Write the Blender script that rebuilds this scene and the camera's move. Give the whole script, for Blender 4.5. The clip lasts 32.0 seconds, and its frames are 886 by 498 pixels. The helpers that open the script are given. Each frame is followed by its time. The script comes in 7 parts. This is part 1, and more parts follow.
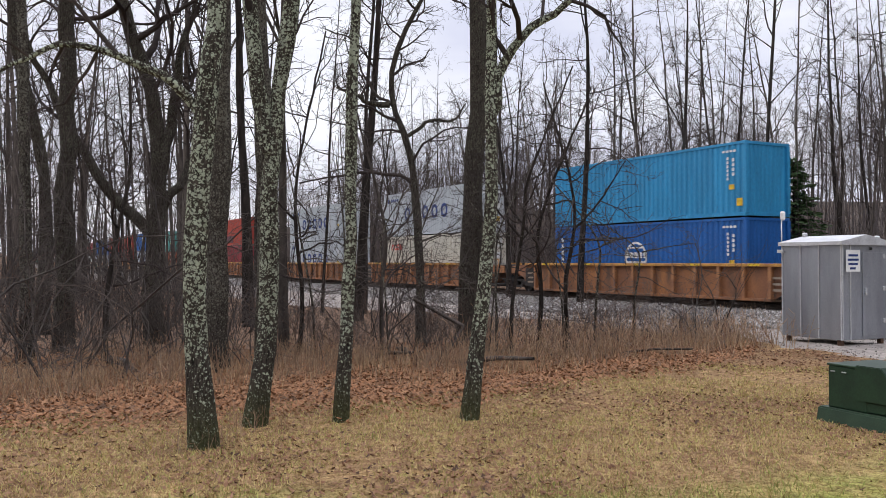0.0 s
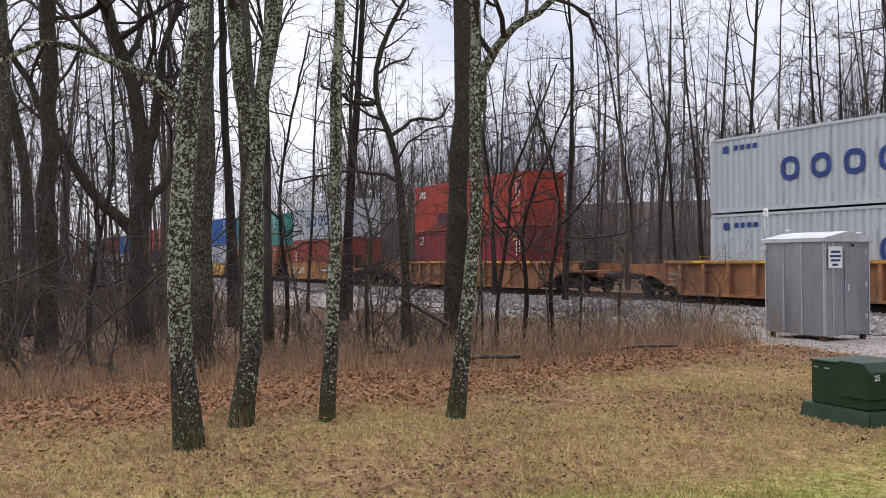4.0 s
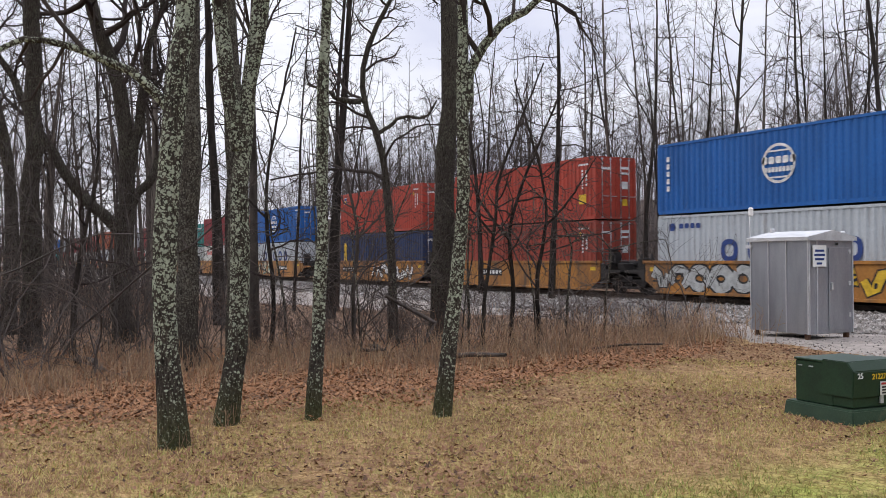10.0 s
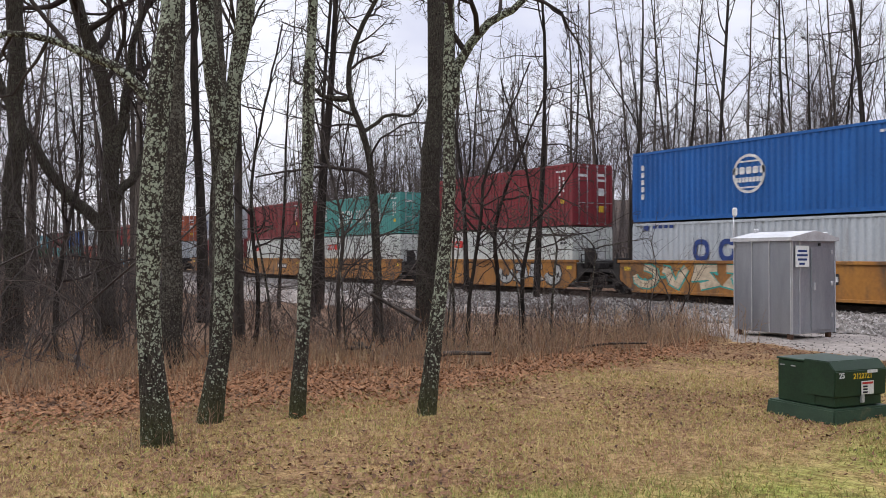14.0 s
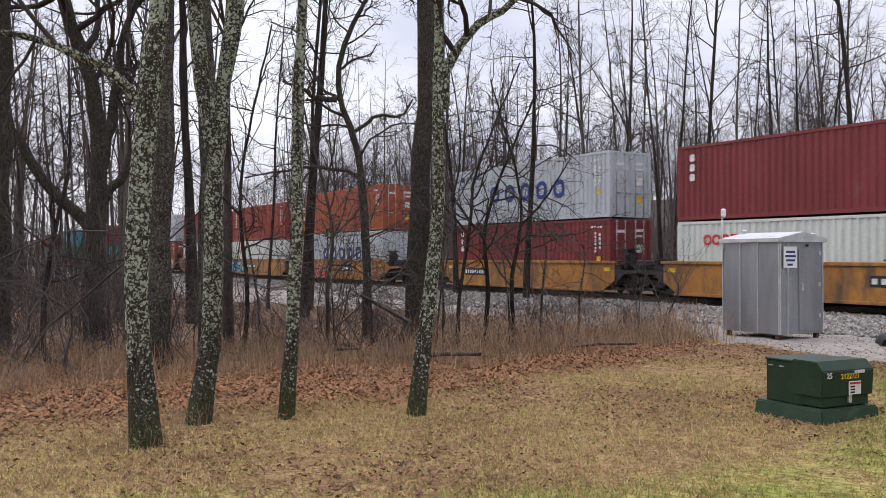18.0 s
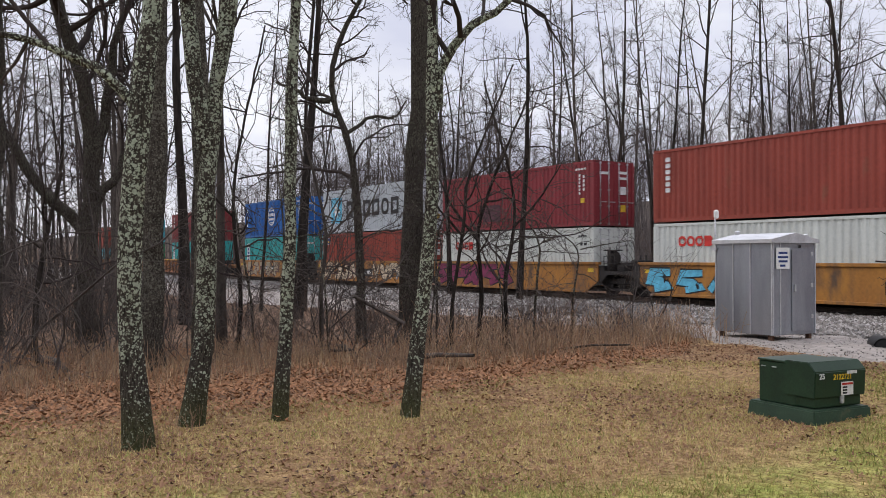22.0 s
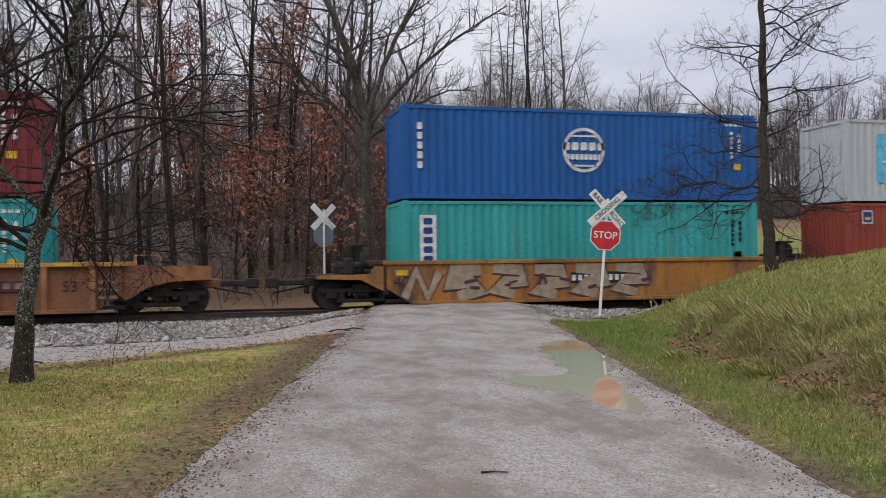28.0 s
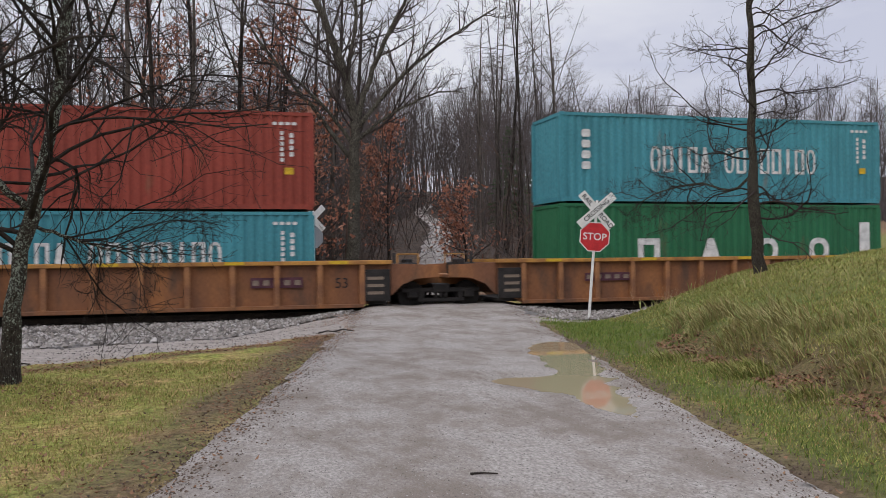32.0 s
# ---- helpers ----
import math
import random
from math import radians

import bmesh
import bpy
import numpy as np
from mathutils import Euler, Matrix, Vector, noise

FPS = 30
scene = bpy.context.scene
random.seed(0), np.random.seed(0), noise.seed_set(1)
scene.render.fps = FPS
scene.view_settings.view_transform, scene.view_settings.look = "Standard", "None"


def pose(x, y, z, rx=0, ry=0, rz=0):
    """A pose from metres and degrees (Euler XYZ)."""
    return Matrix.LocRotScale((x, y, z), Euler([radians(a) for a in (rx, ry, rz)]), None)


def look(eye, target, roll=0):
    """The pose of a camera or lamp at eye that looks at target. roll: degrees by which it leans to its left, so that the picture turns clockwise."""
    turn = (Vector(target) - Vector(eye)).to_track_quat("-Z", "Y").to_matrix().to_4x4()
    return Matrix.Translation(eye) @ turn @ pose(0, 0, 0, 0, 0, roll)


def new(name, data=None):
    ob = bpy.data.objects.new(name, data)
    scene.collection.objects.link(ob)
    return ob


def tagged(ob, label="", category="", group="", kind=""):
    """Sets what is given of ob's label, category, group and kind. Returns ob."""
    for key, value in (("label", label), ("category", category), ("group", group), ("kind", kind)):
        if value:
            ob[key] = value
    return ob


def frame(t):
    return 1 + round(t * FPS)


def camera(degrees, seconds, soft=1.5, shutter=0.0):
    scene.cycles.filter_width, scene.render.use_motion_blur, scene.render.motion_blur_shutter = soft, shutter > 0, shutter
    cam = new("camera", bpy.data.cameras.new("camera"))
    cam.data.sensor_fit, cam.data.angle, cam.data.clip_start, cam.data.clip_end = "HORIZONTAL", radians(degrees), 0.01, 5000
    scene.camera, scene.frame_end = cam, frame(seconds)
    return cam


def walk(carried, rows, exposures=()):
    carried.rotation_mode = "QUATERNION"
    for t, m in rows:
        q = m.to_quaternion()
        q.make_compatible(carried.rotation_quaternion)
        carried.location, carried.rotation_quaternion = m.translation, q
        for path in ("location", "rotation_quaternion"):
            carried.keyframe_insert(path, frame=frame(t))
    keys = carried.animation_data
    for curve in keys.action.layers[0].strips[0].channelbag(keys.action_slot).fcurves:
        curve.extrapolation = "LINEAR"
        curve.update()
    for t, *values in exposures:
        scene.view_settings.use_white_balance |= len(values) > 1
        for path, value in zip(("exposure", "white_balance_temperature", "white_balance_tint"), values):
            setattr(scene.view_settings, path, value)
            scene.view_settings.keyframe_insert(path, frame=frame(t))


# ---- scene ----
DEG = 53.4
cam = camera(DEG, 32.0, soft=0.85, shutter=0.18)
EYE = (0.0, 0.0, 1.6)
# seconds, heading left of +Y, tilt up, roll, in degrees
PATH = [
    (0, 61.32, 0.81, -0.02), (0.5, 61.24, 0.84, -0.04), (1, 61.22, 0.91, -0.17), (1.5, 61.24, 0.88, -0.33), (2, 61.26, 0.95, -0.49),
    (2.5, 61.14, 0.95, -0.54), (3, 60.78, 0.84, -0.49), (3.5, 60.53, 0.75, -0.40), (5.5, 60.09, 0.72, -0.31), (6, 60.05, 0.68, -0.30),
    (6.5, 59.96, 0.67, -0.34), (7, 59.90, 0.59, -0.33), (7.5, 59.84, 0.60, -0.31), (8, 59.77, 0.57, -0.23), (8.5, 59.73, 0.53, -0.23),
    (9, 59.71, 0.55, -0.24), (9.5, 59.60, 0.57, -0.20), (10, 59.50, 0.60, -0.26), (10.5, 59.32, 0.57, -0.25), (11, 59.13, 0.58, -0.15),
    (11.5, 58.94, 0.59, -0.17), (12, 58.83, 0.53, -0.13), (12.5, 58.78, 0.50, -0.10), (13, 58.68, 0.45, 0.02), (13.5, 58.58, 0.51, -0.02),
    (14, 58.55, 0.49, 0.05), (14.5, 58.50, 0.41, 0.05), (16.5, 58.10, 0.44, 0.04), (17, 58.05, 0.45, 0.08), (17.5, 57.97, 0.45, 0.11),
    (18, 57.88, 0.54, 0.07), (18.5, 57.83, 0.44, 0.07), (19, 57.72, 0.48, 0.07), (19.5, 57.62, 0.54, 0.08), (20, 57.52, 0.55, 0.04),
    (20.5, 57.49, 0.58, 0.07), (21, 57.45, 0.56, -0.02), (21.5, 57.45, 0.60, -0.04), (22, 57.46, 0.62, 0.03), (22.5, 57.46, 0.62, 0.04),
    (23, 57.33, 0.63, 0.07), (23.5, 56.55, 0.74, -0.09), (23.8, 52.25, 0.69, -0.00), (24, 47.47, 0.76, -0.40), (24.2, 40.92, 0.66, -0.34),
    (24.5, 32.88, 0.73, -0.01), (25, 20.52, 0.76, -0.84), (25.5, 8.05, 0.87, -0.66), (26, -2.61, 0.75, -1.14), (26.5, -8.22, 0.72, -0.85),
    (28.5, -14.85, 0.40, -0.82), (29, -14.96, 0.45, -0.94), (29.5, -14.94, 0.47, -0.68), (30, -14.94, 0.47, -0.68), (30.5, -15.02, 0.46, -0.47),
    (31, -15.08, 0.48, -0.51), (31.5, -15.12, 0.50, -0.47), (32, -15.11, 0.52, -0.60),
]


def gaze(yaw, tilt, roll):
    a, b = radians(yaw), radians(tilt)
    way = Vector((-math.sin(a) * math.cos(b), math.cos(a) * math.cos(b), math.sin(b)))
    return look(EYE, Vector(EYE) + way * 10, roll)


walk(cam, [(t, gaze(a, b, c)) for t, a, b, c in PATH], exposures=[(0, 0.05), (14.5, 0.05), (18.1, 0.05), (18.9, -0.06), (23.5, -0.1), (24.0, -0.24), (24.5, -0.12), (25.0, 0.03), (26.5, -0.2), (29, -0.31), (32, -0.34)])

# ---- light: overcast winter day ----
world = bpy.data.worlds.new("world")
scene.world = world
world.use_nodes = True
wn, wl = world.node_tree.nodes, world.node_tree.links
wn.clear()
w_out = wn.new("ShaderNodeOutputWorld")
w_bg = wn.new("ShaderNodeBackground")
w_sky = wn.new("ShaderNodeTexSky")
w_sky.sky_type = "NISHITA"
w_sky.sun_disc = False
w_sky.sun_elevation, w_sky.sun_rotation = radians(34), radians(241)
w_sky.air_density, w_sky.dust_density, w_sky.ozone_density = 1.0, 4.0, 1.0
w_co = wn.new("ShaderNodeTexCoord")
w_map = wn.new("ShaderNodeMapping")
w_map.inputs["Scale"].default_value = (1.0, 1.0, 3.5)
w_noise = wn.new("ShaderNodeTexNoise")
w_noise.inputs["Scale"].default_value = 2.2
w_noise.inputs["Detail"].default_value = 5
w_noise.inputs["Roughness"].default_value = 0.55
w_ramp = wn.new("ShaderNodeValToRGB")
w_ramp.color_ramp.elements[0].position = 0.35
w_ramp.color_ramp.elements[0].color = (7.4, 7.6, 9.2, 1)
w_ramp.color_ramp.elements[1].position = 0.65
w_ramp.color_ramp.elements[1].color = (10.4, 10.45, 11.2, 1)
w_mix = wn.new("ShaderNodeMixRGB")
w_mix.inputs[0].default_value = 0.88
wl.new(w_co.outputs["Generated"], w_map.inputs[0])
wl.new(w_map.outputs[0], w_noise.inputs["Vector"])
wl.new(w_noise.outputs["Fac"], w_ramp.inputs[0])
wl.new(w_sky.outputs[0], w_mix.inputs[1])
wl.new(w_ramp.outputs[0], w_mix.inputs[2])
# an overcast sky is brighter overhead than at the horizon
w_sep = wn.new("ShaderNodeSeparateXYZ")
w_up = wn.new("ShaderNodeMapRange")
w_up.inputs["From Min"].default_value, w_up.inputs["From Max"].default_value = 0.3, 1.0
w_up.inputs["To Min"].default_value, w_up.inputs["To Max"].default_value = 1.0, 2.6
w_mul = wn.new("ShaderNodeMixRGB")
w_mul.blend_type = "MULTIPLY"
w_mul.inputs[0].default_value = 1.0
wl.new(w_co.outputs["Generated"], w_sep.inputs[0])
wl.new(w_sep.outputs["Z"], w_up.inputs["Value"])
wl.new(w_mix.outputs[0], w_mul.inputs[1])
wl.new(w_up.outputs[0], w_mul.inputs[2])
wl.new(w_mul.outputs[0], w_bg.inputs["Color"])
w_bg.inputs["Strength"].default_value = 0.105
wl.new(w_bg.outputs[0], w_out.inputs[0])
sun = new("sun", bpy.data.lights.new("sun", "SUN"))
sun.data.energy, sun.data.angle, sun.data.color = 0.95, radians(38), (1.0, 0.97, 0.94)
sun.matrix_world = look((-44, -24, 34), (0, 0, 0))


# ---- materials ----
def mat(name, color, rough=0.8, metal=0.0, dark=None, scale=4.0, detail=30.0, bump=0.2, spread=(0.35, 0.7), random_tint=0.0, spec=0.3, stretch=(1, 1, 1), dirt=None, dirt_scale=1.2, dirt_at=(0.55, 0.75), dirt_rough=0.65, dirt_mask=0.0):
    """Two scales of variation: broad patches towards `dark`, fine grain in colour and relief, and patches of dirt."""
    m = bpy.data.materials.new(name)
    m.use_nodes = True
    n, l = m.node_tree.nodes, m.node_tree.links
    b = n["Principled BSDF"]
    b.inputs["Roughness"].default_value, b.inputs["Metallic"].default_value = rough, metal
    b.inputs["Specular IOR Level"].default_value = spec
    co = n.new("ShaderNodeTexCoord")
    mp = n.new("ShaderNodeMapping")
    mp.inputs["Scale"].default_value = stretch
    l.new(co.outputs["Object"], mp.inputs[0])
    a = n.new("ShaderNodeTexNoise")
    a.inputs["Scale"].default_value, a.inputs["Detail"].default_value = scale, 6
    f = n.new("ShaderNodeTexNoise")
    f.inputs["Scale"].default_value, f.inputs["Detail"].default_value = detail, 4
    for q in (a, f):
        l.new(mp.outputs[0], q.inputs["Vector"])
    dark = dark or tuple(v * 0.6 for v in color)
    r = n.new("ShaderNodeValToRGB")
    r.color_ramp.elements[0].position, r.color_ramp.elements[1].position = spread
    r.color_ramp.elements[0].color, r.color_ramp.elements[1].color = (*dark, 1), (*color, 1)
    l.new(a.outputs["Fac"], r.inputs[0])
    last = r.outputs[0]
    if dirt:
        d = n.new("ShaderNodeTexNoise")
        d.inputs["Scale"].default_value, d.inputs["Detail"].default_value, d.inputs["Roughness"].default_value = dirt_scale, 8, dirt_rough
        l.new(mp.outputs[0], d.inputs["Vector"])
        dr = n.new("ShaderNodeValToRGB")
        dr.color_ramp.elements[0].position, dr.color_ramp.elements[1].position = dirt_at
        if dirt_mask:
            # broad patches where the cover is thicker or thinner
            k = n.new("ShaderNodeTexNoise")
            k.inputs["Scale"].default_value, k.inputs["Detail"].default_value = dirt_scale * 0.22, 3
            l.new(mp.outputs[0], k.inputs["Vector"])
            ma = n.new("ShaderNodeMath")
            ma.operation = "MULTIPLY_ADD"
            ma.inputs[1].default_value = dirt_mask
            l.new(k.outputs["Fac"], ma.inputs[0])
            l.new(d.outputs["Fac"], ma.inputs[2])
            sb = n.new("ShaderNodeMath")
            sb.operation = "SUBTRACT"
            sb.inputs[1].default_value = dirt_mask * 0.5
            l.new(ma.outputs[0], sb.inputs[0])
            l.new(sb.outputs[0], dr.inputs[0])
        else:
            l.new(d.outputs["Fac"], dr.inputs[0])
        dm = n.new("ShaderNodeMixRGB")
        dm.inputs[2].default_value = (*dirt, 1)
        l.new(dr.outputs[0], dm.inputs[0])
        l.new(last, dm.inputs[1])
        last = dm.outputs[0]
    g = n.new("ShaderNodeMixRGB")
    g.blend_type = "OVERLAY"
    g.inputs[0].default_value = 0.45
    l.new(last, g.inputs[1])
    l.new(f.outputs["Fac"], g.inputs[2])
    last = g.outputs[0]
    if random_tint:
        oi = n.new("ShaderNodeObjectInfo")
        mr = n.new("ShaderNodeMapRange")
        mr.inputs["To Min"].default_value, mr.inputs["To Max"].default_value = 1 - random_tint, 1 + random_tint
        l.new(oi.outputs["Random"], mr.inputs["Value"])
        hs = n.new("ShaderNodeHueSaturation")
        l.new(mr.outputs[0], hs.inputs["Value"])
        l.new(last, hs.inputs["Color"])
        last = hs.outputs[0]
    l.new(last, b.inputs["Base Color"])
    if bump:
        bp = n.new("ShaderNodeBump")
        bp.inputs["Strength"].default_value, bp.inputs["Distance"].default_value = bump, 0.02
        l.new(f.outputs["Fac"], bp.inputs["Height"])
        l.new(bp.outputs[0], b.inputs["Normal"])
    return m


BARK = mat("bark_dark", (0.056, 0.046, 0.039), 0.95, dark=(0.02, 0.017, 0.015), scale=3, detail=40, bump=0.8, stretch=(3, 3, 0.6), random_tint=0.25, spec=0.08)
# paler and greyer than TWIG: the haze over distant woods, put into the colour
FAR_TWIG = mat("hazed_twig_bark", (0.14, 0.12, 0.115), 0.95, dark=(0.08, 0.068, 0.065), scale=2, detail=20, bump=0.0, spec=0.08)
BARK_GREY = mat("bark_grey", (0.13, 0.11, 0.095), 0.95, dark=(0.05, 0.042, 0.036), scale=3, detail=40, bump=0.8, stretch=(3, 3, 0.6), random_tint=0.25, spec=0.08)


def lichen_bark(name, cover, pale, moss=0.0):
    """Dark furrowed bark under round patches of pale lichen; the patches thin out towards the foot, where moss may grow."""
    m = bpy.data.materials.new(name)
    m.use_nodes = True
    n, l = m.node_tree.nodes, m.node_tree.links
    b = n["Principled BSDF"]
    b.inputs["Roughness"].default_value, b.inputs["Specular IOR Level"].default_value = 0.95, 0.08
    co = n.new("ShaderNodeTexCoord")

    def noise(scale, detail, rough=0.6, stretch=None):
        t = n.new("ShaderNodeTexNoise")
        t.inputs["Scale"].default_value, t.inputs["Detail"].default_value, t.inputs["Roughness"].default_value = scale, detail, rough
        if stretch:
            mp = n.new("ShaderNodeMapping")
            mp.inputs["Scale"].default_value = stretch
            l.new(co.outputs["Object"], mp.inputs[0])
            l.new(mp.outputs[0], t.inputs["Vector"])
        else:
            l.new(co.outputs["Object"], t.inputs["Vector"])
        return t

    def math_node(op, a, c=None, d=None):
        q = n.new("ShaderNodeMath")
        q.operation = op
        for i, v in enumerate((a, c, d)):
            if v is None:
                continue
            if isinstance(v, (int, float)):
                q.inputs[i].default_value = v
            else:
                l.new(v, q.inputs[i])
        return q.outputs[0]

    def ramp(fac, p0, p1, c0, c1):
        r = n.new("ShaderNodeValToRGB")
        r.color_ramp.elements[0].position, r.color_ramp.elements[1].position = p0, p1
        r.color_ramp.elements[0].color, r.color_ramp.elements[1].color = (*c0, 1), (*c1, 1)
        l.new(fac, r.inputs[0])
        return r.outputs[0]

    def blend(fac, a, c):
        q = n.new("ShaderNodeMixRGB")
        l.new(fac, q.inputs[0])
        l.new(a, q.inputs[1])
        l.new(c, q.inputs[2])
        return q.outputs[0]

    furrow = noise(28, 6, 0.7, (2.2, 2.2, 0.45))
    bark = ramp(furrow.outputs["Fac"], 0.36, 0.66, (0.014, 0.012, 0.01), (0.10, 0.084, 0.068))
    warp = noise(30, 3)
    shift = n.new("ShaderNodeMixRGB")
    shift.blend_type = "ADD"
    shift.inputs[0].default_value = 0.04
    l.new(co.outputs["Object"], shift.inputs[1])
    l.new(warp.outputs["Color"], shift.inputs[2])
    blots = []
    for scale, size in ((29, 0.50), (62, 0.50)):
        v = n.new("ShaderNodeTexVoronoi")
        v.inputs["Scale"].default_value = scale
        l.new(shift.outputs[0], v.inputs["Vector"])
        own = n.new("ShaderNodeSeparateColor")
        l.new(v.outputs["Color"], own.inputs[0])
        # each patch has its own reach
        reach = math_node("MULTIPLY_ADD", own.outputs[0], 0.62, size - 0.42)
        blots.append(math_node("SUBTRACT", reach, v.outputs["Distance"]))
    blot = math_node("MAXIMUM", blots[0], blots[1])
    broad = noise(2.3, 3)
    xyz = n.new("ShaderNodeSeparateXYZ")
    l.new(co.outputs["Object"], xyz.inputs[0])
    foot = n.new("ShaderNodeMapRange")
    foot.inputs["From Min"].default_value, foot.inputs["From Max"].default_value = 0.1, 1.1
    foot.inputs["To Min"].default_value, foot.inputs["To Max"].default_value = -0.26, 0.0
    l.new(xyz.outputs["Z"], foot.inputs["Value"])
    amount = math_node("MULTIPLY_ADD", broad.outputs["Fac"], 0.7, cover - 0.35)
    fac = math_node("ADD", math_node("ADD", blot, amount), foot.outputs[0])
    edge = noise(110, 3)
    fac = math_node("MULTIPLY_ADD", edge.outputs["Fac"], 0.25, math_node("SUBTRACT", fac, 0.125))
    tone = noise(14, 4)
    crust = ramp(tone.outputs["Fac"], 0.35, 0.68, tuple(v * 0.62 for v in pale), pale)
    col = blend(ramp(fac, 0.0, 0.07, (0, 0, 0), (1, 1, 1)), bark, crust)
    if moss:
        up = n.new("ShaderNodeMapRange")
        up.inputs["From Min"].default_value, up.inputs["From Max"].default_value = 0.0, 0.5
        up.inputs["To Min"].default_value, up.inputs["To Max"].default_value = moss, 0.0
        l.new(xyz.outputs["Z"], up.inputs["Value"])
        green = ramp(noise(40, 4).outputs["Fac"], 0.3, 0.7, (0.03, 0.04, 0.012), (0.13, 0.14, 0.05))
        col = blend(up.outputs[0], col, green)
    l.new(col, b.inputs["Base Color"])
    rise = math_node("MULTIPLY_ADD", fac, 0.5, furrow.outputs["Fac"])
    bp = n.new("ShaderNodeBump")
    bp.inputs["Strength"].default_value, bp.inputs["Distance"].default_value = 1.0, 0.03
    l.new(rise, bp.inputs["Height"])
    l.new(bp.outputs[0], b.inputs["Normal"])
    return m


LICHEN = lichen_bark("bark_lichen", -0.045, (0.47, 0.51, 0.39), 0.6)
LICHEN_THIN = lichen_bark("bark_sparse_lichen", -0.09, (0.36, 0.40, 0.33))
# plain bark, furrowed, with a thin grey-green bloom
FURROW = lichen_bark("bark_furrowed", -0.16, (0.13, 0.125, 0.095))
FURROW_GREY = lichen_bark("bark_furrowed_grey", -0.05, (0.19, 0.18, 0.145))
TWIG = mat("twig_bark", (0.066, 0.053, 0.048), 0.95, dark=(0.036, 0.029, 0.027), scale=2, detail=20, bump=0.0, random_tint=0.3, spec=0.08)
STEM_RED = mat("reddish_stems", (0.15, 0.095, 0.07), 0.95, dark=(0.08, 0.05, 0.037), scale=2, detail=10, bump=0, random_tint=0.3)
STEM_GREY = mat("grey_brush_stems", (0.115, 0.095, 0.083), 0.95, dark=(0.055, 0.045, 0.04), scale=2, detail=10, bump=0, random_tint=0.3)
STEEL_GALV = mat("galvanised_steel", (0.40, 0.42, 0.455), 0.36, 0.7, dark=(0.29, 0.305, 0.335), scale=1.6, detail=60, bump=0.03, stretch=(2.5, 2.5, 0.5), spec=0.5)
GREEN_PAINT = mat("green_enamel", (0.018, 0.045, 0.022), 0.45, dark=(0.012, 0.03, 0.016), scale=3, detail=60, bump=0.03, dirt=(0.10, 0.09, 0.06), dirt_scale=3, dirt_at=(0.66, 0.9))
WHITE_PAINT = mat("white_paint", (0.78, 0.78, 0.76), 0.5, dark=(0.62, 0.61, 0.58), scale=3, detail=60, bump=0.03)
BLACK_PAINT = mat("black_paint", (0.02, 0.02, 0.02), 0.6, bump=0.03)
RED_PAINT = mat("red_paint", (0.55, 0.03, 0.035), 0.5, dark=(0.42, 0.02, 0.025), bump=0.02)
ORANGE_PAINT = mat("orange_paint", (0.75, 0.13, 0.05), 0.5, bump=0.02)


# ---- mesh helpers ----
def part(name, bm, material, parent=None, label=""):
    """Links a bmesh (or a mesh that exists) as one mesh object under a thing or part."""
    if isinstance(bm, bmesh.types.BMesh):
        me = bpy.data.meshes.new(name)
        bm.to_mesh(me)
        bm.free()
    else:
        me = bm
    if not me.materials:
        me.materials.append(material)
    ob = new(name, me)
    if me.materials[0] != material:
        ob.material_slots[0].link = "OBJECT"
        ob.material_slots[0].material = material
    if parent is not None:
        ob.parent = parent
    if label:
        ob["label"] = label
    return ob


def box(bm, x0, x1, y0, y1, z0, z1, bevel=0.0):
    v = [bm.verts.new((x, y, z)) for z in (z0, z1) for y in (y0, y1) for x in (x0, x1)]
    f = [bm.faces.new([v[i] for i in q]) for q in ((0, 2, 3, 1), (4, 5, 7, 6), (0, 1, 5, 4), (2, 6, 7, 3), (0, 4, 6, 2), (1, 3, 7, 5))]
    if bevel:
        e = {e for q in f for e in q.edges}
        bmesh.ops.bevel(bm, geom=list(e), offset=bevel, segments=1, affect="EDGES")
    return bm


def boxes(*rows, bevel=0.0):
    bm = bmesh.new()
    for q in rows:
        box(bm, *q, bevel=bevel)
    return bm


def cyl(bm, p0, p1, r0, r1=None, sides=12, caps=True):
    p0, p1 = Vector(p0), Vector(p1)
    r1 = r0 if r1 is None else r1
    q = (p1 - p0).to_track_quat("Z", "Y")
    rings = []
    for p, r in ((p0, r0), (p1, r1)):
        rings.append([bm.verts.new(p + q @ Vector((r * math.cos(2 * math.pi * i / sides), r * math.sin(2 * math.pi * i / sides), 0))) for i in range(sides)])
    for i in range(sides):
        j = (i + 1) % sides
        f = bm.faces.new((rings[0][i], rings[0][j], rings[1][j], rings[1][i]))
        f.smooth = True
    if caps:
        bm.faces.new(list(reversed(rings[0])))
        bm.faces.new(rings[1])
    return bm


def mesh_from(name, verts, faces, smooth=True):
    me = bpy.data.meshes.new(name)
    verts, faces = np.asarray(verts, dtype=np.float32), np.asarray(faces, dtype=np.int32)
    me.vertices.add(len(verts))
    me.vertices.foreach_set("co", verts.ravel())
    k = faces.shape[1]
    me.loops.add(faces.size)
    me.loops.foreach_set("vertex_index", faces.ravel())
    me.polygons.add(len(faces))
    me.polygons.foreach_set("loop_start", np.arange(0, faces.size, k, dtype=np.int32))
    me.polygons.foreach_set("use_smooth", np.full(len(faces), smooth))
    me.update(calc_edges=True)
    return me


def thing(name, label, category, group="", kind="", at=(0, 0, 0), turn=0):
    e = new(name)
    e.matrix_basis = pose(*at, 0, 0, turn)
    return tagged(e, label, category, group, kind)


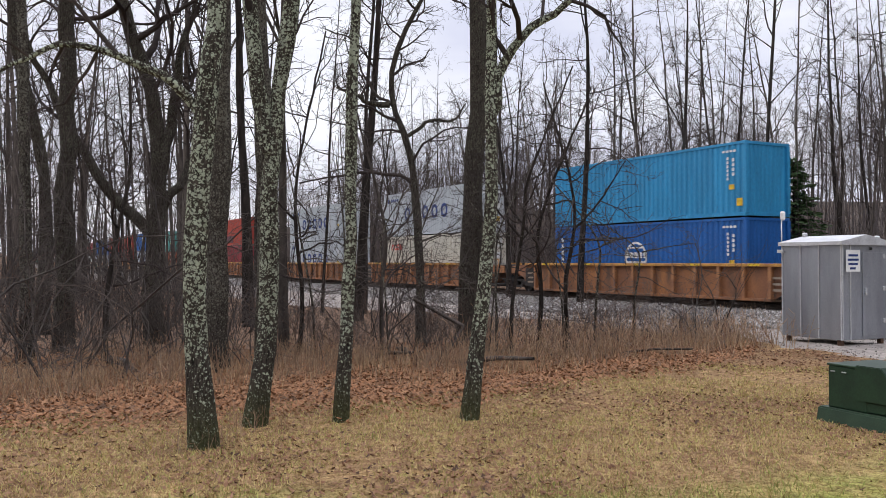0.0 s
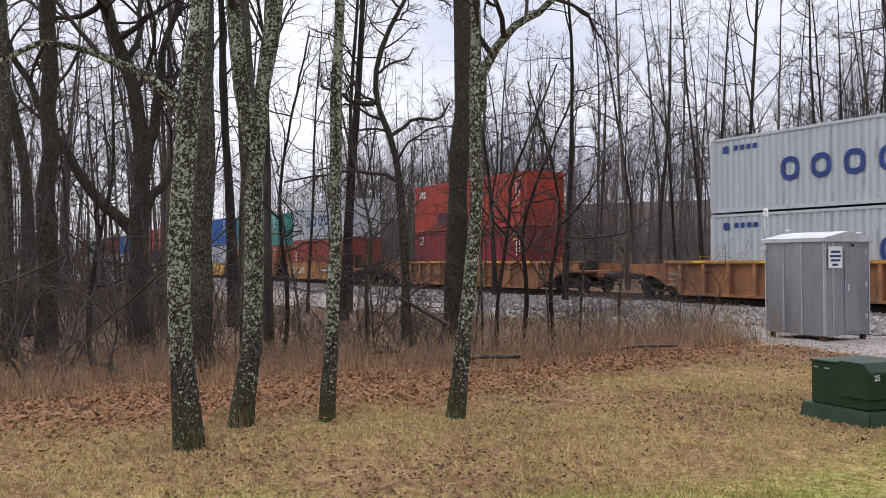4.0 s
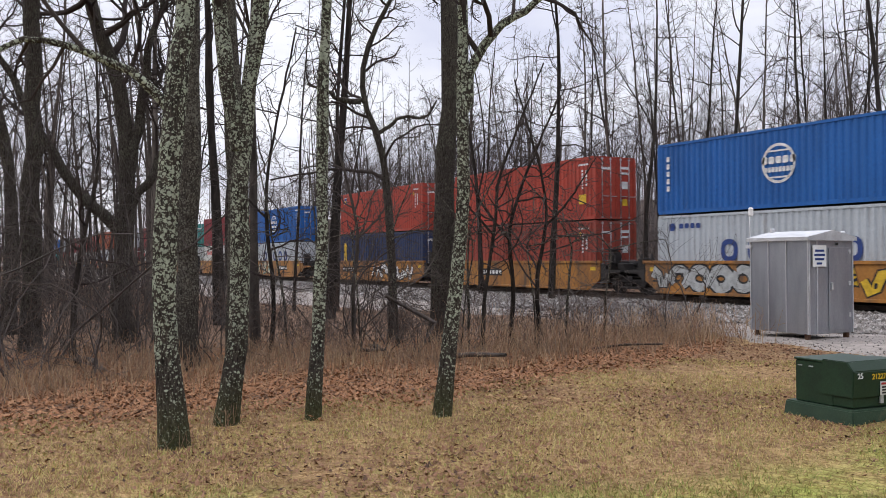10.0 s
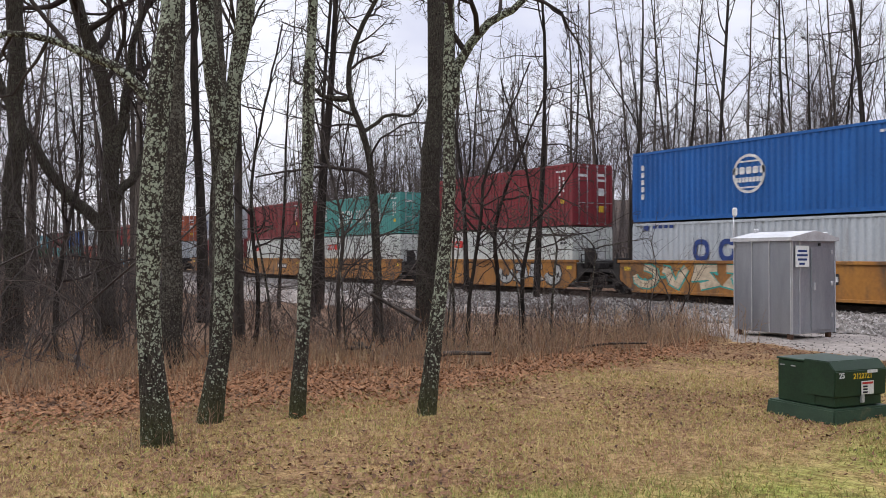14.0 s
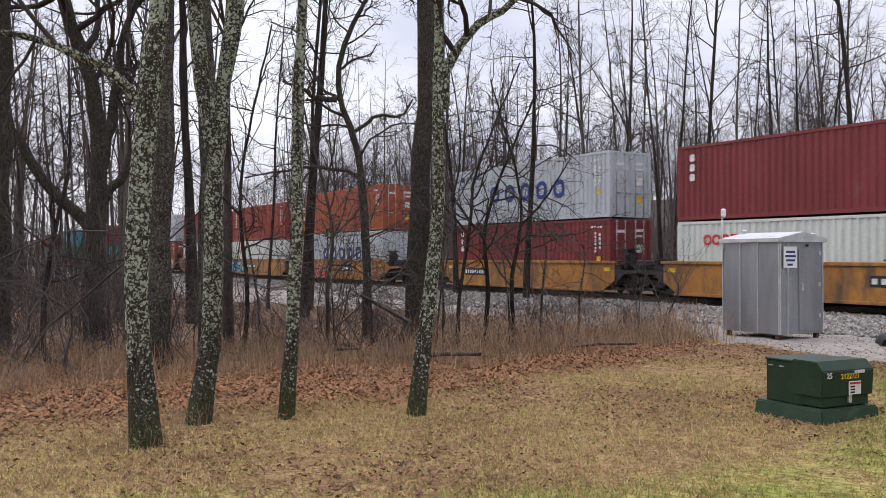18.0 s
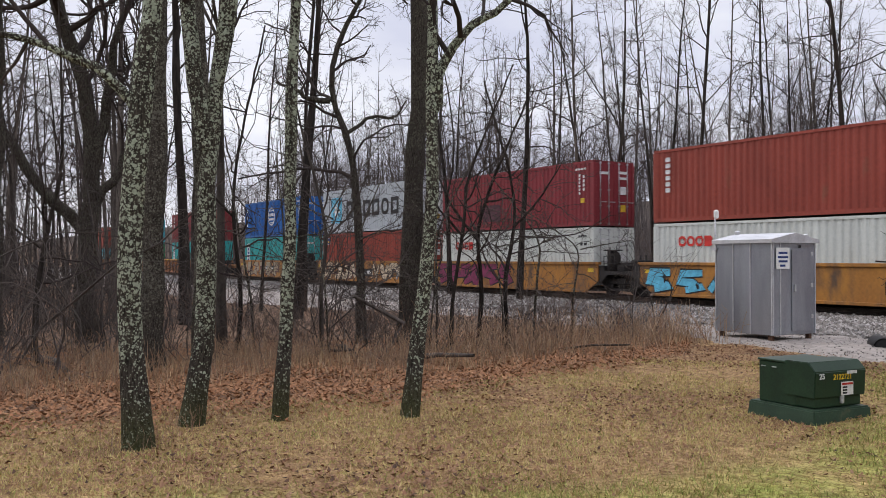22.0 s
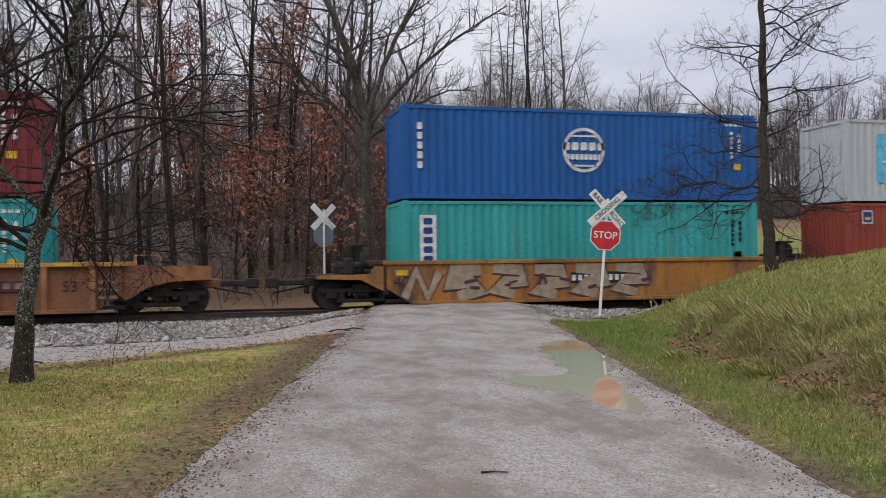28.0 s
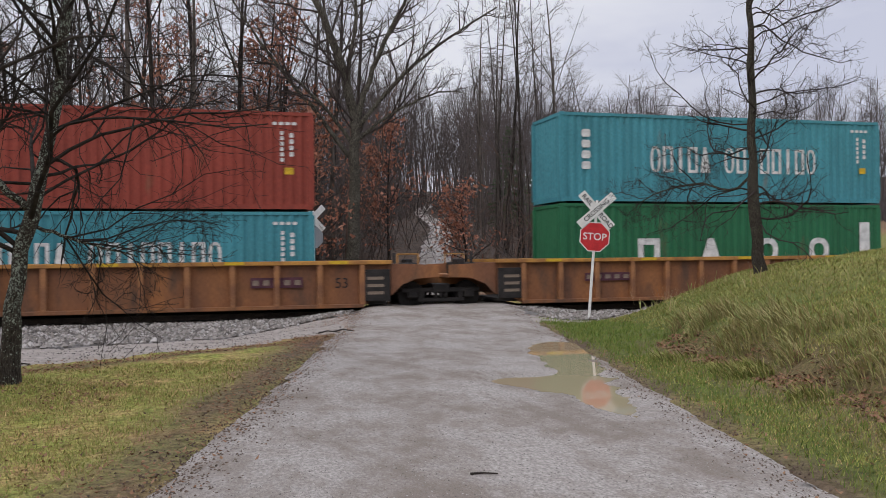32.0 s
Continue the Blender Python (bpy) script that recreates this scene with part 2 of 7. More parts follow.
# ---- ground: lawn, leaf litter, woods, bank, field; one sheet to the horizon ----
RAIL_Y = 27.44  # centre of the track
SLOPE = 0.25  # the gravel road leans this much in x for each metre of y


def smooth(a, b, v):
    t = np.clip((v - a) / (b - a), 0, 1)
    return t * t * (3 - 2 * t)


def lump(x, y, s, seed=0.0):
    """Cheap smooth noise, about -1 to 1."""
    return (np.sin(x / s + 1.7 * seed + 1.3 * np.sin(y / s * 0.7 + seed)) + np.sin(y / s * 1.1 + 2.3 * seed + 1.1 * np.sin(x / s * 0.8 - seed)) + 0.6 * np.sin((x + y) / s * 2.1 + seed)) / 2.6


def road_mid(y):
    return 0.38 + SLOPE * y


def height(x, y):
    x, y = np.asarray(x, dtype=float), np.asarray(y, dtype=float)
    off = x - (2.75 + SLOPE * y)
    bank = 1.55 * smooth(0.7, 7.0, off) * (1 - smooth(19.5, 24.0, y)) + 0.5 * smooth(7, 20, off) * (1 - smooth(19.5, 24.0, y))
    cut = smooth(1.75, 2.2, off + 0.22 * lump(x, y, 0.7, 9.0)) * (1 - smooth(4.5, 8.5, off)) * smooth(17, 12.5, y)
    bank = bank + 0.34 * cut
    z = bank + 0.025 * lump(x, y, 0.8) + 0.02 * lump(x, y, 0.27, 2.0)
    z = z - 0.27 * smooth(15, 22, y) * smooth(2.0, 5.0, np.abs(x - road_mid(y)))
    # sunk a little below the lane
    z = z - 0.16 * smooth(2.45, 2.0, np.abs(x - road_mid(y))) * (y < 30.5)
    # ground beyond the track rises
    z = z + 0.12 * np.clip(y - 31, 0, 17) + 0.085 * np.clip(y - 48, 0, 400) * (1 - 0.4 * smooth(150, 450, y))
    # wooded hills round the place, cut by the line of the track
    z = z + 3 * smooth(135, 240, y) * smooth(-10, 50, x) + (7 * smooth(-120, -260, x) + 12 * smooth(150, 300, x)) * smooth(6, 30, np.abs(y - 27.44)) * smooth(600, 400, np.abs(y))
    return z


def wood_edge(x, y):
    """How far off the brush begins, by heading."""
    az = np.degrees(np.arctan2(-np.asarray(x, dtype=float), np.asarray(y, dtype=float)))
    return np.interp(az, [36, 42, 46, 52, 60, 76, 90, 120], [60, 19, 16.8, 15.2, 13.2, 12.6, 12.5, 12.5])


def spaced(lo, hi, a, b, fine, grow):
    """Coordinates from lo to hi, fine between a and b and ever wider outside."""
    c = list(np.arange(a, b + fine / 2, fine))
    s = fine
    while c[-1] < hi:
        s *= grow
        c.append(c[-1] + s)
    s = fine
    while c[0] > lo:
        s *= grow
        c.insert(0, c[0] - s)
    return np.array(c)


def path_edge(x):
    return np.interp(x, [-60, -30, -20, -13.8, -10, -6.3, -3, -0.6, 2.5, 4.5, 8, 10, 40], [10, 10.5, 14, 14, 13, 12.6, 14, 15.6, 18.2, 19.5, 20.2, 20.9, 21.6])


def stone_edge(x):
    return np.interp(x, [-60, -25, -13, -8, -5, 0, 2.6, 4, 8, 9, 12, 40], [15.5, 15.5, 16.6, 16.4, 17, 20.3, 23.6, 24.3, 23.4, 21.5, 21.3, 22.2])


def green_edge(y):
    """Where the brown, leaf-strewn lawn turns green."""
    return np.interp(y, [-2, 1.5, 3.1, 4.9, 6.8, 11.8, 14], [-6.6, -5.9, -5.1, -4.45, -4.35, -7.2, -9.5])


def build_ground():
    xs, ys = spaced(-2500, 2500, -32, 24, 0.26, 1.16), spaced(-2000, 2500, -2, 29, 0.26, 1.16)
    X, Y = np.meshgrid(xs, ys)
    v = np.stack([X, Y, height(X, Y)], -1).reshape(-1, 3)
    i = np.arange(len(xs) * len(ys)).reshape(len(ys), len(xs))
    f = np.stack([i[:-1, :-1], i[:-1, 1:], i[1:, 1:], i[1:, :-1]], -1).reshape(-1, 4)
    me = mesh_from("ground", v, f)
    # cover: red green lawn, green leaf litter, blue bare earth, alpha lush bank
    x, y = v[:, 0], v[:, 1]
    j = lump(x, y, 0.9, 3.0) * 0.5 + lump(x, y, 0.33, 1.0) * 0.35
    d, edge = np.hypot(x, y), wood_edge(x, y)
    woods = smooth(-3.9, -2.4, d - edge + j * 0.7) * (x < 0)
    woods = np.maximum(woods, smooth(30, 33, y + j))
    lawn = smooth(-0.55, 0.65, x - green_edge(y) + 0.5 * j)
    lawn = np.maximum(lawn, smooth(-1, 0.5, x - 0.2 * y)) * (1 - woods)
    u = x - road_mid(y)
    earth = np.exp(-((np.abs(u) - np.where(u > 0, 2.4, 2.7)) / np.where(u > 0, 0.30, 0.55)) ** 2) * (y < 26) * (0.85 + 0.5 * j)
    field = smooth(34, 36, y) * smooth(0, 4, x - road_mid(y) - 12)
    lawn = np.maximum(lawn * (1 - field), field * (1 - smooth(60, 70, y + 6 * j)))
    # brown hollow at the foot of the bank
    off = x - (2.75 + SLOPE * y)
    hollow = smooth(0.7, 1.1, off + 0.3 * j) * smooth(np.interp(y, [4, 9, 13, 16], [3.0, 2.8, 2.2, 0.6]), np.interp(y, [4, 9, 13, 16], [2.0, 1.9, 1.4, 0.2]), off + 0.3 * j) * (y > 0) * smooth(16, 13, y)
    woods = np.maximum(woods, hollow * 0.6)
    woods = np.maximum(woods * (1 - field), smooth(88, 100, y + 4 * j))
    lawn = lawn * (1 - smooth(88, 100, y + 4 * j))
    edge2 = np.exp(-((y - path_edge(x) + 0.35) / 0.35) ** 2) * (x > -10) * (x < 2.4) * (0.7 + 0.6 * j)
    earth = np.maximum(earth, edge2)
    lush = smooth(-0.2, 0.4, off + 0.3 * j) * (0.45 + 0.5 * smooth(6, 2.5, off)) * smooth(2, 4, y + 2) * smooth(23, 20, y)
    lush = np.maximum(lush, 0.6 * field * (1 - smooth(64, 74, y + 5 * j)))
    woods = np.maximum(woods, 0.55 * field * smooth(66, 78, y + 5 * j))
    col = np.stack([lawn, woods, np.clip(earth, 0, 1), lush], -1).astype(np.float32)
    at = me.color_attributes.new("cover", "FLOAT_COLOR", "POINT")
    at.data.foreach_set("color", col.ravel())
    m = bpy.data.materials.new("ground_cover")
    m.use_nodes = True
    n, l = m.node_tree.nodes, m.node_tree.links
    b = n["Principled BSDF"]
    b.inputs["Roughness"].default_value = 0.95
    b.inputs["Specular IOR Level"].default_value = 0.15
    ca = n.new("ShaderNodeVertexColor")
    ca.layer_name = "cover"
    sp = n.new("ShaderNodeSeparateColor")
    l.new(ca.outputs[0], sp.inputs[0])
    geo = n.new("ShaderNodeNewGeometry")

    def tex(scale, c0, c1, p0=0.35, p1=0.65, det=8):
        t = n.new("ShaderNodeTexNoise")
        t.inputs["Scale"].default_value, t.inputs["Detail"].default_value, t.inputs["Roughness"].default_value = scale, det, 0.65
        l.new(geo.outputs["Position"], t.inputs["Vector"])
        r = n.new("ShaderNodeValToRGB")
        r.color_ramp.elements[0].position, r.color_ramp.elements[1].position = p0, p1
        r.color_ramp.elements[0].color, r.color_ramp.elements[1].color = (*c0, 1), (*c1, 1)
        l.new(t.outputs["Fac"], r.inputs[0])
        return r.outputs[0], t.outputs["Fac"]

    def mix(fac, a, c):
        q = n.new("ShaderNodeMixRGB")
        l.new(fac, q.inputs[0])
        l.new(a, q.inputs[1])
        l.new(c, q.inputs[2])
        return q.outputs[0]

    dry, _ = tex(5.0, (0.17, 0.095, 0.045), (0.55, 0.39, 0.18), 0.33, 0.66)
    green, _ = tex(6.0, (0.13, 0.165, 0.035), (0.36, 0.37, 0.095), 0.32, 0.68)
    patch, _ = tex(1.1, (0, 0, 0), (0.9, 0.9, 0.9), 0.40, 0.64)
    litter, fine = tex(26, (0.05, 0.03, 0.02), (0.30, 0.19, 0.12), 0.32, 0.7)
    mud, _ = tex(12, (0.04, 0.027, 0.02), (0.17, 0.12, 0.085), 0.35, 0.65)
    base = mix(patch, green, dry)
    hm = n.new("ShaderNodeMixRGB")
    hm.inputs[0].default_value = 0.35
    l.new(dry, hm.inputs[1])
    l.new(litter, hm.inputs[2])
    # bare brown patches worn into the lawn
    bare, _ = tex(0.9, (0, 0, 0), (0.9, 0.9, 0.9), 0.46, 0.60)
    soil, _ = tex(14, (0.11, 0.06, 0.032), (0.27, 0.165, 0.09))
    hm2 = mix(bare, hm.outputs[0], soil)
    # dark specks of soil and thatch between the blades
    speck, _ = tex(60, (0.32, 0.26, 0.2), (1, 1, 1), 0.36, 0.5)
    def times(a):
        q = n.new("ShaderNodeMixRGB")
        q.blend_type = "MULTIPLY"
        q.inputs[0].default_value = 0.8
        l.new(a, q.inputs[1])
        l.new(speck, q.inputs[2])
        return q.outputs[0]
    # coarser tufts and hollows
    tuft, _ = tex(15, (0.66, 0.56, 0.46), (1.3, 1.3, 1.3), 0.38, 0.58)
    c = times(mix(sp.outputs[0], hm2, base))
    rough = n.new("ShaderNodeMixRGB")
    rough.blend_type = "MULTIPLY"
    rough.inputs[0].default_value = 1.0
    l.new(c, rough.inputs[1])
    l.new(tuft, rough.inputs[2])
    c = rough.outputs[0]
    rank, _ = tex(9.0, (0.035, 0.05, 0.012), (0.145, 0.175, 0.042), 0.34, 0.68)
    c = mix(ca.outputs["Alpha"], c, rank)
    # darker, greyer litter from the track outwards, under the far woods
    far_litter, _ = tex(1.5, (0.035, 0.026, 0.02), (0.085, 0.062, 0.048))
    px = n.new("ShaderNodeSeparateXYZ")
    l.new(geo.outputs["Position"], px.inputs[0])
    mr = n.new("ShaderNodeMapRange")
    mr.inputs["From Min"].default_value, mr.inputs["From Max"].default_value = 33, 48
    l.new(px.outputs["Y"], mr.inputs["Value"])
    litter = mix(mr.outputs[0], litter, far_litter)
    c = mix(sp.outputs[1], c, litter)
    c = mix(sp.outputs[2], c, mud)
    l.new(c, b.inputs["Base Color"])
    bp = n.new("ShaderNodeBump")
    bp.inputs["Strength"].default_value, bp.inputs["Distance"].default_value = 0.7, 0.05
    l.new(fine, bp.inputs["Height"])
    l.new(bp.outputs[0], b.inputs["Normal"])
    return tagged(part("ground", me, m), "autumn lawn with dry grass, fallen leaves and a grassy bank", "ground", kind="structure")


GROUND = build_ground()

GRAVEL = mat("gravel", (0.395, 0.362, 0.33), 0.8, dark=(0.215, 0.193, 0.172), scale=34, detail=80, bump=0.8, spread=(0.34, 0.66), dirt=(0.19, 0.158, 0.13), dirt_scale=0.8, dirt_at=(0.43, 0.60), dirt_rough=0.75, stretch=(1.25, 0.7, 1))
FINES = mat("pale_fine_gravel", (0.335, 0.295, 0.262), 0.9, dark=(0.22, 0.192, 0.168), scale=6, detail=120, bump=0.25, dirt=(0.24, 0.20, 0.165), dirt_scale=0.9, dirt_at=(0.52, 0.72))
BALLAST = mat("ballast_stone", (0.20, 0.185, 0.175), 0.95, dark=(0.06, 0.055, 0.05), scale=14, detail=40, bump=1.0)


PUDDLE = [(3.30, 10.84), (3.86, 11.06), (4.46, 11.14), (5.09, 13.78), (5.51, 14.91), (6.24, 15.58), (6.44, 14.76), (5.76, 12.44), (4.97, 10.02), (4.29, 7.96), (4.03, 7.40), (3.89, 7.85), (3.82, 8.55), (3.91, 9.64), (3.58, 10.24)]


def in_hollow(x, y):
    """Metres inside the rim of the puddle's hollow; negative outside."""
    x, y = np.broadcast_arrays(np.asarray(x, dtype=float), np.asarray(y, dtype=float))
    near, inside = np.full(x.shape, 1e9), np.zeros(x.shape, dtype=bool)
    for k in range(len(PUDDLE)):
        (x0, y0), (x1, y1) = PUDDLE[k], PUDDLE[(k + 1) % len(PUDDLE)]
        ex, ey = x1 - x0, y1 - y0
        t = np.clip(((x - x0) * ex + (y - y0) * ey) / (ex * ex + ey * ey), 0, 1)
        near = np.minimum(near, np.hypot(x - x0 - t * ex, y - y0 - t * ey))
        inside ^= ((y0 > y) != (y1 > y)) & (x < ex * (y - y0) / (ey if ey else 1e-9) + x0)
    return np.where(inside, near, -near)


def road_height(x, y):
    u = np.asarray(x) - road_mid(y)
    rut = -0.025 * np.exp(-((np.abs(u) - 0.85) / 0.3) ** 2)
    edge = -0.09 * smooth(1.95, 2.6, np.abs(u))
    wet = smooth(-0.15, 0.2, in_hollow(x, y) - 0.09 + 0.09 * lump(x, y, 0.13, 3) + 0.06 * lump(x, y, 0.3, 1))
    rut = rut - (0.085 + rut + np.maximum(edge, -0.04)) * wet
    return 0.045 + rut + edge + 0.10 * smooth(20, 25, y) * (1 - smooth(29.5, 36, y)) + 0.005 * lump(x, y, 0.45, 5) + (height(x, y) - 0.0) * smooth(30, 34, y)


def strip(name, y0, y1, half, step, fn, material, label, mid=road_mid, wob=0.18):
    ys = np.arange(y0, y1 + step, step)
    us = np.linspace(-1, 1, 41)
    Y = np.repeat(ys, len(us)).reshape(len(ys), -1)
    w = half + wob * lump(Y, us[None, :] * 3, 0.7, 4.0) + 0.5 * wob * lump(Y, us[None, :] * 9, 0.16, 1.0)
    X = mid(Y) + us[None, :] * w
    v = np.stack([X, Y, fn(X, Y)], -1).reshape(-1, 3)
    i = np.arange(v.shape[0]).reshape(len(ys), -1)
    f = np.stack([i[:-1, :-1], i[:-1, 1:], i[1:, 1:], i[1:, :-1]], -1).reshape(-1, 4)
    return tagged(part(name, mesh_from(name, v, f), material), label, "road", kind="structure")


strip("road", -30, 31, 2.45, 0.12, road_height, GRAVEL, "rutted pale gravel lane leading over the railway crossing")


strip("far_road", 30.8, 150, 0.8, 0.8, lambda x, y: height(x, y) + 0.14, GRAVEL, "pale gravel lane climbing through woods beyond the railway", mid=lambda y: road_mid(y) + 1.1 * np.sin((y - 31) / 17.0) * smooth(40, 80, y))


def track_bed():
    xs = np.concatenate([np.arange(-420, -60, 6.0), np.arange(-60, 40, 0.3), np.arange(40, 420, 6.0)])
    us = np.linspace(0, 1, 25)
    X, U = np.meshgrid(xs, us)
    near = path_edge(X) + 0.22 * lump(X, X * 0.3, 0.6, 6) + 0.12 * lump(X, X, 0.21, 1)
    stones = stone_edge(X) + 0.3 * lump(X, X * 0.4, 0.7, 3)
    far = np.maximum(stones, near + 0.5)
    Y = near + U * (far + 0.5 - near)
    Z = height(X, Y) - 0.02 + 0.06 * np.minimum(1, U * 6) + 0.01 * lump(X, Y, 0.4, 2)
    v = np.stack([X, Y, Z], -1).reshape(-1, 3)
    i = np.arange(v.shape[0]).reshape(len(us), -1)
    f = np.stack([i[:-1, :-1], i[:-1, 1:], i[1:, 1:], i[1:, :-1]], -1).reshape(-1, 4)
    tagged(part("service_strip", mesh_from("service_strip", v, f), FINES), "level strip of pale fine gravel beside the railway", "gravel", kind="structure")
    Y = far + U * (RAIL_Y - 2.1 - far)
    Z = height(X, Y) + 0.04 + 0.03 * smooth(0, 0.05, U) + 0.02 * lump(X, Y, 0.3, 2)
    Y2 = np.array([-2.1, -1.4, 1.4, 2.0, 4.2, 6.0])[:, None] + RAIL_Y + 0 * xs[None, :]
    Z2 = np.array([-0.21, -0.2, -0.2, -0.22, -0.5, -0.8])[:, None] + 0 * xs[None, :]
    Z[-1] = Z2[0]
    v = np.stack([np.vstack([X, np.repeat(xs[None, :], 5, 0)]), np.vstack([Y, Y2[1:]]), np.vstack([Z, Z2[1:]])], -1)
    rows = v.shape[0]
    v = v.reshape(-1, 3)
    i = np.arange(v.shape[0]).reshape(rows, -1)
    f = np.stack([i[:-1, :-1], i[:-1, 1:], i[1:, 1:], i[1:, :-1]], -1).reshape(-1, 4)
    tagged(part("ballast_bed", mesh_from("ballast_bed", v, f), BALLAST), "grey crushed-stone ballast bed of the railway", "gravel", kind="structure")


track_bed()

RUST = mat("rusty_steel", (0.16, 0.085, 0.05), 0.75, 0.3, dark=(0.07, 0.045, 0.035), scale=3, detail=50, bump=0.3)
RAIL_TOP = mat("rail_steel", (0.085, 0.06, 0.047), 0.6, 0.3, dark=(0.05, 0.036, 0.03), bump=0.2)
TIE = mat("tarred_timber", (0.07, 0.055, 0.045), 0.9, dark=(0.035, 0.03, 0.026), scale=3, detail=30, bump=0.6, stretch=(6, 1, 6))


def railway():
    for s in (-1, 1):
        bm = bmesh.new()
        y = RAIL_Y + s * 0.755
        box(bm, -400, 400, y - 0.036, y + 0.036, -0.045, 0.0, 0.008)
        box(bm, -400, 400, y - 0.009, y + 0.009, -0.14, -0.045)
        box(bm, -400, 400, y - 0.07, y + 0.07, -0.165, -0.14)
        tagged(part("rail", bm, RAIL_TOP), "worn steel railway rail with rusty web", "rail", group="rails")
    me = bpy.data.meshes.new("tie")
    bm = boxes((-0.11, 0.11, -1.3, 1.3, -0.2, 0.0), bevel=0.012)
    bm.to_mesh(me)
    bm.free()
    for k in range(230):
        x = -92 + k * 0.53
        t = part("railway_tie", me, TIE)
        t.location = (x, RAIL_Y + random.uniform(-0.03, 0.03), -0.165)
        t.rotation_euler = (0, 0, random.uniform(-0.02, 0.02))
        tagged(t, "dark tarred timber railway tie in ballast", "railway tie", group="railway ties")


railway()


# ---- trees ----
def tubes(lines, sides):
    """Tapered tubes round polylines of (points, radii); lines of one length are swept together."""
    vs, fs, base = [], [], 0
    ang = np.arange(sides) * 2 * np.pi / sides
    ca, sa = np.cos(ang)[None, None, :, None], np.sin(ang)[None, None, :, None]
    sets = {}
    for line in lines:
        sets.setdefault(len(line[0]), []).append(line)
    for n, group in sets.items():
        pts, rad = np.array([g[0] for g in group]), np.array([g[1] for g in group])
        m = len(group)
        d = np.gradient(pts, axis=1)
        d /= np.linalg.norm(d, axis=2, keepdims=True) + 1e-9
        steep = np.abs(d[:, :, 2]).mean(1) >= 0.8
        ref = np.where(steep[:, None], np.array([[1.0, 0.0, 0.0]]), np.array([[0.0, 0.0, 1.0]]))[:, None, :]
        a = np.cross(d, ref)
        a /= np.linalg.norm(a, axis=2, keepdims=True) + 1e-9
        b = np.cross(d, a)
        ring = pts[:, :, None, :] + rad[:, :, None, None] * (a[:, :, None, :] * ca + b[:, :, None, :] * sa)
        vs.append(ring.reshape(-1, 3))
        i = base + np.arange(m * n * sides).reshape(m, n, sides)
        k = np.roll(i, -1, axis=2)
        fs.append(np.stack([i[:, :-1], k[:, :-1], k[:, 1:], i[:, 1:]], -1).reshape(-1, 4))
        base += m * n * sides
    return np.concatenate(vs), np.concatenate(fs)


def bend(rng, start, way, length, n, wander, lift):
    p, d = np.array(start, dtype=float), np.array(way, dtype=float)
    out, s = [p.copy()], length / (n - 1)
    jit = rng.normal(0, wander, (n - 1, 3))
    jit[:, 2] += lift
    for q in jit:
        d = d + q
        d = d / math.sqrt(d[0] * d[0] + d[1] * d[1] + d[2] * d[2])
        p = p + d * s
        out.append(p)
    return np.array(out)


def shoots(rng, line, count, lo, hi, angle, length, n, wander, lift, thick, flat=False):
    """Branches off a line: their points and radii."""
    pts, rad = line
    out = []
    for k in range(count):
        t = lo + (hi - lo) * (k + rng.random()) / count
        f = t * (len(pts) - 1)
        i = min(int(f), len(pts) - 2)
        p = pts[i] + (pts[i + 1] - pts[i]) * (f - i)
        d = pts[i + 1] - pts[i]
        d = d / (np.linalg.norm(d) + 1e-9)
        r = rad[i] + (rad[i + 1] - rad[i]) * (f - i)
        q = rng.normal(0, 1, 3)
        if flat:
            q[2] *= 0.3
        q -= d * q.dot(d)
        q /= np.linalg.norm(q) + 1e-9
        a = radians(rng.uniform(*angle))
        w = d * math.cos(a) + q * math.sin(a)
        ln = length * rng.uniform(0.6, 1.2) * (1.15 - 0.65 * (t - lo) / max(hi - lo, 0.01))
        r0 = max(min(r * 0.7, thick * rng.uniform(0.7, 1.2) * (1.1 - 0.5 * t)), 0.003)
        line2 = bend(rng, p, w, ln, n, wander, lift)
        out.append((line2, np.linspace(r0, max(r0 * 0.3, 0.0025), n)))
    return out


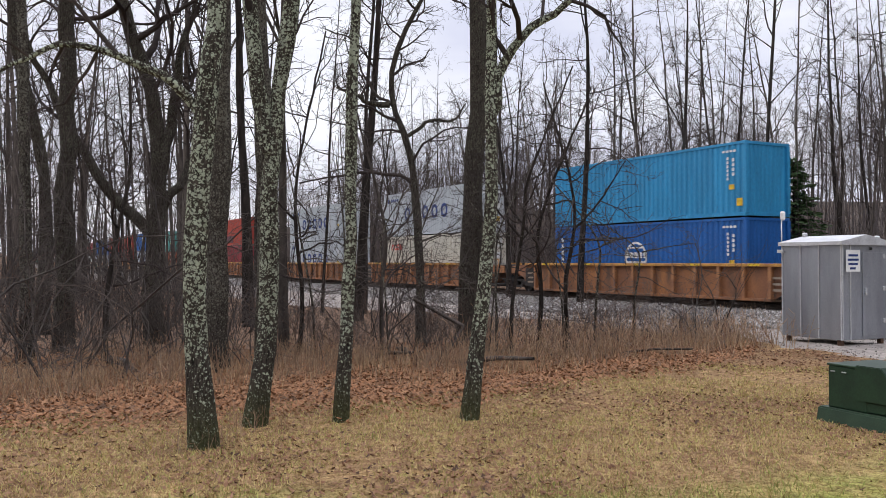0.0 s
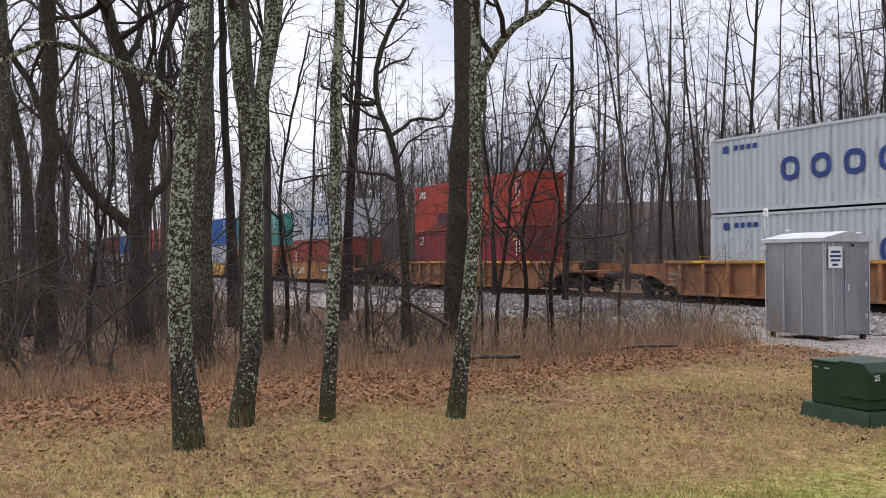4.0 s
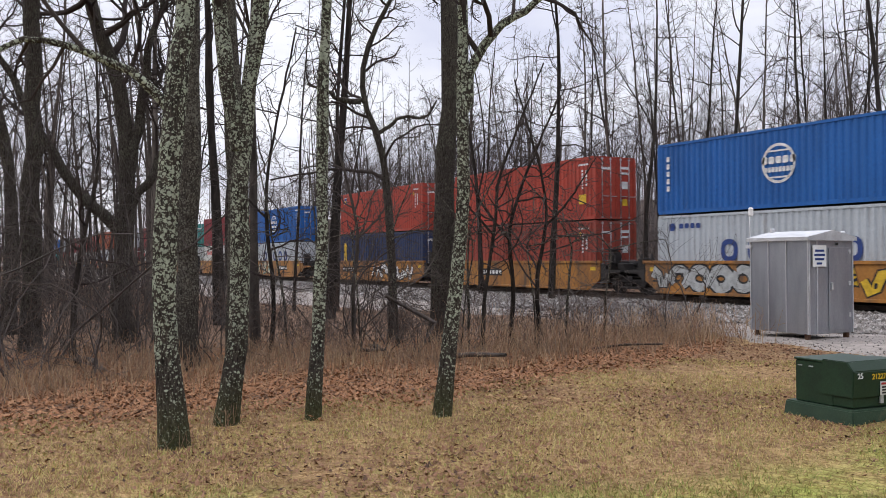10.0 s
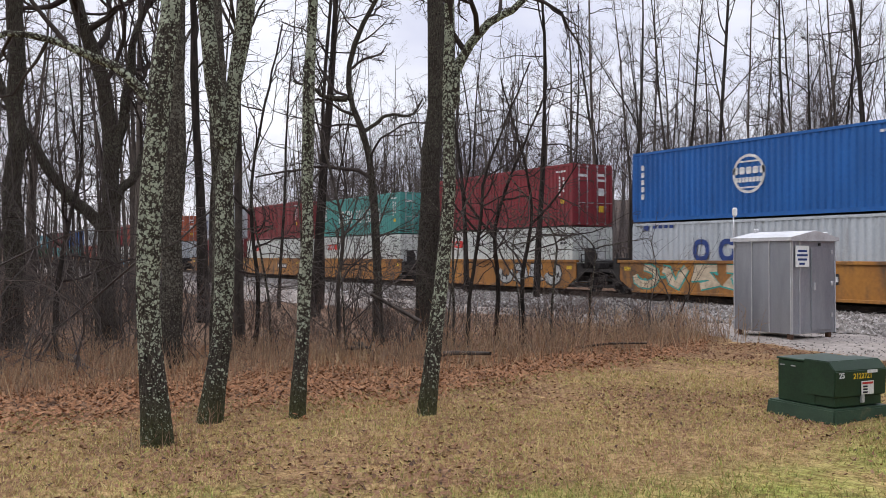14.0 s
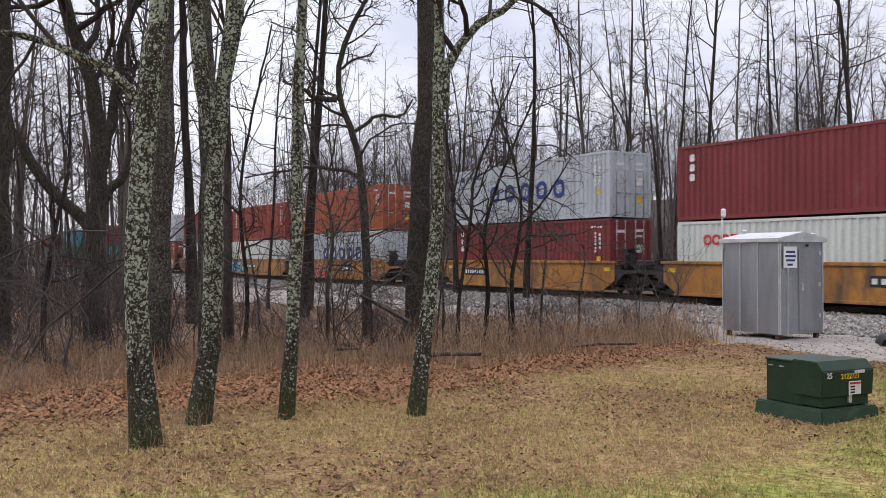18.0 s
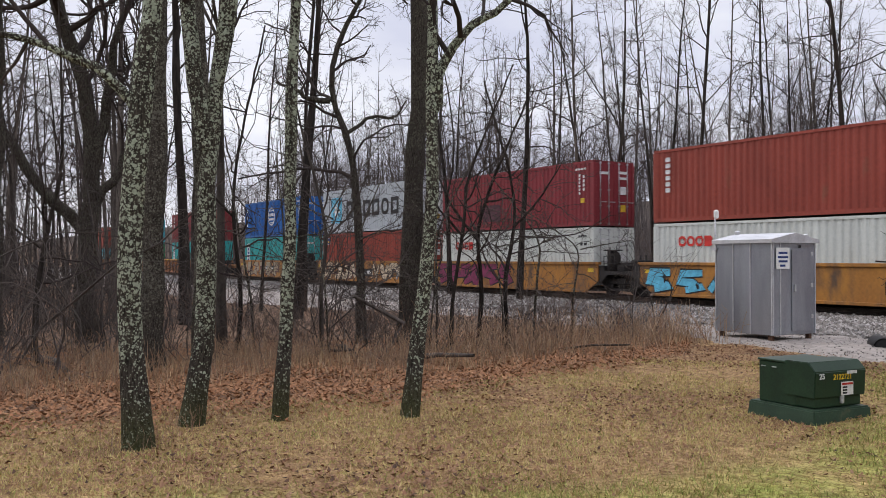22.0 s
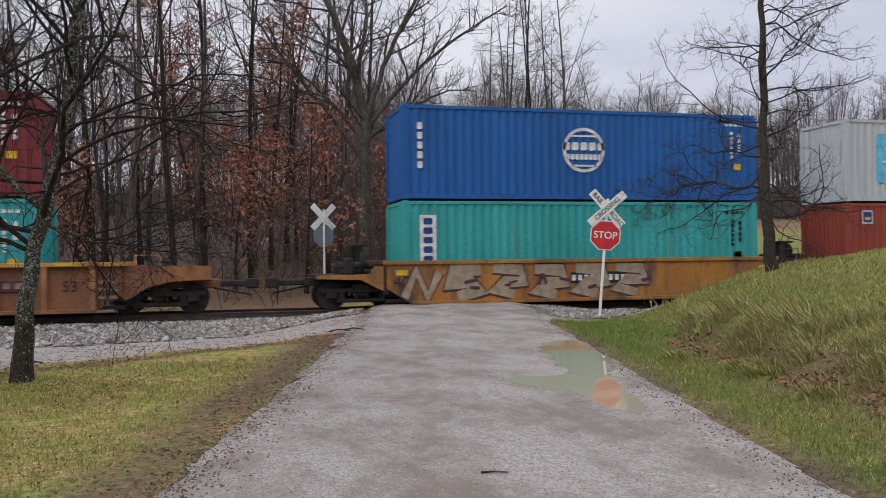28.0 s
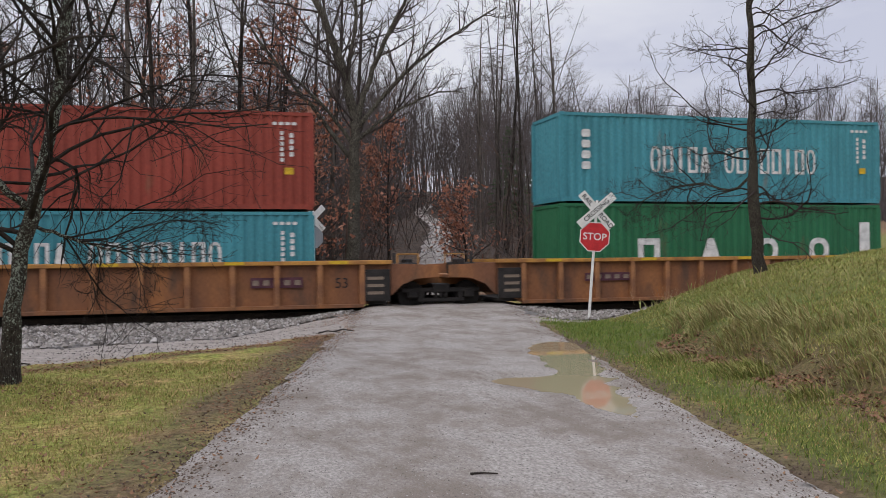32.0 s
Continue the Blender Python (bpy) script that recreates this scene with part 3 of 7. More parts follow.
def tree_meshes(seed, tall, r0, clear=0.4, limbs=16, limb_len=4.0, angle=(30, 60), subs=6, twigs=5, spine=None, lift=0.06, wander=0.07, extra=(), limb_thick=None, trunk_sides=10, fine=0.006, sub_len=0.5, twig_len=0.42, tip=0.12, segs=(7, 5, 4), sides=(5, 4, 3), leaders=0, sway=0.035):
    """Trunk and crown meshes of a bare tree. spine: the trunk's line, if it is known; extra: known limbs of (points, r0, r1)."""
    rng = np.random.default_rng(seed)
    if spine is None:
        pts = bend(rng, (0, 0, -0.15), (0, 0, 1), tall, 14, sway, 0.02)
    else:
        sp = np.array(spine, dtype=float)
        d = np.concatenate([[0], np.cumsum(np.linalg.norm(np.diff(sp, axis=0), axis=1))])
        t = np.linspace(0, d[-1], 22)
        pts = np.stack([np.interp(t, d, sp[:, k]) for k in range(3)], -1)
        for _ in range(2):
            pts[1:-1] = pts[1:-1] * 0.5 + (pts[:-2] + pts[2:]) * 0.25
        pts[1:-1] += rng.normal(0, r0 * 0.12, pts[1:-1].shape)
    t = np.linspace(0, 1, len(pts))
    rad = r0 * (1 - (1 - tip) * t ** 0.9)
    rad *= 1 + 0.06 * rng.normal(0, 1, len(rad))
    rad[0] *= 1.3
    rad[1] *= 1.1
    trunk = [(pts, rad)]
    big = []
    for epts, ra, rb in extra:
        ep = np.array(epts, dtype=float)
        d = np.concatenate([[0], np.cumsum(np.linalg.norm(np.diff(ep, axis=0), axis=1))])
        tt = np.linspace(0, d[-1], 14)
        ep = np.stack([np.interp(tt, d, ep[:, k]) for k in range(3)], -1)
        for _ in range(2):
            ep[1:-1] = ep[1:-1] * 0.5 + (ep[:-2] + ep[2:]) * 0.25
        ep[1:-1] += rng.normal(0, ra * 0.25, ep[1:-1].shape)
        big.append((ep, np.linspace(ra, rb, 14)))
    for k in range(leaders):
        i = int(len(pts) * rng.uniform(0.28, 0.62))
        a, s = rng.uniform(0, 6.28), math.tan(radians(rng.uniform(16, 38)))
        way = pts[i + 1] - pts[i]
        way = way / np.linalg.norm(way) + np.array([math.cos(a) * s, math.sin(a) * s, 0])
        ln = tall * (1 - i / len(pts)) * rng.uniform(0.65, 0.95)
        ep = bend(rng, pts[i], way / np.linalg.norm(way), ln, 9, 0.09, 0.05)
        big.append((ep, np.linspace(rad[i] * 0.55, rad[i] * 0.1, 9)))
    thick = limb_thick or r0 * 0.38
    l1 = shoots(rng, trunk[0], limbs, clear, 0.99, angle, limb_len, segs[0], wander, lift, thick)
    for e in big:
        l1 += shoots(rng, e, max(3, limbs // 3), 0.3, 0.98, (30, 60), limb_len * 0.55, 6, wander * 1.2, lift, e[1][0] * 0.5)
    l2, l3 = [], []
    for e in l1:
        ln = np.linalg.norm(e[0][-1] - e[0][0])
        l2 += shoots(rng, e, subs, 0.2, 0.98, (28, 60), ln * sub_len, segs[1], wander * 1.4, lift, e[1][0] * 0.5)
    for e in l2:
        ln = np.linalg.norm(e[0][-1] - e[0][0])
        l3 += shoots(rng, e, twigs, 0.15, 0.98, (25, 60), max(ln * twig_len, 0.25), segs[2], wander * 1.6, lift, fine)
    tv, tf = tubes(trunk + big, trunk_sides)
    parts = []
    for ls, sd in ((l1, sides[0]), (l2, sides[1]), (l3, sides[2])):
        if ls:
            parts.append(tubes(ls, sd))
    n, V, Fc = 0, [], []
    for v, f in parts:
        V.append(v)
        Fc.append(f + n)
        n += len(v)
    return mesh_from("trunk", tv, tf), mesh_from("crown", np.concatenate(V), np.concatenate(Fc))


def tree(meshes, at, label, bark=BARK, twig=TWIG, turn=0.0, size=1.0, name="bare_tree", group=""):
    e = thing(name, label, "tree", group=group)
    e.matrix_basis = Matrix.LocRotScale(at, Euler((0, 0, turn)), Vector((size, size, size)))
    part("trunk", meshes[0], bark, e)
    part("crown", meshes[1], twig, e)
    return e


def spot(az, d, up=None):
    """A place d metres off at a heading left of +Y, on the ground."""
    x, y = -math.sin(radians(az)) * d, math.cos(radians(az)) * d
    return Vector((x, y, float(height(x, y)) if up is None else up))


def facing(az, d, marks):
    """A line in the upright plane at d metres that faces the eye: marks of (degrees left of az, degrees up)."""
    c = Vector((-math.sin(radians(az)), math.cos(radians(az)), 0))
    s = Vector((-math.cos(radians(az)), -math.sin(radians(az)), 0))
    base = spot(az, d)
    return [tuple(c * d + s * (math.tan(radians(a)) * d) + Vector((0, 0, 1.6 + math.tan(radians(b)) * d)) - base) for a, b in marks]


LICHEN_WORDS = "slender leaning tree trunk patched with pale green lichen"


def near_trees():
    def put(az, d, marks, r0, known, bark, label, seed, tall=6.0, twig=TWIG, **kw):
        sp = facing(az, d, marks)
        lean = [sp[-1][k] - sp[-2][k] for k in range(3)]
        ln = math.sqrt(sum(v * v for v in lean))
        sp = [(sp[0][0], sp[0][1], sp[0][2] - 0.15)] + sp[1:] + [tuple(sp[-1][k] + lean[k] / ln * tall for k in range(3))]
        ex = []
        for m, ra, rb in known:
            ex.append((facing(az, d, m), ra, rb))
        me = tree_meshes(seed, 10, r0, spine=sp, extra=ex, **kw)
        return tree(me, spot(az, d), label, bark=bark, twig=twig)

    fine = dict(clear=0.42, limbs=15, limb_len=2.5, angle=(45, 90), subs=6, twigs=5, wander=0.24, lift=0.012, limb_thick=0.02, fine=0.004, segs=(11, 7, 5), trunk_sides=14)
    put(76.4, 7.85, [(0.0, -11.5), (0.39, -7.97), (0.81, -4.82), (0.89, -1.3), (0.43, 4.01), (0.1, 9.28), (-0.33, 13.42), (-0.66, 16.12)], 0.115,
        [([(0.4, 9.3), (1.37, 10.77), (2.89, 11.54), (5.85, 12.78), (8.53, 13.04), (12.0, 11.0)], 0.045, 0.015)], LICHEN, LICHEN_WORDS, 1, tip=0.5, **fine)
    put(73.5, 8.8, [(0.0, -10.3), (-0.69, -7.04), (-1.04, -4.92), (-0.92, 0.47), (-0.98, 5.87), (-1.47, 9.79), (-2.06, 13.65), (-2.42, 16.4)], 0.105,
        [([(-0.98, 6.9), (-0.29, 11.5), (0.07, 14.23), (0.32, 16.24), (0.6, 30)], 0.085, 0.05)], LICHEN, "forked tree trunk patched with pale green lichen", 2, tip=0.45, **fine)
    put(67.97, 8.95, [(0.0, -10.1), (-0.36, -6.78), (-0.57, -4.99), (-0.49, 0.48), (-0.82, 4.13), (-0.56, 9.55), (-0.81, 13.78), (-0.99, 16.54)], 0.075,
        [], LICHEN, LICHEN_WORDS, 3, tip=0.35, **fine)
    put(59.71, 8.97, [(0.0, -10.1), (-0.55, -6.46), (-0.81, -4.65), (-1.26, 0.48), (-1.77, 4.88), (-1.38, 8.87), (-1.64, 12.43), (-1.6, 16.5)], 0.08,
        [([(-1.45, 9.3), (-2.3, 12.6), (-3.03, 14.17), (-4.68, 15.13), (-6.68, 16.55), (-8.5, 18)], 0.06, 0.025)], LICHEN, "slender lichen-spotted tree with a bent side limb", 4, tip=0.35, **fine)
    rough = dict(clear=0.42, limbs=15, limb_len=3.2, angle=(40, 85), subs=6, twigs=5, wander=0.22, lift=0.03, limb_thick=0.04, segs=(9, 6, 4), trunk_sides=12)
    put(75.73, 13.3, [(0.0, -6.8), (-0.04, 2.25), (-0.36, 11.06), (-0.24, 16.13)], 0.17, [], FURROW_GREY, "tall straight dark grey tree trunk", 5, tall=9, tip=0.35, **rough)
    put(72.6, 13.6, [(0.0, -6.7), (0.1, 2.2), (0.35, 9.0), (0.55, 16.3)], 0.15, [], FURROW_GREY, "tall straight grey tree trunk", 15, tall=9, tip=0.45, **rough)
    put(59.82, 16.3, [(0.0, -5.6), (-0.19, 0.48), (-0.49, 5.98), (-0.75, 11.38), (-0.94, 16.6)], 0.21, [], FURROW, "stout dark tree trunk in the brush", 6, tall=9, tip=0.45, **rough)
    put(62.75, 16.6, [(0.0, -5.5), (0.11, 0.48), (0.26, 4.88), (0.85, 8.15), (2.02, 10.13), (2.39, 11.37), (1.66, 13.49), (0.18, 16.26)], 0.10,
        [([(2.02, 10.1), (3.31, 10.12), (3.85, 10.6), (5.5, 11.2)], 0.06, 0.02), ([(0.85, 8.1), (-0.6, 9.2), (-2.2, 9.0), (-2.9, 10.2)], 0.04, 0.015)], FURROW, "crooked small tree with kinked limbs", 7, tall=2.0, tip=0.25, clear=0.35, limbs=14, limb_len=1.8, angle=(40, 80), subs=6, twigs=5, wander=0.26, lift=0.02, segs=(9, 6, 4))
    put(79.28, 18.2, [(0.0, -5.0), (0.21, -1.28), (0.29, 2.21), (-0.19, 5.7), (-0.08, 9.15), (1.34, 13.77), (2.16, 15.66)], 0.2,
        [([(0.3, 1.6), (2.92, 4.23), (4.2, 6.58), (7.02, 11.73), (7.94, 15.17)], 0.12, 0.04), ([(-0.19, 5.4), (-0.85, 9.19), (-1.51, 13.31), (-2.18, 16.03)], 0.12, 0.05), ([(0.28, 3.0), (-1.6, 5.0), (-2.6, 8.0), (-3.2, 12.0)], 0.1, 0.04)], FURROW, "spreading dark tree with forked limbs", 8, tall=5, tip=0.3, clear=0.4, limbs=14, limb_len=3.2, angle=(35, 80), subs=7, twigs=5, wander=0.2, lift=0.04, segs=(9, 6, 4))
    put(84.61, 17.0, [(0.0, -5.3), (-0.05, 2.14), (-0.11, 8.85), (-0.14, 15.34)], 0.17, [], FURROW, "tall straight dark tree trunk", 9, tall=9, tip=0.5, **rough)
    put(86.6, 15.0, [(0.0, -5.8), (0.05, 2.14), (0.2, 8.85), (0.4, 15.34)], 0.1, [], FURROW_GREY, "tall straight grey tree trunk", 19, tall=8, tip=0.5, **rough)
    put(85.75, 21.0, [(0.0, -4.5), (-0.25, 5.47), (1.14, 10.31), (1.77, 15.0)], 0.16, [], FURROW, "leaning dark tree trunk", 10, tall=8, tip=0.4, **rough)
    arch = dict(clear=0.22, limbs=13, limb_len=2.1, angle=(40, 95), subs=5, twigs=3, wander=0.27, lift=0.0, limb_thick=0.02, fine=0.0038, segs=(9, 6, 4))
    put(55.2, 16.0, [(0.0, -5.6), (-0.3, -2.0), (0.1, 1.5), (-0.6, 4.2), (-1.8, 7.0)], 0.05, [([(0.0, 1.2), (1.6, 3.2), (3.0, 6.2)], 0.03, 0.01), ([(-0.4, 3.6), (-2.2, 4.0), (-4.0, 3.0)], 0.02, 0.006)], BARK, "small crooked thicket tree", 71, tall=1.0, tip=0.3, **arch)
    put(53.2, 15.6, [(0.0, -5.8), (0.3, -1.5), (-0.5, 2.5), (-0.2, 5.2), (0.6, 8.0)], 0.045, [([(-0.3, 2.0), (-2.0, 3.8), (-3.6, 6.4)], 0.025, 0.008)], BARK, "small crooked thicket tree", 72, tall=1.0, tip=0.3, **arch)
    put(57.0, 15.2, [(0.0, -6.0), (-0.2, -2.0), (-0.9, 1.8), (-1.0, 5.0), (-2.4, 8.4)], 0.04, [([(-0.8, 1.5), (0.9, 3.4), (1.6, 6.4)], 0.022, 0.007)], BARK, "small crooked thicket tree", 73, tall=1.2, tip=0.3, **arch)
    put(65.2, 14.4, [(0.0, -6.3), (0.2, -2.0), (-0.3, 1.6), (0.4, 4.6), (1.2, 7.6)], 0.04, [([(0.0, 1.2), (-1.7, 2.8), (-2.8, 5.4)], 0.022, 0.007)], BARK_GREY, "small crooked thicket tree", 74, tall=1.2, tip=0.3, **arch)
    put(70.6, 15.4, [(0.0, -5.9), (-0.3, -1.8), (0.3, 2.0), (0.2, 5.6), (-0.5, 9.0)], 0.045, [([(0.2, 2.6), (1.8, 4.2), (2.6, 7.2)], 0.022, 0.007)], BARK, "small crooked thicket tree", 75, tall=1.6, tip=0.3, **arch)
    put(82.4, 14.6, [(0.0, -6.2), (-0.2, -1.8), (-0.8, 2.0), (-1.6, 5.6), (-1.5, 9.0)], 0.045, [([(-0.4, 0.6), (1.8, 2.4), (3.4, 2.0)], 0.02, 0.006)], BARK, "small crooked thicket tree", 76, tall=1.6, tip=0.3, **arch)
    rr = random.Random(77)
    for k in range(9):
        az = 47 + 25 * (k + rr.random()) / 9
        d = float(wood_edge(-math.sin(radians(az)), math.cos(radians(az)))) + rr.uniform(0.3, 2.6)
        a, b, c = rr.uniform(-1.2, 1.2), rr.uniform(-1.8, 1.8), rr.uniform(1.5, 5.5)
        foot = -math.degrees(math.atan(1.6 / d))
        # twigs in the lighter brush grey, which stands in for the shine on wet wood
        put(az, d, [(0.0, foot), (a * 0.3, foot * 0.4), (a, c * 0.3), (a * 0.5 + b * 0.5, c * 0.7), (b, c)], rr.uniform(0.018, 0.034),
            [([(a, c * 0.3), (a + rr.choice([-1, 1]) * 1.4, c * 0.45), (a + rr.choice([-1, 1]) * 3.2, c * rr.uniform(0.2, 0.9))], 0.014, 0.005)], FURROW_GREY, "thin crooked thicket tree with tangled twigs", 500 + k, tall=0.8, tip=0.3, twig=STEM_GREY, **dict(arch, limbs=10, limb_len=1.6, angle=(45, 100), limb_thick=0.010, subs=4, twigs=2, fine=0.003, sides=(4, 3, 3), trunk_sides=7))
    spread = dict(clear=0.22, limbs=42, limb_len=4.0, angle=(50, 95), subs=9, twigs=6, wander=0.2, lift=-0.005, limb_thick=0.034, fine=0.0055, twig=BARK, segs=(9, 6, 4))
    put(19.88, 10.3, [(0.0, -8.8), (-0.26, -5.62), (-0.81, -0.21), (-1.29, 4.57), (-1.67, 8.65), (-2.21, 12.69), (-2.65, 15.99)], 0.125, [], LICHEN_THIN, "small lawn tree with grey-spotted bark and spreading twigs", 11, tall=2.5, tip=0.25, **dict(spread, limb_len=2.7, limbs=32))
    put(11.19, 12.8, [(0.0, -7.1), (-0.05, -3.95), (-0.84, 1.38), (-1.66, 4.6), (-2.53, 7.82), (-3.03, 12.4), (-3.39, 16.51)], 0.13,
        [([(-1.2, 3.0), (0.6, 4.6), (2.4, 7.2), (3.4, 11.0)], 0.055, 0.02), ([(-1.0, 2.2), (-3.2, 1.4), (-5.2, 0.8), (-7.2, 0.2)], 0.03, 0.01)], LICHEN_THIN, "lawn tree with a bent trunk and drooping fine twigs", 12, tall=2.5, tip=0.25, **spread)
    put(-34.87, 22.0, [(0.0, -2.2), (0.0, -1.4), (0.22, 1.63), (0.36, 5.09), (0.36, 10.2), (0.38, 15.17)], 0.165,
        [([(0.3, 4.9), (1.5, 3.6), (3.2, 4.6), (6.0, 4.0), (7.4, 3.2)], 0.035, 0.012)], FURROW, "bare tree with level branches on the grassy bank", 13, tall=2.5, tip=0.2, clear=0.17, limbs=46, limb_len=3.3, angle=(55, 100), subs=10, twigs=6, wander=0.3, lift=0.035, limb_thick=0.026, fine=0.006, segs=(10, 7, 4))
    put(-9.37, 34.0, [(0.0, -2.5), (0.0, 0.4), (-0.06, 5.68), (-0.21, 9.28), (0.32, 11.06), (1.37, 14.19), (2.44, 16.22)], 0.27,
        [([(-0.21, 8.8), (-1.15, 11.77), (-2.28, 14.23), (-3.41, 16.31), (-5, 19)], 0.12, 0.04), ([(-0.1, 7.0), (1.6, 9.5), (3.6, 11.4), (6.0, 13.0)], 0.085, 0.02), ([(-0.15, 7.5), (-2.6, 9.4), (-5.6, 10.8), (-7.4, 10.6)], 0.075, 0.02), ([(0.0, 6.2), (2.6, 9.6), (5.6, 13.2), (8.2, 17.0)], 0.1, 0.025), ([(-0.15, 8.2), (-3.2, 11.8), (-6.4, 14.2), (-9.4, 16.0)], 0.1, 0.025), ([(0.1, 9.2), (0.4, 12.0), (-0.4, 15.0), (0.2, 19.0)], 0.1, 0.04)], FURROW_GREY, "large spreading tree with grey patchy bark beyond the railway", 14, tall=5, tip=0.3, clear=0.35, limbs=30, limb_len=4.4, angle=(30, 70), subs=8, twigs=6, wander=0.16, lift=0.07, limb_thick=0.055, segs=(9, 6, 4))


near_trees()

# woodland: a set of trees, each used many times
LIGHT = dict(segs=(7, 5, 3), sides=(4, 3, 3), trunk_sides=8, sway=0.034)
WOODS = [tree_meshes(100 + k, 17 + 1.5 * (k % 4), 0.12 + 0.02 * (k % 3), clear=0.34, limbs=17, limb_len=3.3, angle=(35, 85), subs=7, twigs=5, wander=0.23, lift=0.045, limb_thick=0.036, fine=0.0058, leaders=(2, 0, 1, 0, 3, 1)[k], **LIGHT) for k in range(6)]
THIN = [tree_meshes(120 + k, 14 + 1.7 * k, 0.075 + 0.012 * k, clear=0.3, limbs=18, limb_len=2.2, angle=(35, 80), subs=6, twigs=4, wander=0.22, lift=0.05, fine=0.0066, segs=(6, 4, 3), sides=(3, 3, 3), trunk_sides=6, leaders=(1, 0, 0, 2, 0)[k], sway=0.03) for k in range(5)]


def woods():
    r = np.random.default_rng(7)
    def put(kind, x, y, lo, hi, words, near=False):
        z = float(height(x, y)) - 0.25
        b = BARK if r.random() < 0.45 else BARK_GREY
        # trees beyond the crossing take the twig colour lightened for haze
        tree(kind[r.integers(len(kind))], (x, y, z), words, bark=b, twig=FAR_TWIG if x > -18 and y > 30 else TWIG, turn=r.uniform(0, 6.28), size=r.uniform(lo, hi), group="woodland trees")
    # beyond the track
    for k in range(95):
        x, y = r.uniform(-92, 4), 32.5 + 20 * r.random() ** 1.6
        put(WOODS if k % 2 else THIN, x, y, 0.75, 1.12, "tall bare woodland tree with grey-brown bark")
    for k in range(60):
        x, y = r.uniform(-150, 22), r.uniform(50, 95)
        if abs(x - road_mid(y)) < 4:
            continue
        put(THIN, x, y, 0.9, 1.3, "tall bare woodland tree with grey-brown bark")
    # close behind the crossing
    for k in range(34):
        x, y = r.uniform(-17, 6.5), 32.5 + (14 if k < 28 else 34) * r.random()
        if x > road_mid(y) - 3.0:
            continue
        put(WOODS if k % 3 == 0 else THIN, x, y, 0.85, 1.2, "tall bare woodland tree with grey-brown bark")
    # right of the far lane, before the field
    for k in range(26):
        y = r.uniform(36, 100)
        x = road_mid(y) + r.uniform(2.5, 6.5) + 0.03 * (y - 36)
        put(THIN if k % 2 else WOODS, x, y, 0.6, 0.95, "bare tree at the edge of a field")
    # near side, left
    n = 0
    while n < 95:
        x, y = r.uniform(-75, -13), r.uniform(-8, 20)
        if math.hypot(x, y) < wood_edge(x, y) + 2.5 or y > 8.5 + 0.16 * (-x - 20) + 2.5 * r.random():
            continue
        put(THIN if n % 3 else WOODS, x, y, 0.7, 1.1, "bare woodland tree among brush")
        n += 1
    for az, d, kind, size in ((52.5, 39, 2, 0.95), (57.0, 44, 4, 1.0), (46.5, 41, 0, 1.0), (41.5, 40, 3, 1.0), (36.9, 44, 1, 0.95), (33.0, 38, 2, 0.95)):
        p = spot(az, d)
        tree(WOODS[kind], p - Vector((0, 0, 0.2)), "tall bare woodland tree with grey-brown bark", turn=r.uniform(0, 6), size=size, group="woodland trees")


woods()


def far_tree(seed):
    """Vertices and faces of a distant bare tree one unit tall: a slim stem, ascending branches, fine twigs."""
    r = np.random.default_rng(seed)
    t = bend(r, (0, 0, -0.02), (0, 0, 1), 1.0, 8, 0.06, 0.02)
    line = (t * 16, np.linspace(0.15, 0.03, 8))
    l1, l2 = [line], []
    for e in shoots(r, line, 13, 0.28, 0.97, (25, 70), 4.6, 4, 0.2, 0.08, 0.05):
        l1.append(e)
        l2 += shoots(r, e, 12, 0.12, 0.98, (25, 70), 2.0, 3, 0.2, 0.05, 0.016)
    a, b = tubes(l1, 3), tubes(l2, 3)
    return np.concatenate([a[0], b[0]]) / 16, np.concatenate([a[1], b[1] + len(a[0])])


FAR_TREES = [far_tree(400 + k) for k in range(14)]


def far_woods(name, spots, seed, tall, label):
    """Distant bare trees, joined."""
    r = np.random.default_rng(seed)
    V, F, k = [], [], 0
    for x, y in spots:
        v, f = FAR_TREES[r.integers(len(FAR_TREES))]
        h, a = tall * r.uniform(0.6, 1.15), r.uniform(0, 6.28)
        w = h * r.uniform(0.75, 1.1)
        V.append(np.stack([(v[:, 0] * math.cos(a) - v[:, 1] * math.sin(a)) * w + x, (v[:, 0] * math.sin(a) + v[:, 1] * math.cos(a)) * w + y, v[:, 2] * h + float(height(x, y))], -1))
        F.append(f + k)
        k += len(v)
    me = mesh_from(name, np.concatenate(V), np.concatenate(F))
    # distance haze is in the twig colour itself
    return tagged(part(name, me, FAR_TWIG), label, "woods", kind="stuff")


rs = np.random.default_rng(21)


def far_brush(name, count, x0, x1, y0, deep, lo, hi, thick, seed, label):
    r = np.random.default_rng(seed)
    lines = []
    for _ in range(count):
        x, y = r.uniform(x0, x1), y0 + deep * r.random() ** 1.4
        if abs(x - road_mid(y)) < 3:
            continue
        z, h = float(height(x, y)), r.uniform(lo, hi)
        for _ in range(4):
            d = np.array([r.normal(0, 0.3), r.normal(0, 0.3), 1.0])
            lines.append((bend(r, (x + r.normal(0, 0.5), y, z - 0.2), d / np.linalg.norm(d), h * r.uniform(0.5, 1), 3, 0.15, 0.02), np.array([1.0, 0.75, 0.25]) * thick))
    v, f = tubes(lines, 3)
    # thick far stems get the haze-lightened colour, thin near ones plain twig
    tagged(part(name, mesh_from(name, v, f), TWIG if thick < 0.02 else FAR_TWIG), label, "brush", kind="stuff")


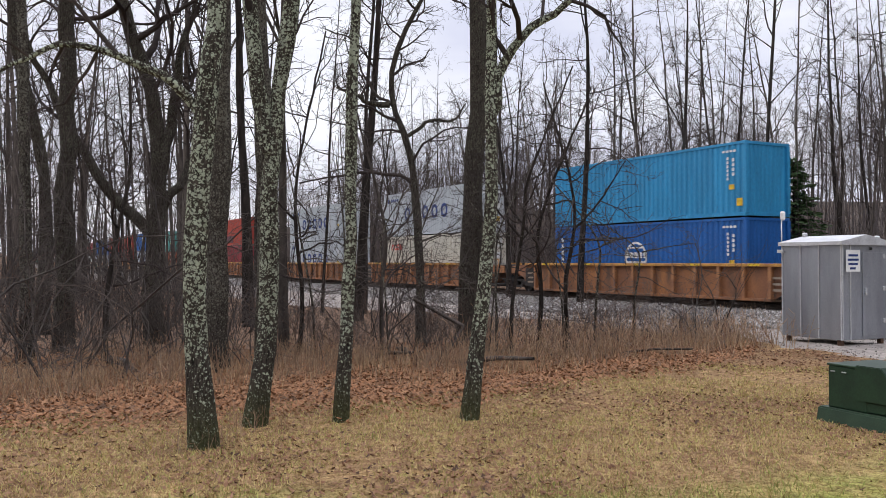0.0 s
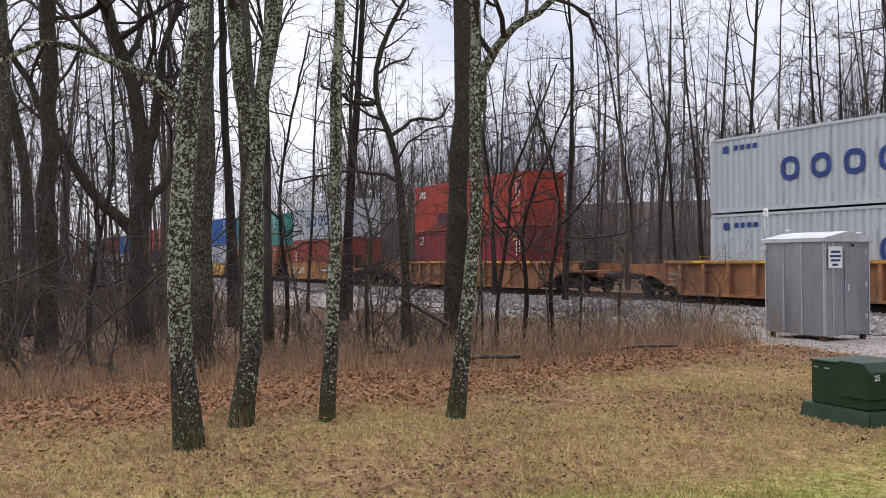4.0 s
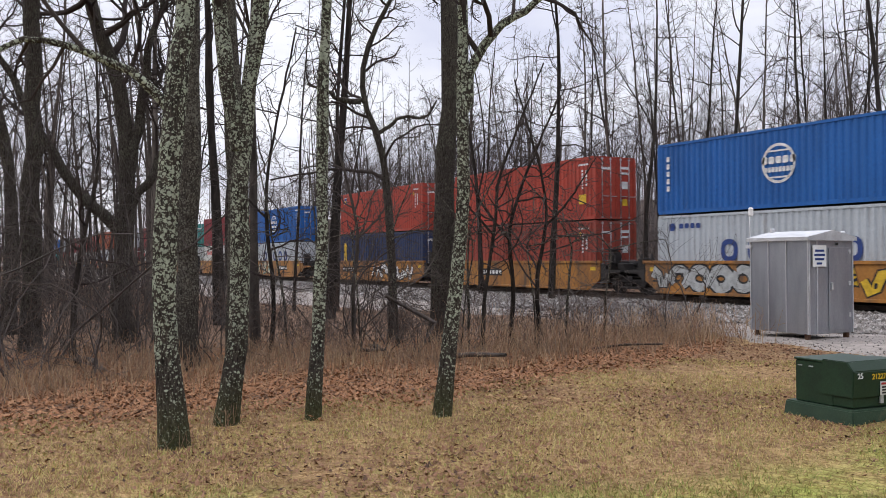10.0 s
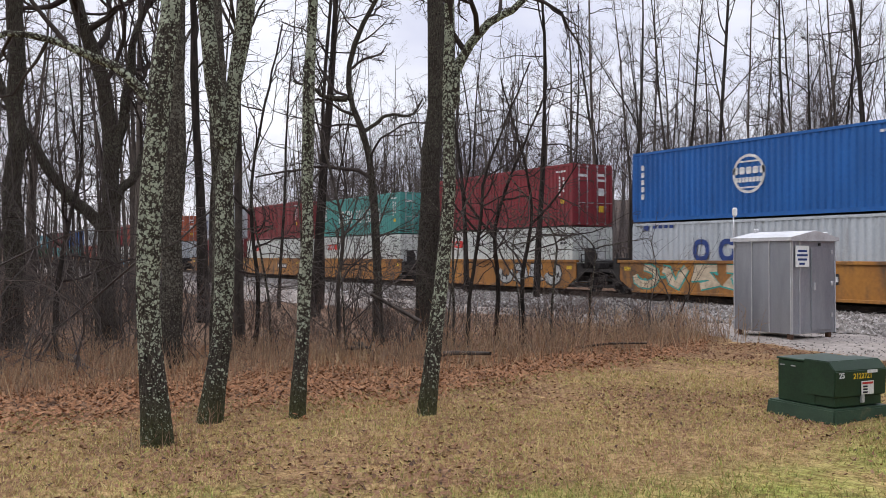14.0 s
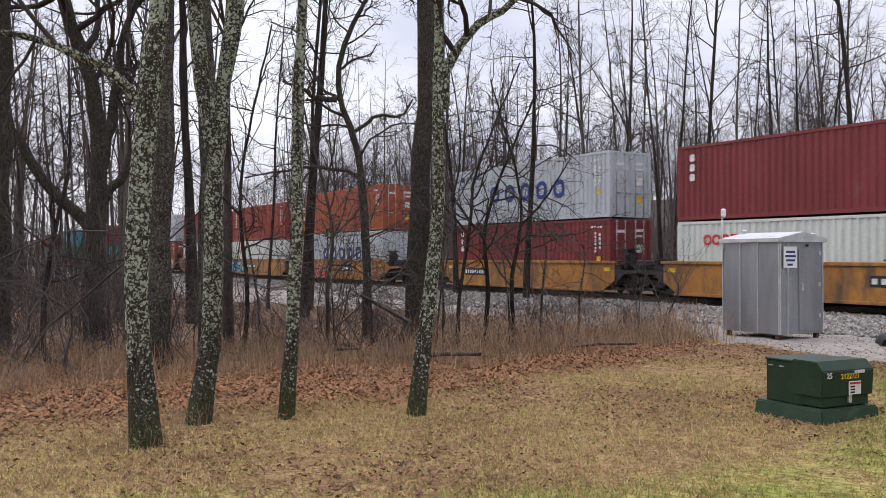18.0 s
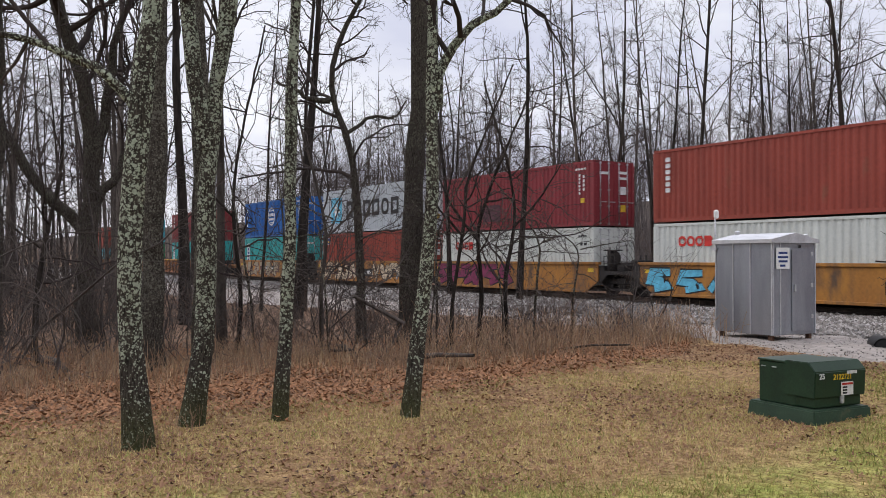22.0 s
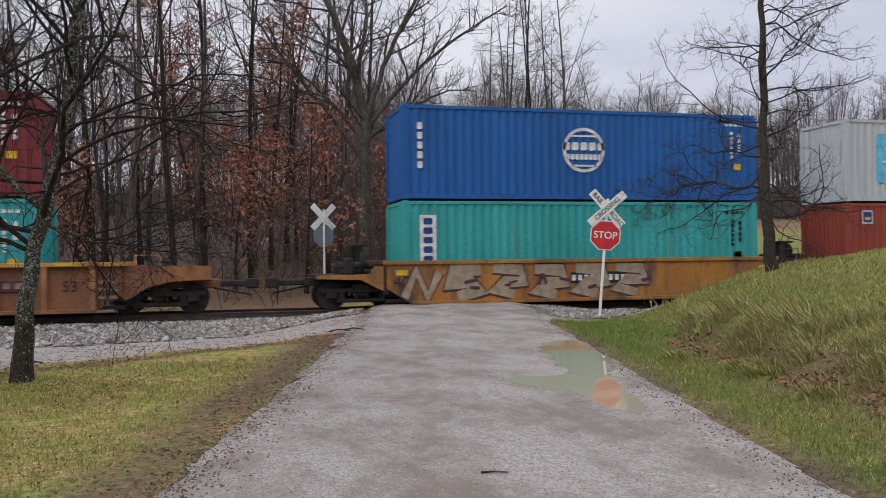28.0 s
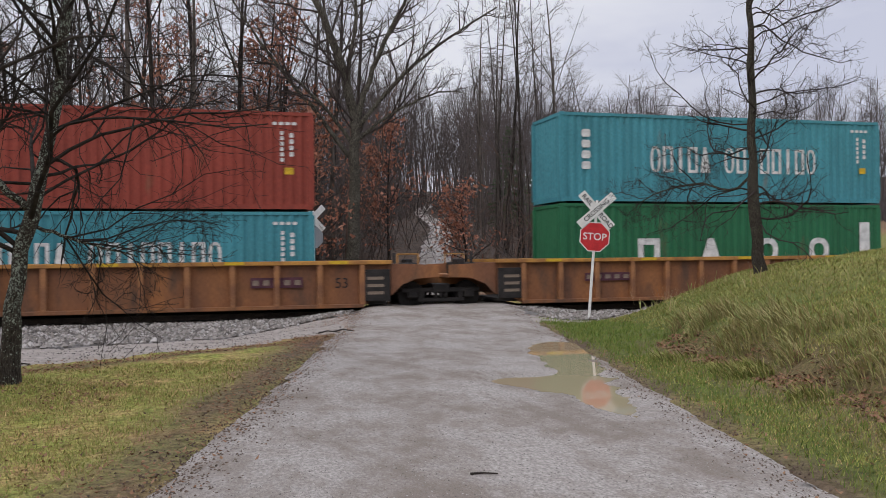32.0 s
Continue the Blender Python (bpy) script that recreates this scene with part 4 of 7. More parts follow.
far_brush("far_brush", 3600, -20, 150, 90, 75, 2.5, 8.0, 0.05, 25, "grey-brown undergrowth at the edge of far woods")
far_brush("trackside_brush", 1350, -125, -8, 33, 26, 1.5, 8.5, 0.02, 26, "grey-brown undergrowth in the woods beyond the railway")
far_brush("woodland_brush", 430, -46, -19, -6, 13, 1.0, 5.0, 0.011, 27, "thin grey undergrowth deep in the near woods")
far_woods("far_woods", [(x, 105 + 75 * rs.random() ** 1.3 + abs(x - 60) * 0.05) for x in rs.uniform(-5, 120, 820)], 22, 18.5, "bare grey woods on the rise behind the field")
far_woods("distant_woods", [(x, y) for x, y in zip(rs.uniform(-190, 40, 620), rs.uniform(54, 115, 620)) if abs(x - road_mid(y)) > 3.5 and x < road_mid(y) + 9], 23, 15, "dense bare woods beyond the railway")
far_woods("woods_along_track", [(rs.uniform(-260, -75), rs.choice([rs.uniform(33, 60), rs.uniform(-10, 19)])) for _ in range(180)], 24, 15, "bare woods along both sides of the railway")
# never in view: added behind the camera to close the surroundings for reflections
far_woods("unseen_rear_woods", [(rs.uniform(-90, 80), rs.uniform(-80, -40)) for _ in range(45)], 25, 15, "added bare woods behind the camera, out of view")


# ---- brush, weeds ----


# ---- leaves, grass, stones: too many to count ----
def island_mat(name, colors, rough=0.9):
    m = bpy.data.materials.new(name)
    m.use_nodes = True
    n, l = m.node_tree.nodes, m.node_tree.links
    b = n["Principled BSDF"]
    b.inputs["Roughness"].default_value = rough
    b.inputs["Specular IOR Level"].default_value = 0.2
    g = n.new("ShaderNodeNewGeometry")
    r = n.new("ShaderNodeValToRGB")
    el = r.color_ramp.elements
    for k, c in enumerate(colors):
        e = el[k] if k < 2 else el.new(0.5)
        e.position = k / (len(colors) - 1)
        e.color = (*c, 1)
    l.new(g.outputs["Random Per Island"], r.inputs[0])
    l.new(r.outputs[0], b.inputs["Base Color"])
    return m


WEED_STEM = island_mat("dry_weed_stalks", [(0.36, 0.22, 0.13), (0.19, 0.105, 0.07), (0.44, 0.31, 0.19), (0.24, 0.13, 0.08), (0.15, 0.11, 0.085)])


def bush_mesh(seed, stems, tall, spread, lean, subs, thick, wander=0.12, n=6, third=True):
    r = np.random.default_rng(seed)
    l1, l2, l3 = [], [], []
    for _ in range(stems):
        p = (r.normal(0, spread), r.normal(0, spread), -0.05)
        d = np.array([r.normal(0, lean), r.normal(0, lean), 1.0])
        t = bend(r, p, d / np.linalg.norm(d), tall * r.uniform(0.55, 1.1), n, wander, -0.01)
        e = (t, np.linspace(thick * r.uniform(0.7, 1.3), thick * 0.25, n))
        l1.append(e)
        l2 += shoots(r, e, subs, 0.25, 0.97, (25, 65), tall * 0.3, 3, wander * 1.3, 0.02, thick * 0.5)
    for e in l2 if third else ():
        l3 += shoots(r, e, 2, 0.3, 0.95, (25, 60), tall * 0.13, 2, wander, 0.02, thick * 0.35)
    v, f = tubes(l1 + l2 + l3, 3)
    return mesh_from("brush", v, f)


SAPLING = [bush_mesh(200 + k, 3 + k % 2, 4.8, 0.45, 0.2, 8, 0.019, 0.2, n=9) for k in range(6)]
BRUSH = [bush_mesh(210 + k, 8, 2.2, 0.55, 0.4, 6, 0.009, 0.24, n=8) for k in range(6)]
WEED = [bush_mesh(220 + k, 24, 0.62, 0.42, 0.26, 2, 0.006, 0.1, n=4, third=False) for k in range(4)]


def brush():
    r = np.random.default_rng(31)
    def put(kind, m, x, y, lo, hi, name, words, cat, group):
        s = r.uniform(lo, hi)
        ob = part(name, kind[r.integers(len(kind))], m)
        ob.matrix_basis = Matrix.LocRotScale((x, y, float(height(x, y))), Euler((0, 0, r.uniform(0, 6.28))), Vector((s, s, s)))
        tagged(ob, words, cat, group=group)
    n = 0
    while n < 215:
        x, y = r.uniform(-38, -11), r.uniform(-3, 15)
        d, e = math.hypot(x, y), float(wood_edge(x, y))
        if d < e or y > path_edge(x) + 0.2 or (r.random() > math.exp(-(d - e) / 7)):
            continue
        open_side = y > 4.6
        if n % 3 == 0 and (not open_side or n % 2):
            put(SAPLING, STEM_GREY, x, y, 0.5, 0.9 if open_side else 1.2, "sapling", "thin bare grey sapling in the brush", "sapling", "saplings in the brush")
        else:
            put(BRUSH, STEM_RED if n % 4 == 0 else STEM_GREY, x, y, 0.4 if open_side else 0.6, 0.75 if open_side else 1.1, "bramble_bush", "tangled bare grey-brown bramble bush", "bush", "bramble bushes")
        n += 1
    dry, n = [], 0
    def weed(x, y, lo, hi):
        src = WEED[r.integers(len(WEED))]
        v = np.empty(len(src.vertices) * 3)
        src.vertices.foreach_get("co", v)
        f = np.empty(len(src.loops), dtype=np.int32)
        src.loops.foreach_get("vertex_index", f)
        a, s = r.uniform(0, 6.28), r.uniform(lo, hi)
        v = v.reshape(-1, 3) * s
        v = np.stack([v[:, 0] * math.cos(a) - v[:, 1] * math.sin(a) + x, v[:, 0] * math.sin(a) + v[:, 1] * math.cos(a) + y, v[:, 2] + float(height(x, y))], -1)
        dry.append((v, f))
    while n < 190:
        x, y = r.uniform(-26, -10.5), r.uniform(-3, 14.6)
        d, e = math.hypot(x, y), float(wood_edge(x, y))
        if not (e - 2.4 < d < e + 2.2) or y > path_edge(x) + 0.5:
            continue
        weed(x, y, 0.5, 1.5 if y > 7 else 1.0)
        n += 1
    # thicket beyond the track
    for k in range(150):
        x, y = r.uniform(-85, 16), 32.5 + 26 * r.random() ** 1.5
        if abs(x - road_mid(y)) < 2.6 or x > road_mid(y) + 7:
            continue
        put(SAPLING if k % 2 else BRUSH, STEM_GREY if k % 3 else STEM_RED, x, y, 1.1, 2.1, "thicket_bush", "bare grey-brown thicket bush under the trees", "bush", "thicket bushes")
    for k in range(80):
        y = 36 + 40 * r.random() ** 1.4
        x = road_mid(y) + r.choice([-1, 1]) * r.uniform(1.8, 8.0)
        if x > road_mid(y) + 6:
            continue
        put(SAPLING if k % 2 else BRUSH, STEM_GREY if k % 3 else STEM_RED, x, y, 1.3, 2.3, "thicket_bush", "bare grey-brown thicket bush beside the far lane", "bush", "thicket bushes")
    for x, y, s0 in ((-7.55, 1.75, 0.4), (-7.75, 1.95, 0.35), (-8.3, 2.45, 0.45), (-8.55, 2.6, 0.4), (-8.2, 2.3, 0.4), (-7.7, 4.5, 0.3)):
        weed(x, y, s0, s0 + 0.1)
    for k in range(14):
        x = r.uniform(11.5, 18)
        y = 21.2 + r.uniform(-0.8, 0.8)
        weed(x, y, 0.5, 0.9)
    k, V, F = 0, [], []
    for v, f in dry:
        V.append(v)
        F.append(f + k)
        k += len(v)
    me = mesh_from("dry_weeds", np.concatenate(V), np.concatenate(F).reshape(-1, WEED[0].polygons[0].loop_total))
    tagged(part("dry_weeds", me, WEED_STEM), "dry tan and russet weed stalks before the brush", "weeds", kind="stuff")


brush()


LEAF = island_mat("fallen_leaves", [(0.11, 0.055, 0.034), (0.40, 0.225, 0.12), (0.24, 0.12, 0.06), (0.52, 0.35, 0.21), (0.17, 0.09, 0.055), (0.33, 0.16, 0.08)])
LEAF_WET = island_mat("wet_dark_leaves", [(0.06, 0.036, 0.025), (0.20, 0.10, 0.055), (0.11, 0.06, 0.04), (0.27, 0.16, 0.095)])
GRASS_BANK = island_mat("bank_grass_blades", [(0.24, 0.27, 0.065), (0.38, 0.34, 0.13), (0.13, 0.18, 0.035), (0.32, 0.31, 0.095), (0.21, 0.155, 0.065)])
GRASS_LUSH = island_mat("lush_green_grass", [(0.075, 0.14, 0.022), (0.15, 0.205, 0.04), (0.05, 0.10, 0.018), (0.20, 0.21, 0.065)])
GRASS_DRY = island_mat("dry_grass", [(0.60, 0.44, 0.22), (0.30, 0.17, 0.085), (0.50, 0.40, 0.17), (0.16, 0.095, 0.055), (0.46, 0.32, 0.15), (0.37, 0.33, 0.12)])
GRASS_GREEN = island_mat("green_grass", [(0.21, 0.25, 0.06), (0.40, 0.39, 0.12), (0.15, 0.19, 0.045), (0.49, 0.41, 0.17), (0.30, 0.20, 0.09)])
STALK = island_mat("dry_russet_stalks", [(0.43, 0.26, 0.14), (0.20, 0.11, 0.065), (0.52, 0.37, 0.21), (0.13, 0.08, 0.055), (0.33, 0.185, 0.105), (0.24, 0.17, 0.11)])
TUSSOCK = island_mat("bleached_tussocks", [(0.42, 0.38, 0.18), (0.19, 0.25, 0.07), (0.30, 0.22, 0.11), (0.55, 0.48, 0.28), (0.15, 0.22, 0.05), (0.36, 0.36, 0.14)])
BEECH = island_mat("clinging_brown_leaves", [(0.30, 0.115, 0.07), (0.42, 0.20, 0.13), (0.19, 0.075, 0.05)])


def leaves(name, xy, r, size, lift, m, label, z=None):
    n = len(xy)
    zz = (height(xy[:, 0], xy[:, 1]) if z is None else z) + lift * r.random(n)
    a, t, s = r.uniform(0, 6.28, n), r.uniform(-0.6, 0.6, (n, 2)), size * r.uniform(0.6, 1.3, n)
    ca, sa = np.cos(a), np.sin(a)
    quad = []
    for u, w in ((-1, 0), (0, -0.6), (1, 0), (0, 0.6)):
        px, py = (u * ca - w * sa) * s, (u * sa + w * ca) * s
        quad.append(np.stack([xy[:, 0] + px, xy[:, 1] + py, zz + 0.008 + px * t[:, 0] + py * t[:, 1] + abs(u) * 0.3 * s], -1))
    v = np.stack(quad, 1).reshape(-1, 3)
    f = np.arange(4 * n).reshape(n, 4)
    return tagged(part(name, mesh_from(name, v, f, False), m), label, "leaves", kind="stuff")


def blades(name, xy, r, tall, m, label, lean=0.5):
    n = len(xy)
    z = height(xy[:, 0], xy[:, 1]) - 0.005
    a, h = r.uniform(0, 6.28, n), tall * r.uniform(0.5, 1.3, n)
    w = 0.002 + 0.0005 * np.hypot(xy[:, 0], xy[:, 1])
    b = r.uniform(0, 6.28, n)
    k = h * lean * r.random(n)
    v = np.stack([np.stack([xy[:, 0] - np.cos(a) * w, xy[:, 1] - np.sin(a) * w, z], -1), np.stack([xy[:, 0] + np.cos(a) * w, xy[:, 1] + np.sin(a) * w, z], -1),
                  np.stack([xy[:, 0] + np.cos(b) * k, xy[:, 1] + np.sin(b) * k, z + h], -1)], 1).reshape(-1, 3)
    return tagged(part(name, mesh_from(name, v, np.arange(3 * n).reshape(n, 3), False), m), label, "grass", kind="stuff")


def arched(name, xy, r, tall, m, label, fall):
    """Long bent blades, each a tapering strip of five triangles that droops downhill, towards the lane."""
    n = len(xy)
    z = height(xy[:, 0], xy[:, 1]) - 0.01
    h = tall * r.uniform(0.5, 1.25, n)
    a, w = r.uniform(0, 6.28, n), 0.0022 + 0.0004 * np.hypot(xy[:, 0], xy[:, 1])
    reach = np.stack([np.cos(a) * 0.45 * h - fall * r.uniform(0.2, 1.3, n), np.sin(a) * 0.45 * h], -1)
    drop = r.uniform(0.35, 1.25, n)
    side = np.stack([-np.sin(a), np.cos(a), 0 * a], -1) * w[:, None]
    rings = []
    for t, k in ((0, 1.0), (0.4, 0.9), (0.75, 0.6), (1.0, 0.0)):
        c = np.stack([xy[:, 0] + reach[:, 0] * t ** 1.5, xy[:, 1] + reach[:, 1] * t ** 1.5, z + h * (1.5 * t - drop * t * t)], -1)
        rings += [c - side * k, c + side * k] if k else [c]
    v = np.stack(rings, 1).reshape(-1, 3)
    f = (np.array([(0, 1, 3), (0, 3, 2), (2, 3, 5), (2, 5, 4), (4, 5, 6)])[None] + 7 * np.arange(n)[:, None, None]).reshape(-1, 3)
    return tagged(part(name, mesh_from(name, v, f, False), m), label, "grass", kind="stuff")


def scatter():
    r = np.random.default_rng(41)
    def some(n, x0, x1, y0, y1):
        return np.stack([r.uniform(x0, x1, n), r.uniform(y0, y1, n)], -1)
    p = some(230000, -25, -4, -2, 13.5)
    d, e = np.hypot(p[:, 0], p[:, 1]), wood_edge(p[:, 0], p[:, 1])
    thick = smooth(-4.4, -2.2, d - e) * (0.35 + 0.65 * smooth(1.5, -1.0, d - e)) * smooth(5, 2, d - e)
    p1 = p[(r.random(len(p)) < thick) & (p[:, 1] < path_edge(p[:, 0]))]
    leaves("leaf_litter", p1, r, 0.029, 0.06, LEAF, "brown and russet fallen leaves under the trees")
    t = some(58000, -22, -5, -2, 13.5)
    d, e = np.hypot(t[:, 0], t[:, 1]), wood_edge(t[:, 0], t[:, 1])
    t = t[(d > e - 1.9 + 0.9 * lump(t[:, 0], t[:, 1], 0.9, 4)) & (d < e + 1.0) & (t[:, 1] < path_edge(t[:, 0]) - 0.2) & (r.random(len(t)) < 0.12 + 0.75 * smooth(-0.2, 0.6, lump(t[:, 0], t[:, 1], 0.4, 8)))]
    blades("dry_stalks", t, r, 0.23, STALK, "knee-high dry russet grass stalks before the brush", lean=0.6)
    p = some(76000, -14, -1, 0, 13)
    keep = (np.hypot(p[:, 0], p[:, 1]) > 4.2) & (p[:, 1] < path_edge(p[:, 0])) & (np.abs(p[:, 0] - road_mid(p[:, 1])) > 2.4) & (lump(p[:, 0], p[:, 1], 0.8, 2) + 0.45 * r.normal(0, 1, len(p)) > 0.35)
    keep &= (p[:, 0] < -4.8) | (r.random(len(p)) < 0.3)
    leaves("scattered_leaves", p[keep], r, 0.023, 0.015, LEAF_WET, "scattered dead leaves on the lawn")
    # leaves and dirt along the lane's edges
    yy = r.uniform(4, 24, 2600)
    side = np.where(r.random(2600) < 0.85, -1, 1)
    e2 = np.stack([road_mid(yy) + side * (2.62 + 0.3 * r.normal(0, 1, 2600)), yy], -1)
    leaves("edge_leaves", e2, r, 0.02, 0.01, LEAF_WET, "dead leaves along the edge of the lane", z=np.maximum(height(e2[:, 0], e2[:, 1]), road_height(e2[:, 0], e2[:, 1])))
    xx = r.uniform(-11, 2.4, 3600)
    e3 = np.stack([xx, path_edge(xx) - 0.3 + 0.28 * r.normal(0, 1, 3600)], -1)
    leaves("strip_edge_leaves", e3, r, 0.024, 0.02, LEAF_WET, "dead leaves along the edge of the service strip")
    n = 330000
    rad, az = 3.8 + 10.5 * r.random(n) ** 0.9, np.radians(r.uniform(-50, 95, n))
    p = np.stack([-np.sin(az) * rad, np.cos(az) * rad], -1)
    d, e = np.hypot(p[:, 0], p[:, 1]), wood_edge(p[:, 0], p[:, 1])
    u = p[:, 0] - road_mid(p[:, 1])
    worn = lump(p[:, 0], p[:, 1], 0.62, 11) + 0.35 * r.normal(0, 1, n) > -0.45
    ok = worn & (d < e - 2.6) & (np.abs(u) > np.where(u < 0, 2.85, 2.5) + 0.5 * r.random(n)) & (p[:, 1] < path_edge(p[:, 0]) - 0.3)
    g = smooth(0.5, -0.7, p[:, 0] - green_edge(p[:, 1]) + 0.35 * lump(p[:, 0], p[:, 1], 0.7))
    dry = r.random(n) < 0.18 + 0.74 * g
    blades("dry_lawn_grass", p[ok & dry], r, 0.034, GRASS_DRY, "short dry straw-coloured lawn grass", lean=1.3)
    blades("green_lawn_grass", p[ok & ~dry], r, 0.04, GRASS_GREEN, "short green and straw lawn grass", lean=1.2)
    # the bank: lush grass by the lane, drooping tussocks over its cut foot, dead leaves below them
    q = some(150000, 4, 22, 3.5, 22)
    off = q[:, 0] - (2.75 + SLOPE * q[:, 1])
    q = q[(off > 0.0 + 0.4 * r.random(len(q))) & (off < 11)]
    off = q[:, 0] - (2.75 + SLOPE * q[:, 1])
    brow = off + 0.22 * lump(q[:, 0], q[:, 1], 0.7, 9.0)
    clump = lump(q[:, 0], q[:, 1], 0.3, 7) + 0.5 * lump(q[:, 0], q[:, 1], 0.8, 3)
    low = smooth(17, 13, q[:, 1])
    toe = (brow < 1.75 + 0.3 * clump) | (r.random(len(q)) > low)
    bare = (brow > 1.25) & (brow < 2.0) & (clump < 0.15) & (q[:, 1] < 15)
    foot = toe & ~bare & (brow < 1.9)
    blades("lane_side_grass", q[foot & (r.random(len(q)) < 0.75)], r, 0.075, GRASS_LUSH, "lush green grass between the lane and the bank", lean=1.0)
    up = (brow > 1.9) & ~bare
    blades("bank_grass", q[up], r, 0.05, GRASS_BANK, "green and yellowed grass on the bank", lean=1.4)
    t = q[(brow > 1.85) & (brow < 2.5 + 0.6 * clump) & (clump > -0.15) & (q[:, 1] < 14.5)]
    t = np.repeat(t, 2, 0) + r.normal(0, 0.05, (2 * len(t), 2))
    arched("bank_tussocks", t, r, 0.27, TUSSOCK, "long green and bleached grass tussocks drooping over the bank's foot", 0.22)
    t = q[(brow > 1.0) & (brow < 1.7) & (clump > 0.45) & (q[:, 1] < 14)]
    t = np.repeat(t, 3, 0) + r.normal(0, 0.04, (3 * len(t), 2))
    arched("rank_grass", t, r, 0.15, GRASS_BANK, "rank green grass clumps at the foot of the bank", 0.12)
    t = q[(off > 2.6) & (off < 5) & (r.random(len(q)) < 0.004)]
    arched("seed_stalks", np.repeat(t, 2, 0), r, 0.36, TUSSOCK, "tall bleached grass stalks on the bank", 0.1)
    s = q[bare & (r.random(len(q)) < 0.8)]
    leaves("bank_leaves", s, r, 0.03, 0.05, LEAF_WET, "dead leaves caught under the bank's foot")


scatter()


def stones():
    """Crushed stones on the ballast and loose pebbles on the lane."""
    r = np.random.default_rng(51)
    base = np.array([(1, 0, 0), (-1, 0, 0), (0, 1, 0), (0, -1, 0), (0, 0, 1), (0, 0, -1)], dtype=float)
    tri = np.array([(0, 2, 4), (2, 1, 4), (1, 3, 4), (3, 0, 4), (2, 0, 5), (1, 2, 5), (3, 1, 5), (0, 3, 5)])
    def field(name, x, y, z, size, m, label):
        n = len(x)
        s = size * r.uniform(0.5, 1.4, n)
        v = base[None] * (1 + r.uniform(-0.35, 0.35, (n, 6, 3))) + r.uniform(-0.3, 0.3, (n, 6, 3))
        v[:, :, 2] *= 0.8
        v = v * s[:, None, None] + np.stack([x, y, z], -1)[:, None, :]
        f = tri[None] + 6 * np.arange(n)[:, None, None]
        tagged(part(name, mesh_from(name, v.reshape(-1, 3), f.reshape(-1, 3), False), m), label, "stones", kind="stuff")
    n = 44000
    x = np.where(r.random(n) < 0.75, r.uniform(-22, 13, n), r.uniform(-55, -20, n))
    lo = stone_edge(x)
    y = lo + (26.3 - lo) * r.random(n)
    u = (y - lo) / (RAIL_Y - 2.1 - lo)
    ok = np.abs(x - road_mid(y)) > 2.6 + 0.4 * r.random(n)
    x, y, u = x[ok], y[ok], u[ok]
    z = height(x, y) + 0.07
    field("ballast_stones", x, y, z - 0.03 + 0.05 * r.random(len(x)), 0.056, STONE, "grey crushed ballast stones")
    n = 7000
    y = 4.2 + 21 * r.random(n) ** 1.4
    x = road_mid(y) + r.choice([-1, 1, -1], n) * (2.32 + 0.24 * r.normal(0, 1, n))
    field("edge_clods", x, y, np.maximum(road_height(x, y), height(x, y)), 0.010, CLOD, "dark clods of mud and gravel along the edges of the lane")
    n = 26000
    y = 4.0 + 22 * r.random(n) ** 1.7
    x = road_mid(y) + r.uniform(-2.4, 2.4, n)
    field("lane_pebbles", x, y, road_height(x, y) - 0.001, 0.0062, STONE, "small loose pebbles on the gravel lane")
    n = 5000
    x = r.uniform(-22, 3, n)
    y = path_edge(x) + 0.1 + (stone_edge(x) - path_edge(x)) * r.random(n)
    field("strip_pebbles", x, y, height(x, y) + 0.045, 0.014, STONE, "small loose pebbles on the service strip")


STONE = island_mat("crushed_stone", [(0.12, 0.11, 0.10), (0.40, 0.375, 0.35), (0.26, 0.235, 0.21), (0.50, 0.475, 0.44), (0.32, 0.30, 0.28), (0.09, 0.08, 0.072)])
CLOD = island_mat("muddy_clods", [(0.055, 0.04, 0.03), (0.14, 0.10, 0.075), (0.22, 0.19, 0.165), (0.09, 0.065, 0.05)])
stones()


def leafy_sapling(seed, at, tall, wide, count):
    r = np.random.default_rng(seed)
    me = tree_meshes(seed, tall, 0.05 + tall * 0.006, clear=0.15, limbs=18, limb_len=wide * 1.3, angle=(40, 75), subs=4, twigs=2, trunk_sides=6)
    e = tree(me, at, "young tree with russet dead leaves still clinging", name="leafy_tree", group="trees with clinging leaves")
    # leaves cling along the twigs
    co = np.empty(len(me[1].vertices) * 3)
    me[1].vertices.foreach_get("co", co)
    co = co.reshape(-1, 3)
    c = co[r.integers(0, len(co), count)] + r.normal(0, 0.2, (count, 3))
    quad = [c + r.normal(0, 0.058, (count, 3)) for _ in range(4)]
    v = np.stack(quad, 1).reshape(-1, 3)
    part("leaves", mesh_from("leaves", v, np.arange(4 * count).reshape(count, 4), False), BEECH, e, "russet dead leaves")


for k, (az, d, tall, wide, count) in enumerate(((-11.6, 41, 6.5, 1.8, 900), (-16.6, 39, 4.0, 1.2, 600), (-3.4, 42, 15, 2.6, 1500), (-5.0, 46, 12, 2.4, 1100), (4.5, 44, 14, 2.6, 800), (14.0, 40, 5, 1.6, 500), (12.5, 45, 13, 2.5, 900), (-1.2, 36, 6, 2.2, 900), (-5.6, 35, 7.5, 2.4, 1000), (1.0, 40, 14, 2.8, 1300), (8.0, 37, 5, 1.8, 600))):
    leafy_sapling(300 + k, spot(az, d), tall, wide, int(count * 1.7))


NEEDLE = island_mat("spruce_needles", [(0.03, 0.06, 0.026), (0.06, 0.10, 0.04), (0.02, 0.04, 0.02), (0.05, 0.07, 0.03)])


